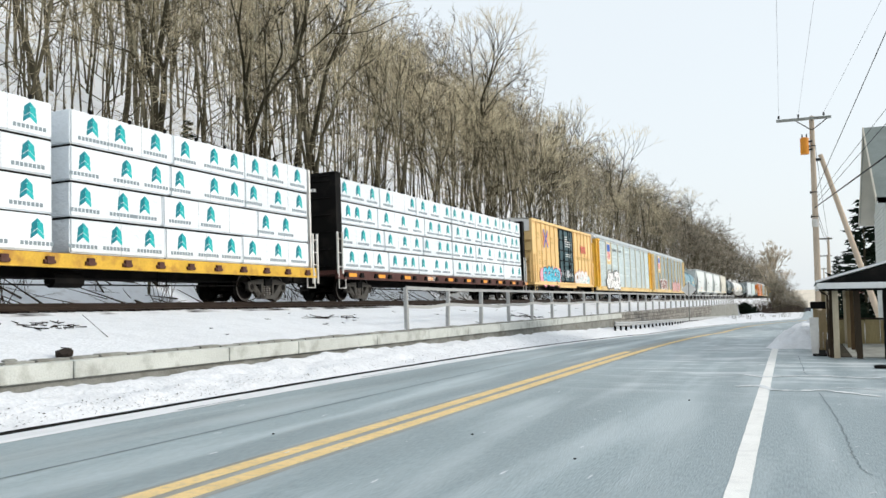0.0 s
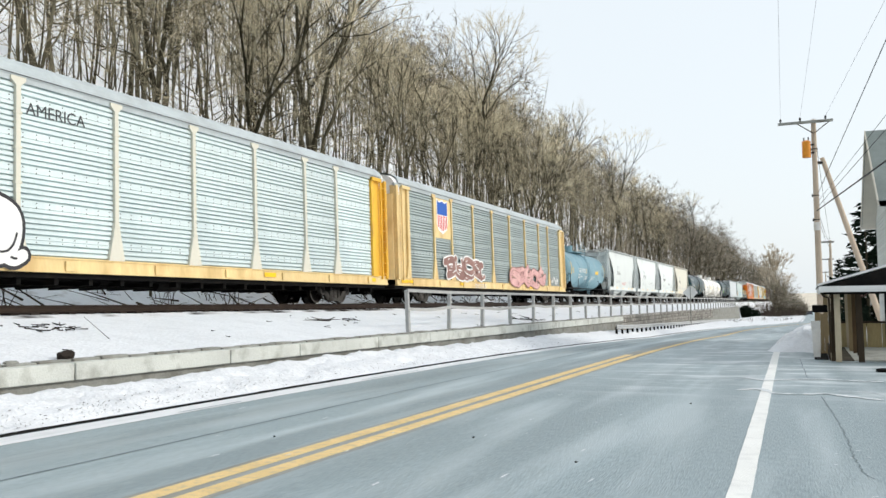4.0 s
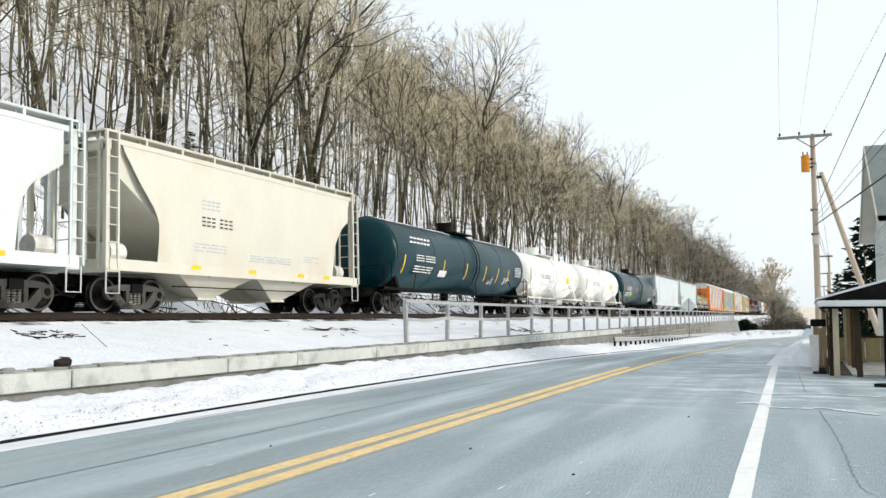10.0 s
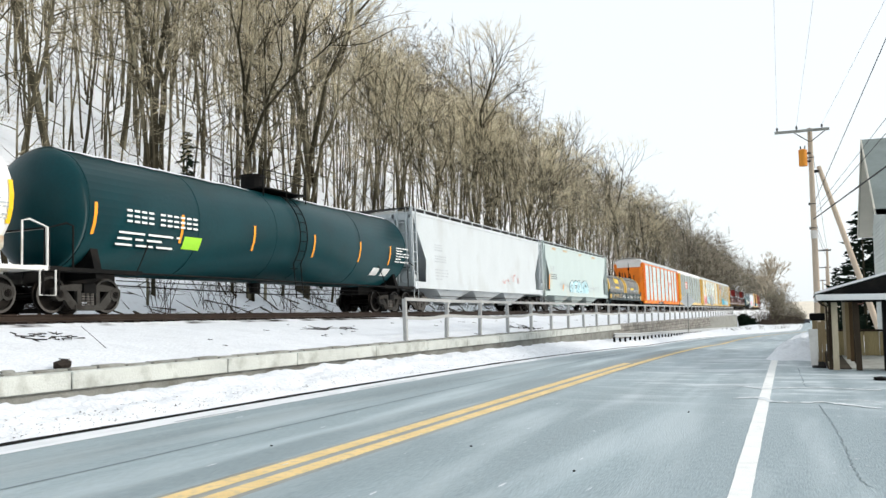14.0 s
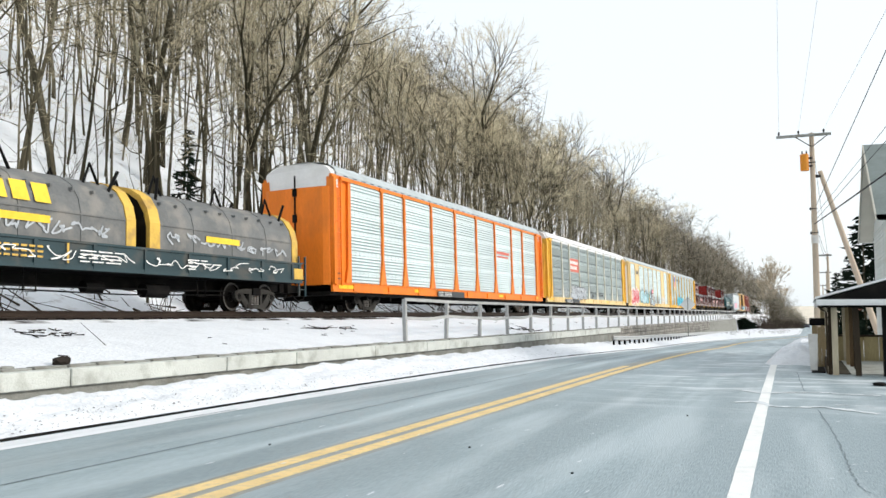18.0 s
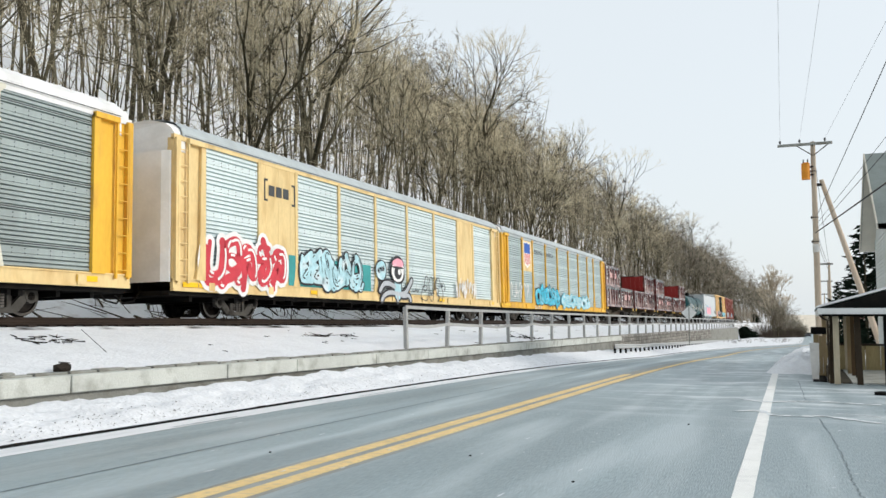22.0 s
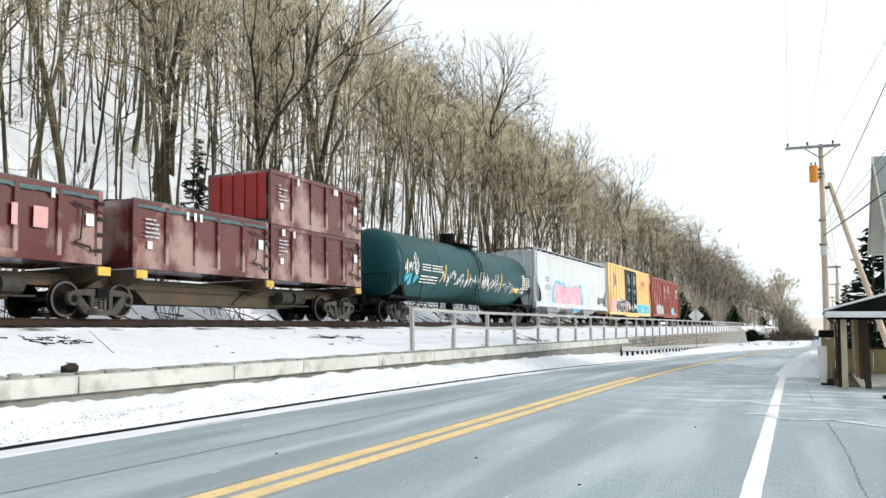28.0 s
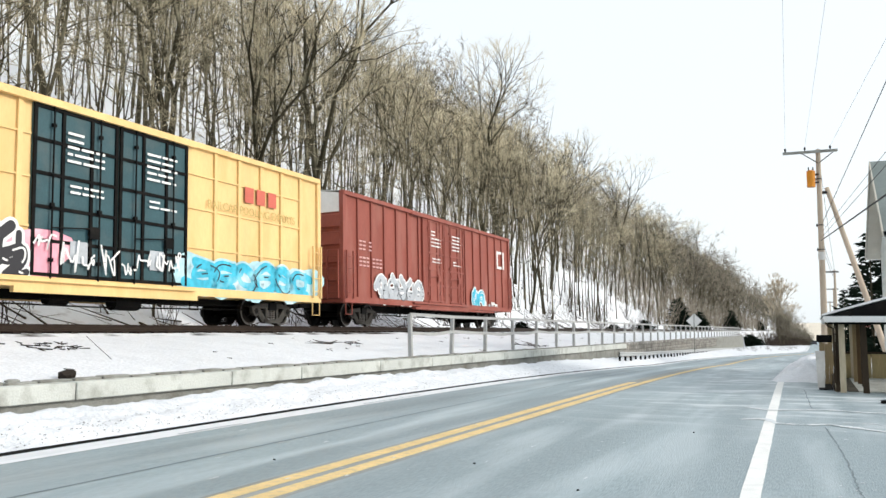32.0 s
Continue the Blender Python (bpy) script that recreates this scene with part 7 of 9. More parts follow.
Z1, Z2 = 1.32, 3.2
bins = {"list": [(-9.95, Z1, "bin_red", True, False), (-9.95, Z2, "bin_red", True, True), (-3.6, Z1, "bin_red", True, True), (3.5, Z1, "bin_red", False, False), (9.6, Z1, "bin_red", False, False), (9.6, Z2, "bin_red", True, False)],
        "arms": [(-12.7, 0.5), (-6.75, 0.5), (-0.8, 0.5), (0.8, 0.5), (6.55, 0.5), (12.5, 0.5)]}
at(spine_car("two-unit spine car carrying dark red open-top bins", (-11.9, -0.2, 11.6), bins, 13.2, 200), 132.6, 159.0)
bins = {"list": [(-9.5, Z1, "bin_red", True, True), (-9.5, Z2, "bin_red", True, False), (-3.1, Z1, "bin_red", True, True), (4.0, Z1, "bin_red", True, False), (10.2, Z1, "bin_red", False, False), (10.2, Z2, "bin_red", False, False)],
        "arms": [(-12.4, 0.5), (-6.3, 0.5), (0.0, 0.5), (1.3, 0.5), (7.1, 0.5), (13.0, 0.5)]}
at(spine_car("two-unit spine car with stacked red steel bins", (-11.6, 0.2, 12.0), bins, 13.4, 220), 159.3, 186.1)

car, sf = tank(20.2, 1.56, 2.55, "tank_teal", "dark green tank car covered with white spray tags", dome=-0.1)
at(car, 187.7, 207.9)
char_bars(car, 0, -6.6, 2.3, 0.32, (4, 5), M["print_white"], sf)
line_bars(car, 0, -6.7, -4.8, 1.75, 2.15, 3, M["print_white"], 26, sf)
tags(car, 0.01, -8.3, -6.9, 1.9, 3.3, 5, "spray_white", 141, 0.05, sf)
tags(car, 0.014, -8.2, -6.9, 1.6, 2.4, 3, "spray_blue", 142, 0.14, sf)
tags(car, 0.01, -4.4, 2.0, 1.6, 2.7, 11, "spray_white", 143, 0.06, sf)
tags(car, 0.01, 0.6, 3.5, 1.6, 3.2, 6, "spray_white", 144, 0.05, sf)
tags(car, 0.01, 3.6, 8.4, 1.6, 2.4, 9, "spray_white", 145, 0.05, sf)
reflect(car, (-8.2, -4.0, -1.2, 3.9, 8.0), 1.9, 2.7, "reflector", sf)
reflect(car, (6.2,), 1.75, 2.0, "reflector", sf, 0.9)
line_bars(car, 0, 7.6, 9.0, 2.0, 2.9, 7, M["print_white"], 27, sf)

CUT_C = ((4.7, 0.36), (2.95, 0.36), (2.7, 0.75), (2.35, 1.2), (1.95, 1.5), (1.6, 1.5), (1.35, 1.35), (1.2, 0.6))
car, sf = hopper(20.6, "hop_grey", "white covered hopper car with pink and blue spray paint", 4.7, CUT_C, 3, False)
at(car, 208.0, 228.6)
char_bars(car, 0, -7.8, 2.75, 0.32, (4,), M["print_dark"], sf)
char_bars(car, 0, -7.8, 2.2, 0.32, (5,), M["print_dark"], sf)
line_bars(car, 0, -7.9, -6.4, 1.6, 1.95, 3, M["print_grey"], 28, sf)
piece(car, 0.02, -5.6, 1.2, 1.1, 2.6, 6, "spray_pink", "spray_pink", 151, cloud="spray_blue", surf=sf, line=0.08, inner="spray_rose")
tags(car, 0.02, 6.6, 9.4, 1.3, 2.4, 4, "spray_black", 152, 0.12, sf)

car, c = at(boxcar(19.6, 0.8, 5.3, "box_yellow", "door_dark", -2.55, 2.75, 2, "yellow box car with double dark doors and spray paint", 17, (2.2, 3.35, 4.35)), 229.1, 248.7)
cross_mark(car, -7.0, 3.95)
words(car, "next\nload", 1.52, -9.2, 4.1, 0.24, M["print_faint"])
words(car, "any\nroad", 1.52, -5.8, 4.0, 0.24, M["print_faint"])
words(car, "RAILCAR POOLING EXPERTS", 1.52, 3.6, 3.45, 0.26, M["print_faint"])
for k in range(3):
    part("emblem", flat(1.522, 5.4 + k * 0.62, 5.85 + k * 0.62, 3.85, 4.35), M["sign_red"], car)
char_bars(car, 1.52, -9.2, 2.85, 0.34, (2, 2), M["print_faint"])
char_bars(car, 1.52, -9.2, 2.3, 0.34, (2, 2, 2), M["print_faint"])
bm = bmesh.new()
blob(bm, 1.523, -8.2, 1.5, 1.1, 0.65, random.Random(1), square=5)
blob(bm, 1.523, -2.6, 1.5, 1.2, 0.6, random.Random(2), square=4)
part("spray_cloud", bm, M["spray_pink"], car)
piece(car, 1.53, -6.6, -2.7, 0.9, 2.2, 5, "spray_black", "spray_white", 161, line=0.08, inner="spray_white")
tags(car, 1.6, -2.4, 2.6, 1.0, 2.2, 8, "spray_white", 162, 0.07)
piece(car, 1.53, 2.9, 9.0, 0.9, 1.9, 6, "spray_blue", "spray_pale", 163, cloud="spray_pale", line=0.07, inner="spray_black")

car, c = at(boxcar(19.2, 0.88, 5.2, "box_red", "box_red", -2.5, 2.5, 2, "red-brown box car with vertical ribs and pale spray paint", 17, None, door_bar="box_red"), 250.4, 269.6)
char_bars(car, 1.53, -8.4, 3.0, 0.4, (2, 1), M["spray_rose"])
char_bars(car, 1.53, -8.4, 2.35, 0.4, (3, 3), M["spray_rose"])
bm = bmesh.new()
box(bm, 1.535, 1.54, 7.4, 7.6, 3.3, 4.3)
box(bm, 1.535, 1.54, 7.4, 8.2, 4.15, 4.3)
box(bm, 1.535, 1.54, 7.4, 8.2, 3.3, 3.45)
box(bm, 1.535, 1.54, 8.4, 8.6, 3.3, 4.3)
part("emblem", bm, M["print_white"], car)
piece(car, 1.54, -6.9, -2.6, 0.95, 2.0, 5, "print_grey", "spray_white", 171, line=0.06, inner="spray_black")
piece(car, 1.54, 3.4, 5.2, 0.95, 1.9, 2, "spray_blue", "spray_white", 172, line=0.08)
tags(car, 1.54, 5.2, 7.4, 0.95, 1.5, 4, "spray_white", 173, 0.15)
bm = bmesh.new()
box(bm, 1.5, 1.68, -3.6, 6.4, 0.76, 0.84)
part("low_door_track", bm, M["box_red"], car)


def motions():
    for ob, y in TRAIN:
        walk(ob, [(t, pose(TRACK_X, y - SPEED * (t - REF_T), RAIL_Z, 0, -LEAN, 0)) for t in range(33)])
    step = 1 / FPS
    turn = math.degrees(SPEED * step / WHEEL_R)
    spins = [(i * step, (turn * i) % 360) for i in range(32 * FPS + 1)]
    for ob, (x, y, z) in SPINNERS:
        walk(ob, [(t, pose(x, y, z, a)) for t, a in spins])


# ---- woods on the hillside ----
class Twigs:
    """Collects tapered prisms as plain lists."""

    def __init__(self):
        self.v, self.f = [], []

    def seg(self, p, q, r0, r1, n):
        d = (q - p)
        if d.length < 1e-5:
            return
        d.normalize()
        u = d.orthogonal().normalized()
        w = d.cross(u)
        b = len(self.v)
        for i in range(n):
            a = 2 * math.pi * i / n
            self.v.append(p + r0 * (math.cos(a) * u + math.sin(a) * w))
        if r1 <= 0:
            self.v.append(q)
            for i in range(n):
                self.f.append((b + i, b + (i + 1) % n, b + n))
            return
        for i in range(n):
            a = 2 * math.pi * i / n
            self.v.append(q + r1 * (math.cos(a) * u + math.sin(a) * w))
        for i in range(n):
            self.f.append((b + i, b + (i + 1) % n, b + n + (i + 1) % n, b + n + i))

    def mesh(self, name, m):
        me = bpy.data.meshes.new(name)
        me.from_pydata([tuple(p) for p in self.v], [], self.f)
        me.materials.append(m)
        return me


def away(rnd, d, angle):
    """A direction that leaves d by that angle, to a random side."""
    u = d.orthogonal().normalized()
    u.rotate(Matrix.Rotation(rnd.uniform(0, 6.283), 3, d))
    return (d * math.cos(angle) + u * math.sin(angle)).normalized()


def grow(seed, H, limbs, subs, twigs, low=0.38, fork=False, fine=0.009, vase=False, coarse=False):
    """A bare forest tree: trunk with limbs, and the fine branches and twigs by themselves."""
    rnd = random.Random(seed)
    trunk, crown = Twigs(), Twigs()
    r0 = H * rnd.uniform(0.0042, 0.0085)
    stems = [(Vector((0, 0, -0.6)), Vector((rnd.uniform(-0.07, 0.07), rnd.uniform(-0.07, 0.07), 1)).normalized(), H * (0.72 if vase else 1), r0)]
    if fork:
        stems.append((Vector((0.1, 0.1, -0.4)), Vector((rnd.uniform(-0.2, 0.2), rnd.uniform(-0.25, 0.25), 1)).normalized(), H * 0.86, r0 * 0.75))
    for base, d, h, r in stems:
        pts, p = [base], base.copy()
        for i in range(9):
            d = (d + Vector((rnd.uniform(-0.07, 0.07), rnd.uniform(-0.07, 0.07), 0.06))).normalized()
            p = p + d * (h + 0.6) / 9
            pts.append(p.copy())
        for i in range(9):
            trunk.seg(pts[i], pts[i + 1], r * (1 - i / 9.4) ** 0.8 + (0.25 * r if i == 0 else 0), r * (1 - (i + 1) / 9.4) ** 0.8, 3 if coarse else 6 if i < 5 else 4)
        for k in range(limbs):
            t = low + (0.97 - low) * (k + rnd.random()) / limbs
            i = min(8, int(t * 9))
            q = pts[i].lerp(pts[i + 1], t * 9 - i)
            rl = r * (1 - t) ** 0.8 * rnd.uniform(0.35, 0.6) + 0.012
            ld = away(rnd, (pts[i + 1] - pts[i]).normalized(), rnd.uniform(0.2, 0.75) if vase else rnd.uniform(0.65, 1.35))
            ln = H * (rnd.uniform(0.30, 0.46) * (1.25 - 0.7 * t) if vase else rnd.uniform(0.16, 0.34) * (1.22 - 0.75 * t))
            lp = [q]
            for j in range(4):
                ld = (ld + Vector((rnd.uniform(-0.3, 0.3), rnd.uniform(-0.3, 0.3), rnd.uniform(-0.12, 0.14) if vase else rnd.uniform(-0.12, 0.3)))).normalized()
                lp.append(lp[-1] + ld * ln / 4)
            for j in range(4):
                trunk.seg(lp[j], lp[j + 1], rl * (1 - j / 4.3), rl * (1 - (j + 1) / 4.3), 4 if j < 2 and not coarse else 3)
            for s in range(subs):
                u = rnd.uniform(0.2, 1.0)
                j = min(3, int(u * 4))
                o = lp[j].lerp(lp[j + 1], u * 4 - j)
                sd = away(rnd, (lp[j + 1] - lp[j]).normalized(), rnd.uniform(0.45, 1.05))
                sl = ln * rnd.uniform(0.25, 0.5)
                m1 = o + sd * sl * 0.5
                sd2 = (sd + Vector((rnd.uniform(-0.35, 0.35), rnd.uniform(-0.35, 0.35), rnd.uniform(-0.2, 0.3)))).normalized()
                e1 = m1 + sd2 * sl * 0.5
                rs = max(fine * 1.2, rl * 0.3)
                trunk.seg(o, m1, rs, rs * 0.7, 3)
                crown.seg(m1, e1, rs * 0.7, 0, 3)
                for w in range(twigs):
                    a = rnd.random() ** 0.8
                    tp = o.lerp(m1, a * 2) if a < 0.5 else m1.lerp(e1, a * 2 - 1)
                    td = away(rnd, sd2, rnd.uniform(0.35, 1.25))
                    crown.seg(tp, tp + (td + Vector((0, 0, rnd.uniform(-0.5, 0.1)))) * rnd.uniform(0.5, 1.6), fine * 0.8, 0, 3)
    return trunk, crown


def fan(seed, H, fine=0.009, thin=0.011, wide=1.0, levels=5, tips=6):
    """An open-grown tree: a short trunk that forks again and again into a rounded crown."""
    rnd = random.Random(seed)
    trunk, crown = Twigs(), Twigs()
    r0 = H * 0.0092
    a, b = Vector((0, 0, -0.6)), Vector((rnd.uniform(-0.3, 0.3), rnd.uniform(-0.3, 0.3), H * 0.14))
    c = b + Vector((rnd.uniform(-0.5, 0.5), rnd.uniform(-0.5, 0.5), H * 0.14))
    trunk.seg(a, b, r0 * 1.25, r0, 7)
    trunk.seg(b, c, r0, r0 * 0.88, 7)

    def fork(p, d, l, r, level):
        m = p + (d + Vector((rnd.uniform(-0.14, 0.14), rnd.uniform(-0.14, 0.14), 0))) * l * 0.5
        q = m + (d + Vector((rnd.uniform(-0.14, 0.14), rnd.uniform(-0.14, 0.14), 0.08))).normalized() * l * 0.5
        side = 5 if level > 3 else 3
        t = trunk if level > 0 else crown
        t.seg(p, m, max(thin, r), max(thin, r * 0.88), side)
        t.seg(m, q, max(thin, r * 0.88), max(thin * 0.8, r * 0.74), side)
        if level == 0:
            for _ in range(tips):
                o = p.lerp(q, rnd.uniform(0.2, 1.0))
                crown.seg(o, o + away(rnd, d, rnd.uniform(0.2, 0.9)) * rnd.uniform(0.5, 1.3), fine, 0, 3)
            return
        for k in range(3 if level in (6, 3) else 2):
            nd = (away(rnd, d, rnd.uniform(0.22, 0.62) * wide) + Vector((0, 0, 0.06))).normalized()
            fork(q, nd, l * rnd.uniform(0.66, 0.9), r * rnd.uniform(0.6, 0.74), level - 1)
        if level > 1 and rnd.random() < 0.6:
            nd = away(rnd, d, rnd.uniform(0.6, 1.1))
            fork(m, nd, l * rnd.uniform(0.5, 0.7), r * 0.4, max(0, level - 3))

    for k in range(2):
        fork(c, away(rnd, Vector((0, 0, 1)), rnd.uniform(0.1, 0.35) * wide), H * (0.19 if levels > 5 else 0.215 if levels > 4 else 0.25), r0 * 0.72, levels)
    return trunk, crown


def spruce(seed, H, spread, tiers, ragged=0.3):
    """A fir: uneven drooping boughs clad in needles round a stem."""
    rnd = random.Random(seed)
    stem, crown = Twigs(), Twigs()
    stem.seg(Vector((0, 0, -0.3)), Vector((0, 0, H)), H * 0.014, 0.01, 6)
    for k in range(tiers):
        for i in range(5):
            t = min(0.98, 0.04 + 0.94 * (k + rnd.uniform(-0.5, 0.9)) / tiers)
            a = rnd.uniform(0, 6.283)
            ln = spread * (1.05 - t) ** 0.8 * rnd.uniform(1 - ragged * 1.6, 1 + ragged * 0.6)
            d = Vector((math.cos(a), math.sin(a), rnd.uniform(-0.35, 0.4)))
            o = Vector((0, 0, max(0.05, H * t)))
            e = o + d * ln
            stem.seg(o, e, 0.014, 0.004, 3)
            m = max(5, int(ln * 16))
            for j in range(m):
                u = (j + 0.5) / m
                q = o.lerp(e, 0.1 + 0.9 * u)
                for s in (-1, 1):
                    td = (d.normalized() * 0.8 + s * Vector((-math.sin(a), math.cos(a), 0)) * rnd.uniform(0.3, 1.0) + Vector((0, 0, rnd.uniform(-0.7, 0.35)))).normalized()
                    crown.seg(q, q + td * rnd.uniform(0.16, 0.36) * max(0.7, spread / 1.5), 0.05, 0, 3)
    return stem, crown


BARK = mat("bark", (0.054, 0.048, 0.033), 0.9, spec=0.0, var=0.45, scale=1.2, fine=16, bump=0.8, dirt=(0.36, 0.33, 0.235), dirt_amt=0.75, dirt_scale=1.1, per=0.6, stretch=(1, 1, 0.25), dirt_lo=0.54)
DEAD = mat("dead_wood", (0.06, 0.048, 0.04), 0.9, spec=0.0, var=0.3, scale=2, fine=20)
BARK_PALE = mat("bark_pale", (0.33, 0.29, 0.22), 0.9, spec=0.0, var=0.3, scale=1.2, fine=16, bump=0.5)
TWIG_PALE = mat("twig_pale", (0.50, 0.43, 0.33), 0.9, spec=0.0, var=0.2, scale=0.3, fine=3, bump=0)
# Far twigs: greyer stand, also darkened for self-shade the thick far twigs lack.
TWIG_GREY_SHADE = mat("twig_grey_shade", (0.29, 0.255, 0.205), 0.9, spec=0.0, var=0.25, scale=0.1, fine=1.5, bump=0)
TWIG = mat("twig", (0.53, 0.465, 0.325), 0.9, spec=0.0, var=0.25, scale=0.15, fine=2, bump=0, per=0.3)
NEEDLE = mat("needle", (0.012, 0.019, 0.013), 0.8, spec=0.0, var=0.3, scale=2, fine=12, bump=0, per=0.2)
HILL = 0.75


def hill_z(x, y):
    d = -x
    if d <= 20.2:
        z = land_low(d)
        k = max(0.0, min(1.0, (y - 139) / 5)) * max(0.0, min(1.0, (15.0 - d) / 4.8))
        return z + (road_z(y) + 0.25 - z) * k ** 0.7
    rise = (d - 20.2)
    soft = rise * rise / (rise + 3.0)
    return 1.12 + HILL * soft + 0.9 * noise.noise((x * 0.07, y * 0.07, 0)) * min(1, rise / 6) + 0.25 * noise.noise((x * 0.4, y * 0.4, 3)) * min(1, rise / 3)


def land_low(d):
    """The snowy shelf between the wall and the foot of the hill."""
    if d < 14.6:
        return 0.62 + 0.62 * ((d - 10.0) / 4.6) ** 0.8
    if d < 15.6:
        return 1.24
    return 1.16


hill = part("ground", sheet([-420, -300, -220, -170, -140] + [-120 + 3 * i for i in range(30)] + [-30.5 + 0.9 * i for i in range(12)] + [-20.2, -18, -16.6, -15.6, -15.1, -14.6, -13.5, -12.5, -11.3, -10.05], [-200, -120] + [-60 + 2.5 * i for i in range(90)] + [168 + 12 * i for i in range(60)] + [1100, 1600], hill_z), M["slope"], None)
hill.data.materials.append(M["snow"])
for f in hill.data.polygons:
    f.material_index = 1 if f.center.x > -21.5 else 0
tagged(hill, "snowy hillside with leaf litter showing through", "ground", kind="structure")

SHAPES = []
for k in range(9):
    if k % 3 == 2:
        tr, cr = fan(310 + k, 24.0, levels=6 if k == 2 else 5, tips=5 if k == 2 else 8)
    else:
        tr, cr = grow(300 + k, 24.0, 18, 6, 8, (0.36, 0.44)[k % 3], fork=(k % 4 == 1))
    SHAPES.append((tr.mesh("trunk", BARK), cr.mesh("crown", TWIG)))
for k in range(3):
    tr, cr = grow(340 + k, 15.0, 12, 4, 7, 0.42)
    SHAPES.append((tr.mesh("trunk", BARK), cr.mesh("crown", TWIG)))

TREE_LABELS = ("tall bare deciduous tree on the snowy hillside", "slender leafless tree with fine brown twigs", "bare forked tree rising from the snow")


def tree(x, y, k, s, a, lean=0.0):
    t = tagged(new("tree"), TREE_LABELS[k % 3], "tree", "bare trees of the hillside woods")
    t.matrix_basis = Matrix.Translation((x, y, hill_z(x, y))) @ Matrix.Rotation(a, 4, "Z") @ Matrix.Rotation(lean, 4, "X") @ Matrix.Scale(s, 4)
    part("trunk", SHAPES[k][0], None, t)
    part("crown", SHAPES[k][1], None, t)


rnd = random.Random(11)
spots = []


def free(x, y, gap):
    return all((x - p) ** 2 + (y - q) ** 2 > gap * gap for p, q in spots)


def scatter(n, d0, d1, y0, y1, gap, tries=40):
    got = []
    for _ in range(n):
        for _ in range(tries):
            d = rnd.uniform(d0, d1)
            y = rnd.uniform(max(y0, 0.62 * d), y1)
            if free(-d, y, gap) and not (d < 31 and abs(y - 1.174 * d) < 1.1):
                spots.append((-d, y))
                got.append((-d, y))
                break
    return got


for x, y in scatter(95, 22.8, 38, 12, 95, 1.7) + scatter(62, 38, 58, 22, 115, 2.4) + scatter(90, 23, 48, 95, 190, 2.0):
    small = rnd.random() < 0.34
    k = 9 + rnd.randrange(3) if small else (rnd.choice((5, 8)) if rnd.random() < 0.18 else rnd.choice((0, 1, 3, 4, 5, 6, 7, 8)))
    tree(x, y, k, rnd.uniform(0.8, 1.1) * (0.92 if -x < 26 else 1.0) * (1.0 if y < 34 else 0.68 if y < 92 else 0.8) * (0.85 if -x > 38 else 1.0), rnd.uniform(0, 6.283), rnd.uniform(-0.13, 0.13))
for i, (x, y, s) in enumerate(((-27.0, 71.0, 1.04), (-28.5, 141.0, 1.0), (-23.8, 36.5, 0.95), (-28.0, 221.0, 1.0))):
    tree(x, y, (2, 5, 8, 5)[i], s, i * 1.1, 0.02)


def joined(name, m, shapes, places, wide=1.0):
    """Many far things as one sheet of plain triangles and quads."""
    vs, fs, n = [], [], 0
    arrays = [(np.array([tuple(p) for p in s.v]), s.f) for s in shapes]
    for x, y, z, sc, a, k in places:
        v, f = arrays[k % len(arrays)]
        c, s = math.cos(a), math.sin(a)
        w = np.empty_like(v)
        w[:, 0], w[:, 1], w[:, 2] = x + wide * sc * (c * v[:, 0] - s * v[:, 1]), y + wide * sc * (s * v[:, 0] + c * v[:, 1]), z + sc * v[:, 2]
        vs.append(w)
        fs += [tuple(i + n for i in q) for q in f]
        n += len(v)
    me = bpy.data.meshes.new(name)
    me.from_pydata(np.concatenate(vs).tolist(), [], fs)
    me.materials.append(m)
    return new(name, me)


far = [grow(400 + k, 22.0, 9, 4, 4, 0.22, fine=0.036, vase=(k % 2 == 0), coarse=True) for k in range(5)]
spread = []
for x, y in scatter(70, 20.6, 27, 380, 850, 2.0) + scatter(200, 22.5, 44, 185, 400, 1.4) + scatter(120, 30, 62, 105, 230, 1.6) + scatter(230, 23, 70, 190, 620, 1.8) + scatter(90, 23, 70, 620, 1300, 3) + scatter(110, 60, 95, 45, 200, 2.6) + scatter(70, 45, 75, 110, 200, 2.4):
    spread.append((x, y, hill_z(x, y), rnd.uniform(0.72, 1.0), rnd.uniform(0, 6.283), rnd.randrange(5)))
tagged(joined("far_wood_trunks", BARK, [t for t, c in far], spread, 1.3), "trunks of the distant bare woods on the hill", "woods", kind="stuff")
tagged(joined("far_wood_twigs", TWIG_GREY_SHADE, [c for t, c in far], spread, 1.3), "brown twigs of the distant bare woods", "woods", kind="stuff")

# slim young trees that fill the wood's edge
slim = [grow(450 + k, 13.0, 9, 2, 5, 0.3, fine=0.012) for k in range(4)]
spread = []
for x, y in scatter(90, 22.2, 46, 14, 48, 0.8) + scatter(90, 22.2, 40, 48, 110, 0.9) + scatter(60, 38, 60, 26, 120, 1.2):
    spread.append((x, y, hill_z(x, y), rnd.uniform(0.7, 1.25), rnd.uniform(0, 6.283), rnd.randrange(4)))
tagged(joined("young_wood_trunks", BARK, [t for t, c in slim], spread), "slim bare young trunks crowding the snowy slope", "woods", kind="stuff")
tagged(joined("young_wood_twigs", TWIG, [c for t, c in slim], spread), "fine tan twigs of the young trees", "woods", kind="stuff")

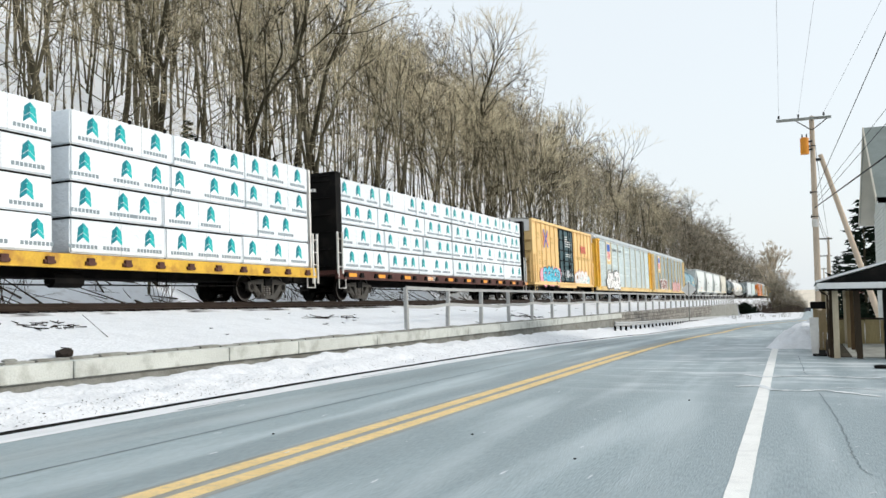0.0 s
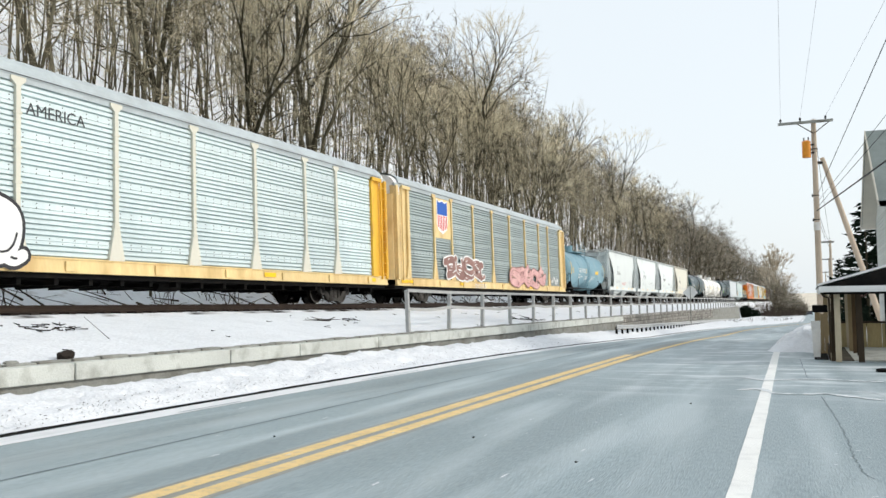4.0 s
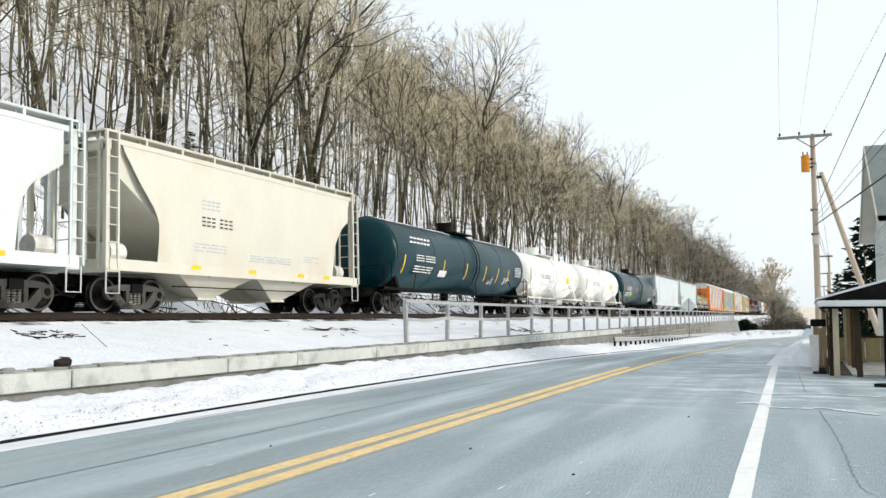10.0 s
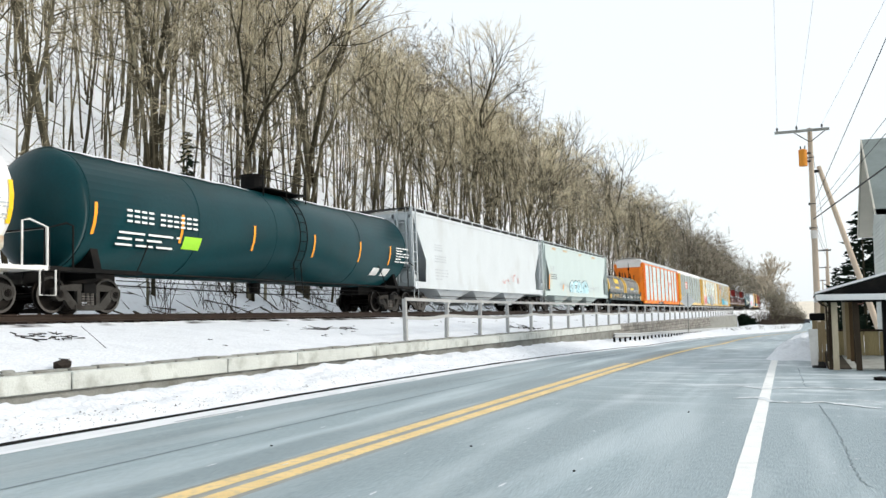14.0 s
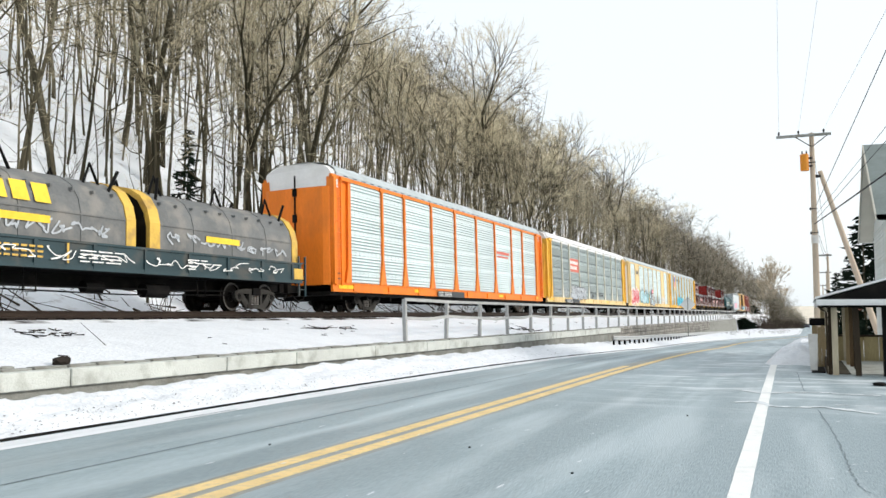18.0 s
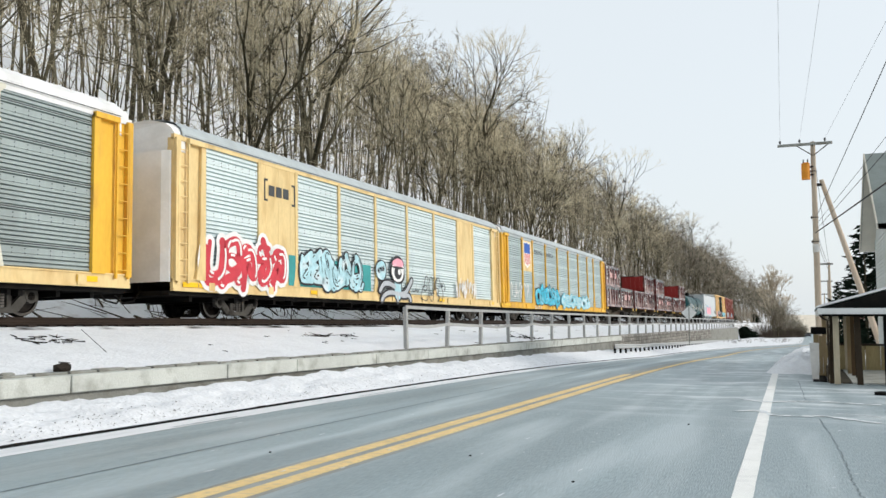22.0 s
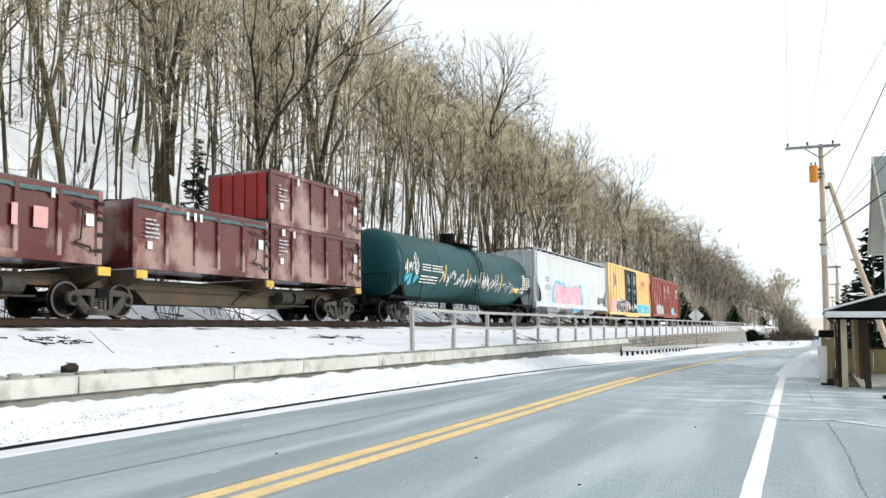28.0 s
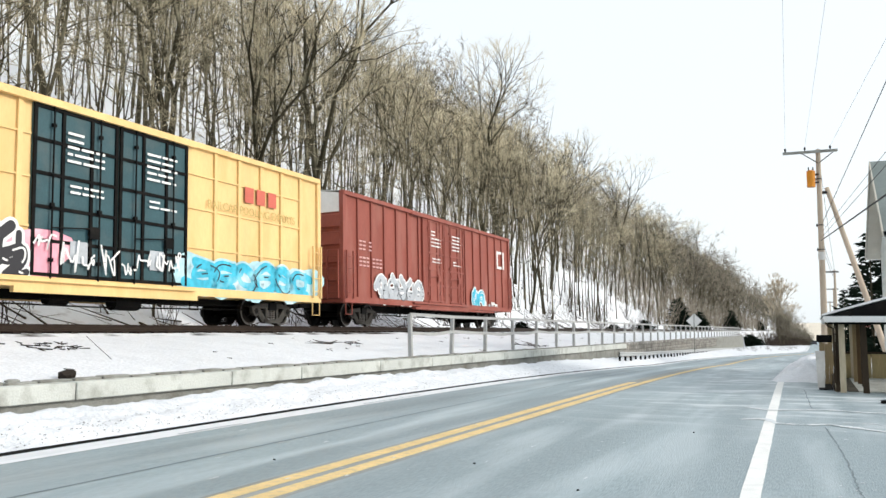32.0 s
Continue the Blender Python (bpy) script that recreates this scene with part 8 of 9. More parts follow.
# the dense upper wood behind them
mid = [grow(460 + k, 19.0, 11, 4, 6, 0.2, fine=0.017) for k in range(4)]
spread = []
for x, y in scatter(110, 38, 72, 24, 80, 1.5):
    spread.append((x, y, hill_z(x, y), rnd.uniform(0.62, 0.88), rnd.uniform(0, 6.283), rnd.randrange(4)))
tagged(joined("upper_wood_trunks", BARK, [t for t, c in mid], spread, 1.15), "grey brown trunks of the wood high on the slope", "woods", kind="stuff")
tagged(joined("upper_wood_twigs", TWIG, [c for t, c in mid], spread, 1.15), "olive brown twigs of the wood high on the slope", "woods", kind="stuff")

# saplings and brush at the foot of the slope
brush = []
for k in range(4):
    b = Twigs()
    r2 = random.Random(500 + k)
    for i in range(9):
        d = Vector((r2.uniform(-0.5, 0.5), r2.uniform(-0.5, 0.5), 1)).normalized()
        p = Vector((r2.uniform(-0.4, 0.4), r2.uniform(-0.4, 0.4), -0.1))
        h = r2.uniform(1.2, 3.2)
        b.seg(p, p + d * h, 0.016, 0.004, 3)
        for j in range(6):
            o = p + d * h * r2.uniform(0.3, 1.0)
            b.seg(o, o + away(r2, d, r2.uniform(0.3, 1.0)) * r2.uniform(0.3, 0.9), 0.008, 0, 3)
    brush.append(b)
places = []
for _ in range(150):
    d, y = 21.6 + abs(rnd.gauss(0, 1.6)), rnd.uniform(14, 330)
    places.append((-d, y, hill_z(-d, y), rnd.uniform(0.5, 1.2), rnd.uniform(0, 6.28), rnd.randrange(4)))
for _ in range(170):
    d, y = rnd.uniform(24, 60), rnd.uniform(20, 160)
    places.append((-d, y, hill_z(-d, y), rnd.uniform(0.6, 1.6), rnd.uniform(0, 6.28), rnd.randrange(4)))
tagged(joined("undergrowth", DEAD, brush, places), "thin leafless brush at the foot of the slope", "brush", kind="stuff")
sticks = Twigs()
for _ in range(420):
    d, y = 19.9 + abs(rnd.gauss(0, 1.5)), rnd.uniform(8, 120)
    p = Vector((-d, y, hill_z(-d, y) + 0.05))
    a = rnd.uniform(0, 6.28)
    l = rnd.uniform(0.5, 2.6)
    q = p + Vector((math.cos(a) * l, math.sin(a) * l, 0))
    q.z = hill_z(q.x, q.y) + rnd.uniform(0.03, 0.45)
    sticks.seg(p, q, rnd.uniform(0.015, 0.05), 0.008, 5)
tagged(new("fallen_branches", sticks.mesh("fallen_branches", DEAD)), "dark fallen branches lying in the snow by the track", "branches", kind="stuff")

litter = Twigs()
for _ in range(1100):
    d, y = rnd.uniform(20.4, 40), rnd.uniform(10, 100)
    p = Vector((-d, y, hill_z(-d, y) + 0.04))
    a, l = rnd.gauss(1.57, 0.9), rnd.uniform(0.25, 1.5)
    q = p + Vector((math.cos(a) * l, math.sin(a) * l, 0))
    q.z = hill_z(q.x, q.y) + rnd.uniform(0.03, 0.3)
    litter.seg(p, q, rnd.uniform(0.008, 0.02), 0.005, 3)
tagged(new("slope_litter", litter.mesh("slope_litter", DEAD)), "thin dead twigs lying on the snowy slope", "twigs", kind="stuff")
places = []
for _ in range(330):
    d, y = 21.6 + 17 * rnd.random() ** 1.4, rnd.uniform(135, 430)
    places.append((-d, y, hill_z(-d, y), rnd.uniform(1.3, 2.6), rnd.uniform(0, 6.28), rnd.randrange(4)))
tagged(joined("slope_thicket", TWIG_GREY_SHADE, brush, places, 1.3), "grey brown understorey of the distant woods", "brush", kind="stuff")

# firs between the bare trees
FIRS = [spruce(600 + k, 5.0, 1.45, 22) for k in range(3)] + [spruce(610 + k, 4.4, 2.0, 34) for k in range(3)]
FIRS = [(a.mesh("stem", BARK), b.mesh("crown", NEEDLE)) for a, b in FIRS]


def fir(x, y, s, k, label, z=None, sx=1.0):
    t = tagged(new("fir_tree"), label, "tree", "small firs")
    t.matrix_basis = Matrix.Translation((x, y, hill_z(x, y) if z is None else z)) @ Matrix.Rotation(k * 1.7, 4, "Z") @ Matrix.Diagonal((s * sx, s * sx, s, 1))
    part("stem", FIRS[k][0], None, t)
    part("crown", FIRS[k][1], None, t)


fir(-31.0, 36.4, 0.92, 0, "young dark spruce standing among bare trees", sx=0.8)
for i, (x, y, s, sx) in enumerate(((-20.7, 62.0, 0.2, 2.6), (-20.7, 95.0, 0.2, 3.0), (-20.8, 115, 0.36, 2.8), (-21.6, 151, 1.3, 1.1), (-21.2, 155, 0.85, 1.3), (-20.9, 176, 0.9, 1.4), (-21.0, 181, 0.6, 1.6), (-21.0, 246, 1.3, 1.2), (-21.2, 251, 1.0, 1.4), (-21.0, 384, 0.9, 1.9))):
    fir(x, y, s, 3 + i % 3, "low dark evergreen on the snowy bank", sx=sx)


# ---- roadside on the right: utility poles, wires, shelter, house, snow ----
def pole(x, y, h, r, arm, label, z0=-1.0):
    t = tagged(new("utility_pole"), label, "utility pole", "poles along the road")
    t.location = (x, y, 0)
    bm = bmesh.new()
    cyl(bm, (0, 0, z0), (0, 0, h), r, 14, r * 0.68)
    part("shaft", bm, M["pole_wood"], t)
    bm = bmesh.new()
    box(bm, arm[0], arm[1], -r - 0.1, -r, h - 0.2, h - 0.07)
    part("cross_arm", bm, M["footing"], t)
    return t


main = pole(0.5, 45, 10.4, 0.165, (-1.62, 0.88), "tall wooden utility pole with a crossarm and transformer")
bm = bmesh.new()
tube(bm, [(-0.75, -0.2, 10.22), (-0.03, -0.17, 9.7)], 0.025, 5)
tube(bm, [(0.75, -0.2, 10.25), (0.03, -0.17, 9.7)], 0.025, 5)
part("brace", bm, M["wood_dark"], main)
for x in (-1.5, -0.6, 0.55):
    bm = bmesh.new()
    cyl(bm, (x, -0.2, 10.3), (x, -0.2, 10.42), 0.025, 8)
    cyl(bm, (x, -0.2, 10.40), (x, -0.2, 10.52), 0.06, 10, 0.04)
    part("insulator", bm, M["wire"], main)
bm = bmesh.new()
cyl(bm, (-0.36, -0.1, 8.52), (-0.36, -0.1, 9.3), 0.20, 18)
cyl(bm, (-0.36, -0.1, 9.3), (-0.36, -0.1, 9.36), 0.22, 18, 0.12)
tr = part("transformer", bm, M["transformer"], main, "orange cylindrical transformer can")
for k in (-0.1, 0.1):
    bm = bmesh.new()
    cyl(bm, (-0.36 + k, -0.1, 9.34), (-0.36 + k, -0.1, 9.52), 0.03, 8)
    part("bushing", bm, M["wire"], tr)
for z in (8.7, 9.1):
    bm = bmesh.new()
    box(bm, -0.2, 0.0, -0.14, 0.0, z, z + 0.08)
    part("bracket", bm, M["wire"], main)
for z in (8.9, 6.6, 5.4):
    bm = bmesh.new()
    cyl(bm, (0, 0, z), (0, 0, z + 0.04), 0.155, 12)
    cyl(bm, (-0.17, -0.05, z - 0.05), (-0.17, -0.05, z + 0.08), 0.035, 8)
    part("band", bm, M["wire"], main)
bm = bmesh.new()
cyl(bm, (0, 0, 4.9), (0, 0, 5.3), 0.168, 14)
part("sleeve", bm, M["white_old"], main)
prop = tagged(new("brace_pole"), "slanting wooden prop pole leaning on the utility pole", "utility pole")
bm = bmesh.new()
cyl(bm, (0.83, 45.2, 8.5), (3.5, 45.2, -0.8), 0.11, 12, 0.16)
part("shaft", bm, M["pole_wood"], prop)
bm = bmesh.new()
box(bm, 0.58, 0.9, 45.1, 45.3, 8.2, 8.32)
part("bolt_plate", bm, M["wire"], prop)
pole(1.75, 76, 6.4, 0.13, (-0.75, 0.3), "wooden utility pole further down the road")
pole(2.4, 112, 6.6, 0.13, (-0.9, 0.5), "distant wooden utility pole with a short arm")
pole(2.6, 150, 6.2, 0.12, (-0.8, 0.8), "distant utility pole beyond the firs")


def wire(pts, r, label):
    bm = bmesh.new()
    out = []
    n = 14
    (x0, y0, z0), (x1, y1, z1), sag = pts
    for i in range(n + 1):
        u = i / n
        out.append((x0 + (x1 - x0) * u, y0 + (y1 - y0) * u, z0 + (z1 - z0) * u - sag * 4 * u * (1 - u)))
    tube(bm, out, r, 5)
    tagged(part("wire", bm, M["wire"], None), label, "wire", "overhead wires")


def through_point(a, b, k):
    return tuple(p + (q - p) * k for p, q in zip(a, b))


for a, b, r in (((-1.0, 44.8, 10.5), (-0.5, 25, 10.2), 0.004), ((-0.1, 44.8, 10.5), (0.5, 25, 9.95), 0.004), ((1.05, 44.8, 10.5), (2.25, 25, 9.7), 0.005),
                ((0.6, 44.9, 6.75), (2.28, 25, 8.75), 0.014), ((0.6, 44.9, 6.35), (2.25, 25, 6.65), 0.008), ((0.6, 44.9, 6.1), (2.2, 25, 6.2), 0.010), ((0.5, 44.8, 5.85), (2.05, 25, 5.2), 0.026)):
    wire((a, through_point(a, b, 2.4), 0.02), r, "thin dark overhead wire running to the pole")
for z in (10.45, 6.2, 5.8):
    wire(((0.5, 45, z), (1.75, 76, min(z, 6.3) if z < 7 else 6.4), 0.3), 0.012, "dark overhead wire between two poles")

# open-sided wooden shelter at the edge of the lot
shed = tagged(new("wooden_shelter"), "open weathered timber shelter with a low dark gable roof", "shelter")
for x, y, w, m, dx in ((0.49, 22.45, 0.09, "wood_dark", -0.04), (0.61, 22.3, 0.13, "wood_pale", 0.0), (0.47, 22.6, 0.05, "wood_pale", 0.05), (1.06, 28.6, 0.09, "wood_pale", 0.02), (1.06, 26.6, 0.11, "wood_tan", 0.0), (1.12, 25.6, 0.12, "wood_brown", 0.0), (1.16, 24.6, 0.10, "wood_dark", 0.0), (1.10, 22.3, 0.13, "wood_dark", 0.03), (1.74, 22.3, 0.22, "black", 0.0), (2.9, 22.3, 0.15, "wood_brown", 0.0), (2.9, 28.6, 0.15, "wood_tan", 0.0), (0.45, 28.6, 0.12, "wood_tan", 0.0)):
    bm = bmesh.new()
    v = box(bm, -w / 2, w / 2, -w / 2, w / 2, -0.06, 1.68)
    for q in v:
        if q.co.z > 1:
            q.co.x -= dx
    ob = part("post", bm, M[m], shed)
    ob.location = (x, y, 0)
for x0, x1, y0, y1, nm in ((0.24, 3.2, 21.74, 21.82, "eave_board"), (0.24, 0.32, 21.82, 28.9, "eave_board")):
    bm = bmesh.new()
    box(bm, x0, x1, y0, y1, 1.65, 1.70)
    box(bm, x0 - 0.015, x1, y0 - 0.015, y1, 1.70, 1.79)
    part(nm, bm, M["white"], shed)
bm = bmesh.new()
prism_y(bm, [(0.32, 1.79), (3.12, 1.79), (1.72, 2.20)], 21.80, 21.9)
box(bm, 0.32, 3.1, 22.0, 22.1, 1.60, 1.70)
part("gable", bm, M["black"], shed)
# Soffit in black: the dimness under the roof is put into its colour.
bm = bmesh.new()
box(bm, 0.32, 3.1, 21.9, 28.8, 1.66, 1.70)
part("soffit", bm, M["black"], shed)
for s in (1, -1):
    bm = bmesh.new()
    x0, x1 = (0.2, 1.72) if s > 0 else (3.24, 1.72)
    prism_y(bm, [(x0, 1.79), (x1, 2.225), (x1, 2.25), (x0, 1.815)][::s], 21.8, 28.9)
    part("roof_slope", bm, M["shingle"], shed)
    bm = bmesh.new()
    prism_y(bm, [(x0, 1.80), (x1, 2.235), (x1, 2.27), (x0, 1.835)][::s], 21.76, 21.8)
    part("rake_board", bm, M["white"], shed)
    bm = bmesh.new()
    prism_y(bm, [(x0, 1.82), (x1, 2.255), (x1, 2.29), (x0, 1.85)][::s], 21.81, 28.8)
    part("roof_snow", bm, M["snow"], shed)
bm = bmesh.new()
tube(bm, [(0.27, 21.95, 1.63), (0.33, 22.1, 1.56), (0.44, 22.3, 1.50), (0.44, 22.4, 0.2)], 0.025, 6)
part("downpipe", bm, M["wood_dark"], shed)
for i in range(6):
    bm = bmesh.new()
    x = 0.34 + i * 0.42
    box(bm, x, x + 0.405, 29.0, 29.04, 0.0, 0.74 + 0.01 * (i % 2))
    part("back_board", bm, M["wood_olive"], shed)
bm = bmesh.new()
box(bm, 0.3, 2.9, 28.95, 29.06, 0.75, 0.81)
part("back_rail", bm, M["wood_dark"], shed)
# Dark brown panel added where there is only a shadowed opening.
bm = bmesh.new()
box(bm, 0.42, 0.46, 22.7, 28.9, -0.02, 0.30)
part("low_side_wall", bm, M["wood_dark"], shed)
# Black patch on the ground: paints the shadowed pit beside the posts.
bm = bmesh.new()
box(bm, 0.08, 0.40, 23.0, 27.5, -0.05, 0.012)
part("bare_soil", bm, M["black"], shed, "near-black ground patch painted as shade under the eave")
bm = bmesh.new()
box(bm, 0.47, 0.95, 22.62, 28.9, -0.05, 0.010)
part("floor", bm, M["ballast_soil"], shed, "dark earth floor")
bm = bmesh.new()
box(bm, 0.95, 2.95, 22.62, 28.9, -0.05, 0.016)
part("path_slab", bm, M["concrete"], shed, "grey concrete floor slab")


letter = tagged(new("letter_box"), "dark box on a short board fence beside the shelter", "letter box")
bm = bmesh.new()
box(bm, 0.06, 0.46, 24.0, 24.3, 1.15, 1.34)
bmesh.ops.bevel(bm, geom=bm.edges[:], offset=0.02, segments=1, affect="EDGES")
part("box", bm, M["black"], letter)
bm = bmesh.new()
box(bm, 0.12, 0.2, 24.1, 24.2, -0.05, 1.15)
part("post", bm, M["wood_tan"], letter)
for i in range(3):
    bm = bmesh.new()
    box(bm, 0.16 + i * 0.10, 0.255 + i * 0.10, 25.32, 25.35, 0.0, 1.12 - 0.03 * i)
    part("fence_board", bm, M["wood_tan"], letter)
bm = bmesh.new()
v = box(bm, 0.02, 0.25, 23.95, 24.0, 0.0, 0.93)
for q in v:
    if q.co.z < 0.5:
        q.co.x = 0.06 + (q.co.x - 0.02) * 0.7
        q.co.y -= 0.3
tagged(part("leaning_board", bm, M["white_old"], None), "pale flat board leaning beside the snow pile", "board")


def pile_z(x, y):
    """Ploughed snow: a blunt front, a ragged foot on the road side, trailing off along the verge."""
    foot = -1.12 + 0.002 * (y - 26) + 0.16 * noise.noise((y * 0.9, 2, 0)) + 0.08 * noise.noise((y * 2.6, 5, 0)) + bend(y)
    front = 26.4 + 0.5 * noise.noise((x * 1.6, 8, 0))
    k = max(0.0, min(1.0, (x - foot) / 0.75)) * max(0.0, min(1.0, (y - front) / 1.3))
    rough = 0.17 * noise.noise((x * 2.4, y * 1.3, 1)) + 0.10 * noise.noise((x * 5, y * 3, 4)) + 0.05 * noise.noise((x * 11, y * 8, 6))
    return road_z(y) - 0.015 + 0.42 * k ** 0.6 + rough * min(1, k * 3)


pile = part("snow_pile", sheet([-1.6 + 0.09 * i for i in range(26)], [25.6 + 0.16 * i for i in range(90)] + [40 + 0.6 * i for i in range(60)], pile_z), M["snow"], None, smooth=True)
for v in pile.data.vertices:
    v.co.x += bend(v.co.y)
    v.co.z = pile_z(v.co.x, v.co.y)
tagged(pile, "grubby heap of ploughed snow at the road edge", "snow pile")
verge = part("verge", sheet([0.45, 0.8, 1.4, 2.4, 4, 8, 14, 30, 80, 400], [30 + 3 * i for i in range(40)] + [150 + 25 * i for i in range(60)], lambda x, y: road_z(y) + 0.05 + 0.12 * min(1, x * 0.5) + 0.05 * noise.noise((x, y * 0.5, 0))), M["snow"], None)
for v in verge.data.vertices:
    if v.co.x < 20:
        v.co.x += bend(v.co.y) - (0.9 if v.co.y > 76 and v.co.x < 1 else 0)
tagged(verge, "snow covered verge along the road", "ground", kind="structure")
# house beside the lot
house = tagged(new("house"), "grey clapboard house with a green-grey shingle gable roof", "house")
bm = bmesh.new()
prism_x(bm, [(29.9, -0.5), (38.1, -0.5), (38.1, 4.8), (34, 7.45), (29.9, 4.8)], 2.62, 11)
part("wall", bm, M["siding"], house)
bm = bmesh.new()
box(bm, 0, 0.025, -4.1, 4.1, -0.075, 0.075)
for q in bm.verts:
    if q.co.z > 0 and q.co.x > 0.01:
        q.co.x = 0.006
cm = mesh_of("clapboard", bm, M["siding"])
bm = bmesh.new()
box(bm, -4.2, 4.2, 0, 0.025, -0.075, 0.075)
cf = mesh_of("clapboard", bm, M["siding"])
for i in range(34):
    z = 0.1 + 0.14 * i
    q = part("clapboard", cm, None, house)
    q.location, q.rotation_euler.z = (2.615, 34, z), math.pi
    q = part("clapboard", cf, None, house)
    q.location = (6.85, 29.87, z)
for d in (-1, 1):
    bm = bmesh.new()
    ya, yb = 34 + d * 4.75, 34.0
    prism_x(bm, [(ya, 4.42), (yb, 7.50), (yb, 7.62), (ya, 4.54)][::-d], 2.1, 11.5)
    part("roof_slope", bm, M["shingle"], house)
    bm = bmesh.new()
    prism_x(bm, [(ya, 4.36), (yb, 7.44), (yb, 7.5), (ya, 4.42)][::-d], 2.12, 2.62)
    part("soffit", bm, M["beige"], house)
    bm = bmesh.new()
    prism_x(bm, [(ya, 4.36), (yb, 7.44), (yb, 7.64), (ya, 4.56)][::-d], 2.06, 2.1)
    part("rake_board", bm, M["beige"], house)
    bm = bmesh.new()
    box(bm, 2.1, 11.5, min(ya, ya - d * 0.04), max(ya, ya - d * 0.04), 4.36, 4.54)
    part("gutter", bm, M["white"], house)
bm = bmesh.new()
box(bm, 2.58, 2.72, 29.80, 29.9, -0.4, 4.6)
part("corner_board", bm, M["white"], house)
win = bmesh.new()
box(win, 4.2, 5.2, 29.80, 29.86, 1.2, 2.7)
w1 = part("window", win, M["white"], house)
bm = bmesh.new()
box(bm, 4.3, 5.1, 29.79, 29.80, 1.3, 2.6)
part("pane", bm, M["glass_dark"], w1)

barn = tagged(new("small_building"), "small white building behind the shelter", "building")
bm = bmesh.new()
prism_y(bm, [(3.6, -0.8), (8.0, -0.8), (8.0, 1.9), (5.8, 3.0), (3.6, 1.9)], 60, 66)
part("wall", bm, M["white_old"], barn)
for s in (-1, 1):
    bm = bmesh.new()
    prism_y(bm, [(5.8 + s * 2.5, 1.7), (5.8, 3.0), (5.8, 3.12), (5.8 + s * 2.5, 1.82)][::-s], 59.7, 66.3)
    part("roof_slope", bm, M["box_red"], barn)
bm = bmesh.new()
box(bm, 4.5, 5.3, 59.95, 59.99, -0.6, 1.3)
part("door", bm, M["beige"], barn)

for i, (x, y, s, sx) in enumerate(((3.35, 58, 1.66, 0.95), (4.5, 61, 1.85, 1.0), (6.0, 66, 1.7, 1.1), (2.9, 92, 1.25, 0.9), (4.0, 96, 1.4, 1.0))):
    fir(x, y, s, i % 3, "snow dusted dark spruce behind the shelter", z=-0.6, sx=sx)

# bare trees and brush where the road runs out of sight
END = [fan(470 + k, 20.0, 0.028, 0.04, 0.62, 5, 9) for k in range(2)]
END = [(a.mesh("trunk", BARK_PALE), b.mesh("crown", TWIG_PALE)) for a, b in END]
for i, (x, y, s) in enumerate(((-8.6, 245, 0.88), (-9.9, 249, 0.68), (-8.4, 246.5, 0.83), (-6.9, 256, 0.58), (-9.0, 252, 0.78))):
    t = tagged(new("tree"), "pale bare tree with upswept limbs at the road end", "tree", "bare trees at the road end")
    t.matrix_basis = Matrix.Translation((x, y, road_z(y) - 0.2)) @ Matrix.Rotation(i * 1.3, 4, "Z") @ Matrix.Diagonal((s, s, s, 1))
    part("trunk", END[i % 2][0], None, t)
    part("crown", END[i % 2][1], None, t)
places = []
rnd = random.Random(77)
for _ in range(200):
    u = rnd.random()
    y = 178 + 140 * u
    x = -6.4 + 5.2 * u + rnd.gauss(0, 0.6)
    places.append((x, y, road_z(y) - 0.1, rnd.uniform(0.75, 1.0) * (0.47 - 0.27 * u), rnd.uniform(0, 6.28), rnd.randrange(5)))
for _ in range(60):
    y = rnd.uniform(150, 250)
    places.append((-11.5 - abs(rnd.gauss(0, 1.6)), y, road_z(y) + 0.3, rnd.uniform(0.10, 0.2), rnd.uniform(0, 6.28), rnd.randrange(5)))
tagged(joined("thicket_stems", BARK, [t for t, c in far], places), "bare stems of the thicket at the road end", "brush", kind="stuff")
tagged(joined("roadside_thicket", TWIG_GREY_SHADE, [c for t, c in far], places), "dense rounded thicket of bare twigs at the road end", "brush", kind="stuff")
places = []
for _ in range(240):
    u = rnd.random()
    y = 165 + 160 * u
    x = -7.4 + rnd.gauss(0, 0.6) + 6.0 * u
    places.append((x, y, road_z(y), rnd.uniform(0.8, 1.4), rnd.uniform(0, 6.28), rnd.randrange(4)))
for _ in range(60):
    y = rnd.uniform(96, 150)
    x = -9.0 + rnd.random() * (1.2 + 0.8 * bend(y))
    places.append((x, y, road_z(y) + 0.25, rnd.uniform(0.10, 0.26), rnd.uniform(0, 6.28), rnd.randrange(4)))
tagged(joined("roadside_brush", DEAD, brush, places), "tangled leafless brush along the far roadside", "brush", kind="stuff")
for i, (x, y, s) in enumerate(((-10.7, 152, 0.52), (-10.3, 158, 0.6), (-9.9, 166, 0.52), (-9.4, 172, 0.42), (-8.6, 190, 0.36), (-8.0, 201, 0.3))):
    fir(x, y, s, 3 + i % 3, "low dark evergreen bush by the road", z=road_z(y), sx=1.9)

ridge = bmesh.new()
last = None
for i in range(60):
    x = -1500 + 60 * i
    h = 8 + 14 * noise.noise((x * 0.004, 1.3, 0)) + 8 * noise.noise((x * 0.02, 4, 0))
    row = [ridge.verts.new((x, 1500, -30)), ridge.verts.new((x, 1560, h))]
    if last:
        ridge.faces.new((last[0], row[0], row[1], last[1]))
    last = row
tagged(part("backdrop", ridge, M["far_hill"], None), "low pale hills far beyond the road", "hills", kind="structure")

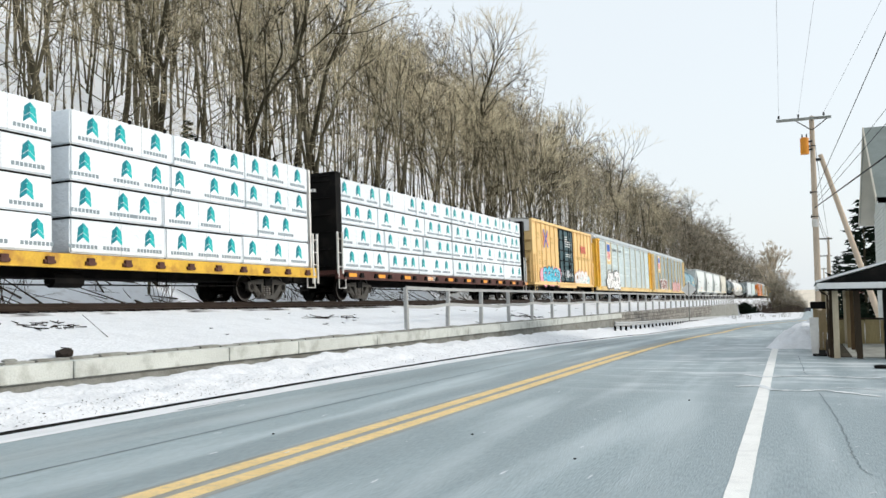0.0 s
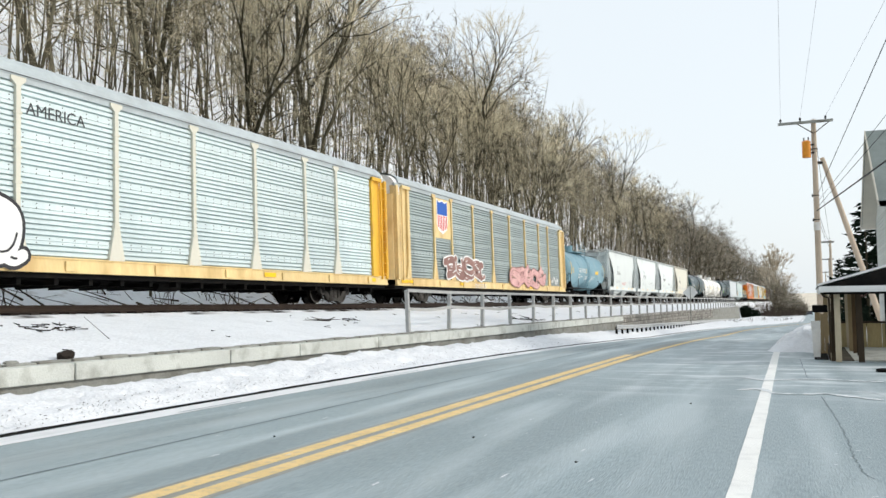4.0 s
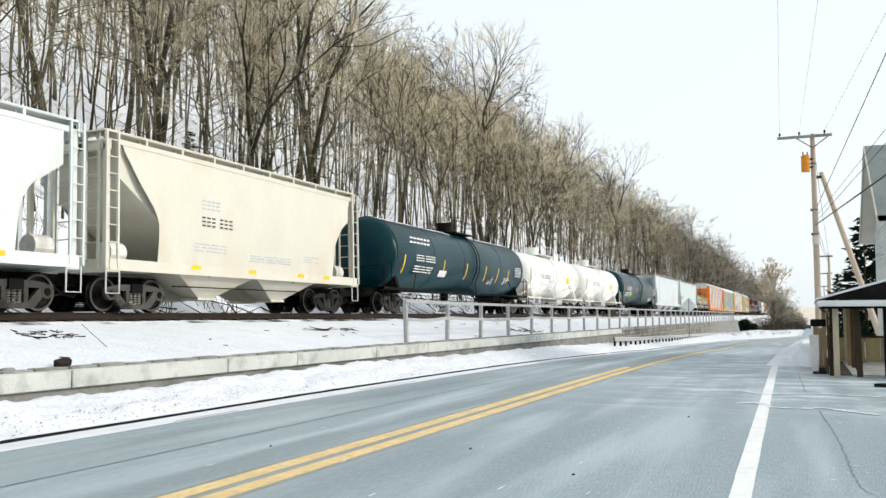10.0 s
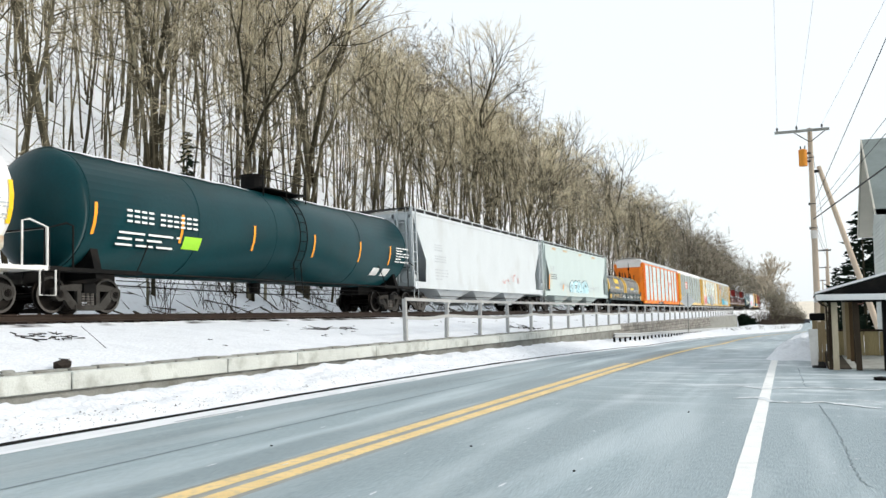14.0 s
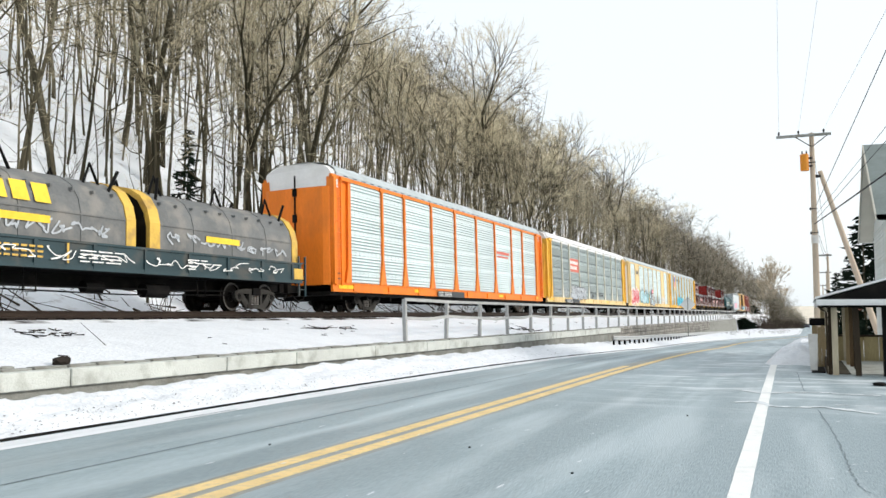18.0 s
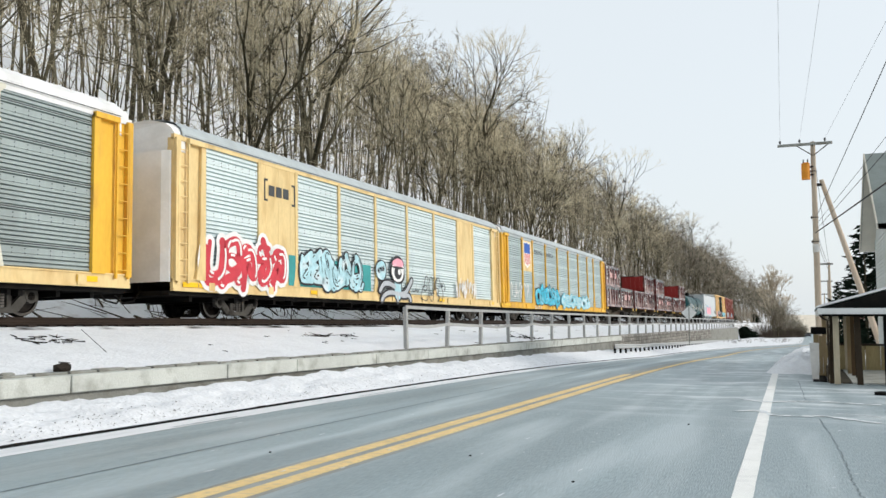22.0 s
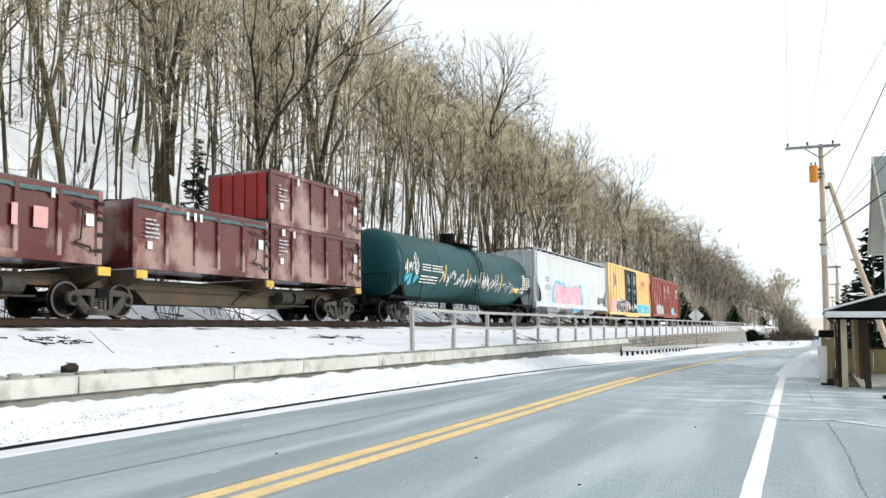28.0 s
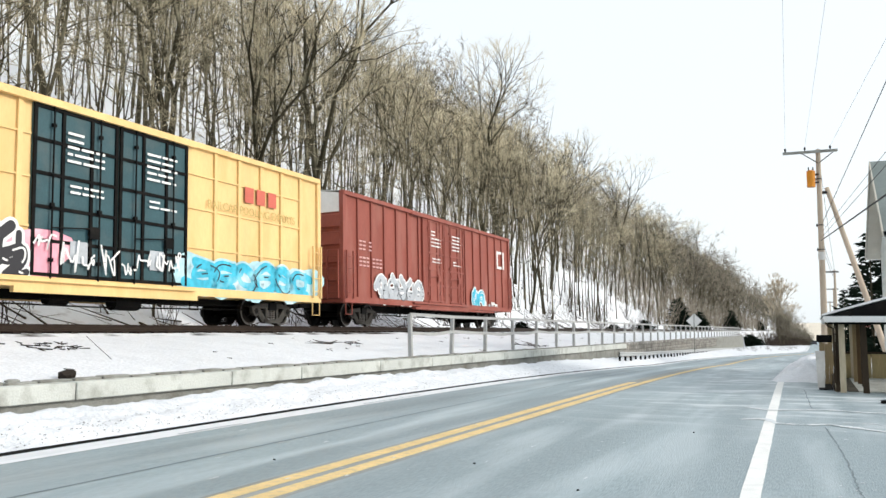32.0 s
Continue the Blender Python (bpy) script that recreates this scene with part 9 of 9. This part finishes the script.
# Made-up bank out of view; dims sky light on surfaces facing back.
rise = part("backdrop", sheet([-13.0 + 8 * i for i in range(30)], [-200, -120, -80, -60, -50, -42, -36, -31, -27], lambda x, y: 9 * min(1.0, max(0.0, (-27 - y) / 26)) ** 0.7 + (2.5 * noise.noise((x * 0.06, y * 0.06, 2)) if y < -30 else -0.1)), mat("light_block", (0.13, 0.11, 0.085), 0.95, var=0.3, scale=0.2, fine=3, bump=0.6), None)
tagged(rise, "unseen brown rise added behind the camera to block sky light", "hill", kind="structure")

auto = tagged(new("parked_car"), "dark parked car far down the road", "car")
bm = bmesh.new()
prism_x(bm, [(-2.1, 0.3), (2.1, 0.3), (2.15, 0.8), (1.3, 0.95), (0.8, 1.45), (-1.2, 1.45), (-1.9, 0.95), (-2.15, 0.8)], -0.88, 0.88)
part("body", bm, M["car_paint"], auto)
bm = bmesh.new()
box(bm, -0.75, 0.75, -1.75, -1.55, 1.0, 1.38)
part("windscreen", bm, M["glass_dark"], auto)
for x in (-0.8, 0.8):
    for y in (-1.3, 1.3):
        bm = bmesh.new()
        cyl(bm, (x - 0.1, y, 0.32), (x + 0.1, y, 0.32), 0.32, 14)
        part("wheel", bm, M["black"], auto)
auto.location = (0.0, 310, road_z(310))

# ---- small things on the snow and the asphalt ----
def rock(x, y, z, sx, sy, sz, seed, label, m="footing"):
    r = random.Random(seed)
    bm = bmesh.new()
    bmesh.ops.create_icosphere(bm, subdivisions=2, radius=1)
    for q in bm.verts:
        q.co *= 1 + r.uniform(-0.16, 0.16)
        q.co.x, q.co.y, q.co.z = q.co.x * sx, q.co.y * sy, q.co.z * sz
    ob = part("rock", bm, M[m], None)
    ob.location = (x, y, z)
    tagged(ob, label, "rock")


rock(-10.25, 9.35, 0.74, 0.12, 0.15, 0.08, 1, "dark rock lying on the wall edge", "tie")
rock(-10.3, 8.45, 0.68, 0.08, 0.12, 0.04, 2, "small flat rock on the wall edge")
for i in range(9):
    rock(-10.25, 10.5 + i * 1.9 + 0.6 * math.sin(i * 5), 0.67, 0.05, 0.07, 0.025, 10 + i, "small stone resting on the wall edge", "tie")
weeds = Twigs()
r = random.Random(21)


def patch(n, x0, x1, y0, y1, l0, l1, rad, lift):
    for _ in range(n):
        x, y = r.uniform(x0, x1), r.uniform(y0, y1)
        a, l = r.uniform(0, 6.28), r.uniform(l0, l1)
        p = Vector((x, y, land_low(-x) + 0.01))
        q = Vector((x + math.cos(a) * l, y + math.sin(a) * l, 0))
        q.z = land_low(min(15.5, max(10.05, -q.x))) + r.uniform(0.0, lift)
        weeds.seg(p, q, rad, rad * 0.4, 4)


patch(26, -13.6, -12.7, 10.8, 12.2, 0.1, 0.4, 0.018, 0.05)
patch(12, -12.9, -12.4, 20.6, 22.4, 0.3, 0.9, 0.018, 0.05)
patch(40, -14.6, -10.4, 6, 60, 0.05, 0.3, 0.012, 0.04)
patch(25, -11.2, -10.5, 32.5, 35, 0.15, 0.5, 0.02, 0.12)
weeds.seg(Vector((-11.5, 11.5, 0.85)), Vector((-12.6, 11.9, 1.28)), 0.006, 0.004, 4)
tagged(new("weed_stalks", weeds.mesh("weed_stalks", M["tie"])), "dry weed stalks and sticks on the snow shelf", "weeds", kind="stuff")
crack = bmesh.new()
filled = bmesh.new()
for bm, wide, lift, pts in ((crack, 0.010, 0.004, [(-0.25, 22.69), (-0.17, 20.16), (-0.11, 18.16), (-0.06, 16.93)]), (crack, 0.009, 0.004, [(0.12, 14.05), (0.20, 12.61), (0.27, 11.28), (0.31, 10.14), (0.33, 9.45), (0.33, 8.79), (0.36, 8.36)]), (crack, 0.007, 0.004, [(0.36, 8.36), (0.37, 7.99), (0.45, 7.69)]),
                            (filled, 0.09, 0.008, [(-1.13, 14.66), (-0.80, 14.97), (-0.55, 14.25), (-0.11, 14.28), (0.18, 14.51), (0.52, 14.17), (0.99, 13.72)]), (filled, 0.09, 0.008, [(-1.21, 17.08), (-0.78, 16.56), (-0.31, 16.93), (0.17, 17.13), (0.81, 16.87), (1.22, 16.88)]), (filled, 0.03, 0.008, [(0.39, 14.93), (0.79, 14.89), (1.05, 14.56)]), (filled, 0.04, 0.008, [(-1.03, 19.56), (-0.36, 19.75), (0.53, 19.86), (1.45, 19.82)])):
    fine = []
    for (xa, ya), (xb, yb) in zip(pts, pts[1:]):
        for k in range(8):
            u = k / 8
            fine.append((xa + (xb - xa) * u + 0.03 * noise.noise((ya * 3 + u * 7, xa, 0)), ya + (yb - ya) * u + 0.03 * noise.noise((ya * 3 + u * 9, xb, 4))))
    last = None
    for i, (x, y) in enumerate(fine):
        w = wide * (0.75 + 0.8 * noise.noise((i * 0.9, wide * 99, xa)))
        xn, yn = fine[min(i + 1, len(fine) - 1)]
        xp, yp = fine[max(i - 1, 0)]
        q = math.hypot(xn - xp, yn - yp) or 1.0
        ox, oy = -(yn - yp) / q * w, (xn - xp) / q * w
        row = [bm.verts.new((x - ox, y - oy, lift)), bm.verts.new((x + ox, y + oy, lift))]
        if last:
            bm.faces.new((last[0], last[1], row[1], row[0]))
        last = row
tagged(part("pavement_crack", crack, M["seam"], None), "dark cracks running through the asphalt lot", "crack", kind="structure")
tagged(part("snow_filled_crack", filled, M["snow_thin"], None), "cracks across the lot filled with blown snow", "crack", kind="structure")
dust = bmesh.new()
r = random.Random(5)


def streak(x, y, l, w, a, z):
    ring = []
    for i in range(10):
        t = 2 * math.pi * i / 10
        u, v = l * math.cos(t) * (1 + 0.3 * r.uniform(-1, 1)), w * math.sin(t) * (1 + 0.5 * r.uniform(-1, 1))
        px, py = x + u * math.cos(a) - v * math.sin(a), y + u * math.sin(a) + v * math.cos(a)
        ring.append(dust.verts.new((px, py, road_z(py, px) + z)))
    dust.faces.new(ring)


for i in range(70):
    streak(r.uniform(0.1, 2.4), r.uniform(7, 18), r.uniform(0.008, 0.035), r.uniform(0.006, 0.02), r.uniform(0, 3), 0.006)
for i in range(40):
    streak(r.uniform(-7.5, -1.0), r.uniform(5.5, 15), r.uniform(0.01, 0.1), r.uniform(0.004, 0.012), r.uniform(1.3, 1.8), 0.006)
tagged(part("snow_dusting", dust, M["snow_thin"], None), "thin streaks of blown snow on the asphalt", "snow", kind="stuff")
bits = [( -3.4, 8.6), (-2.0, 7.6), (-5.5, 7.9), (-1.6, 12.5)]
for i, (x, y) in enumerate(bits):
    rock(x, y, 0.006, 0.014, 0.017, 0.008, 40 + i, "small dark stone lying on the road", "gutter")
rock(1.32, 19.2, 0.03, 0.14, 0.10, 0.05, 60, "dark lump lying on the lot", "black")


motions()
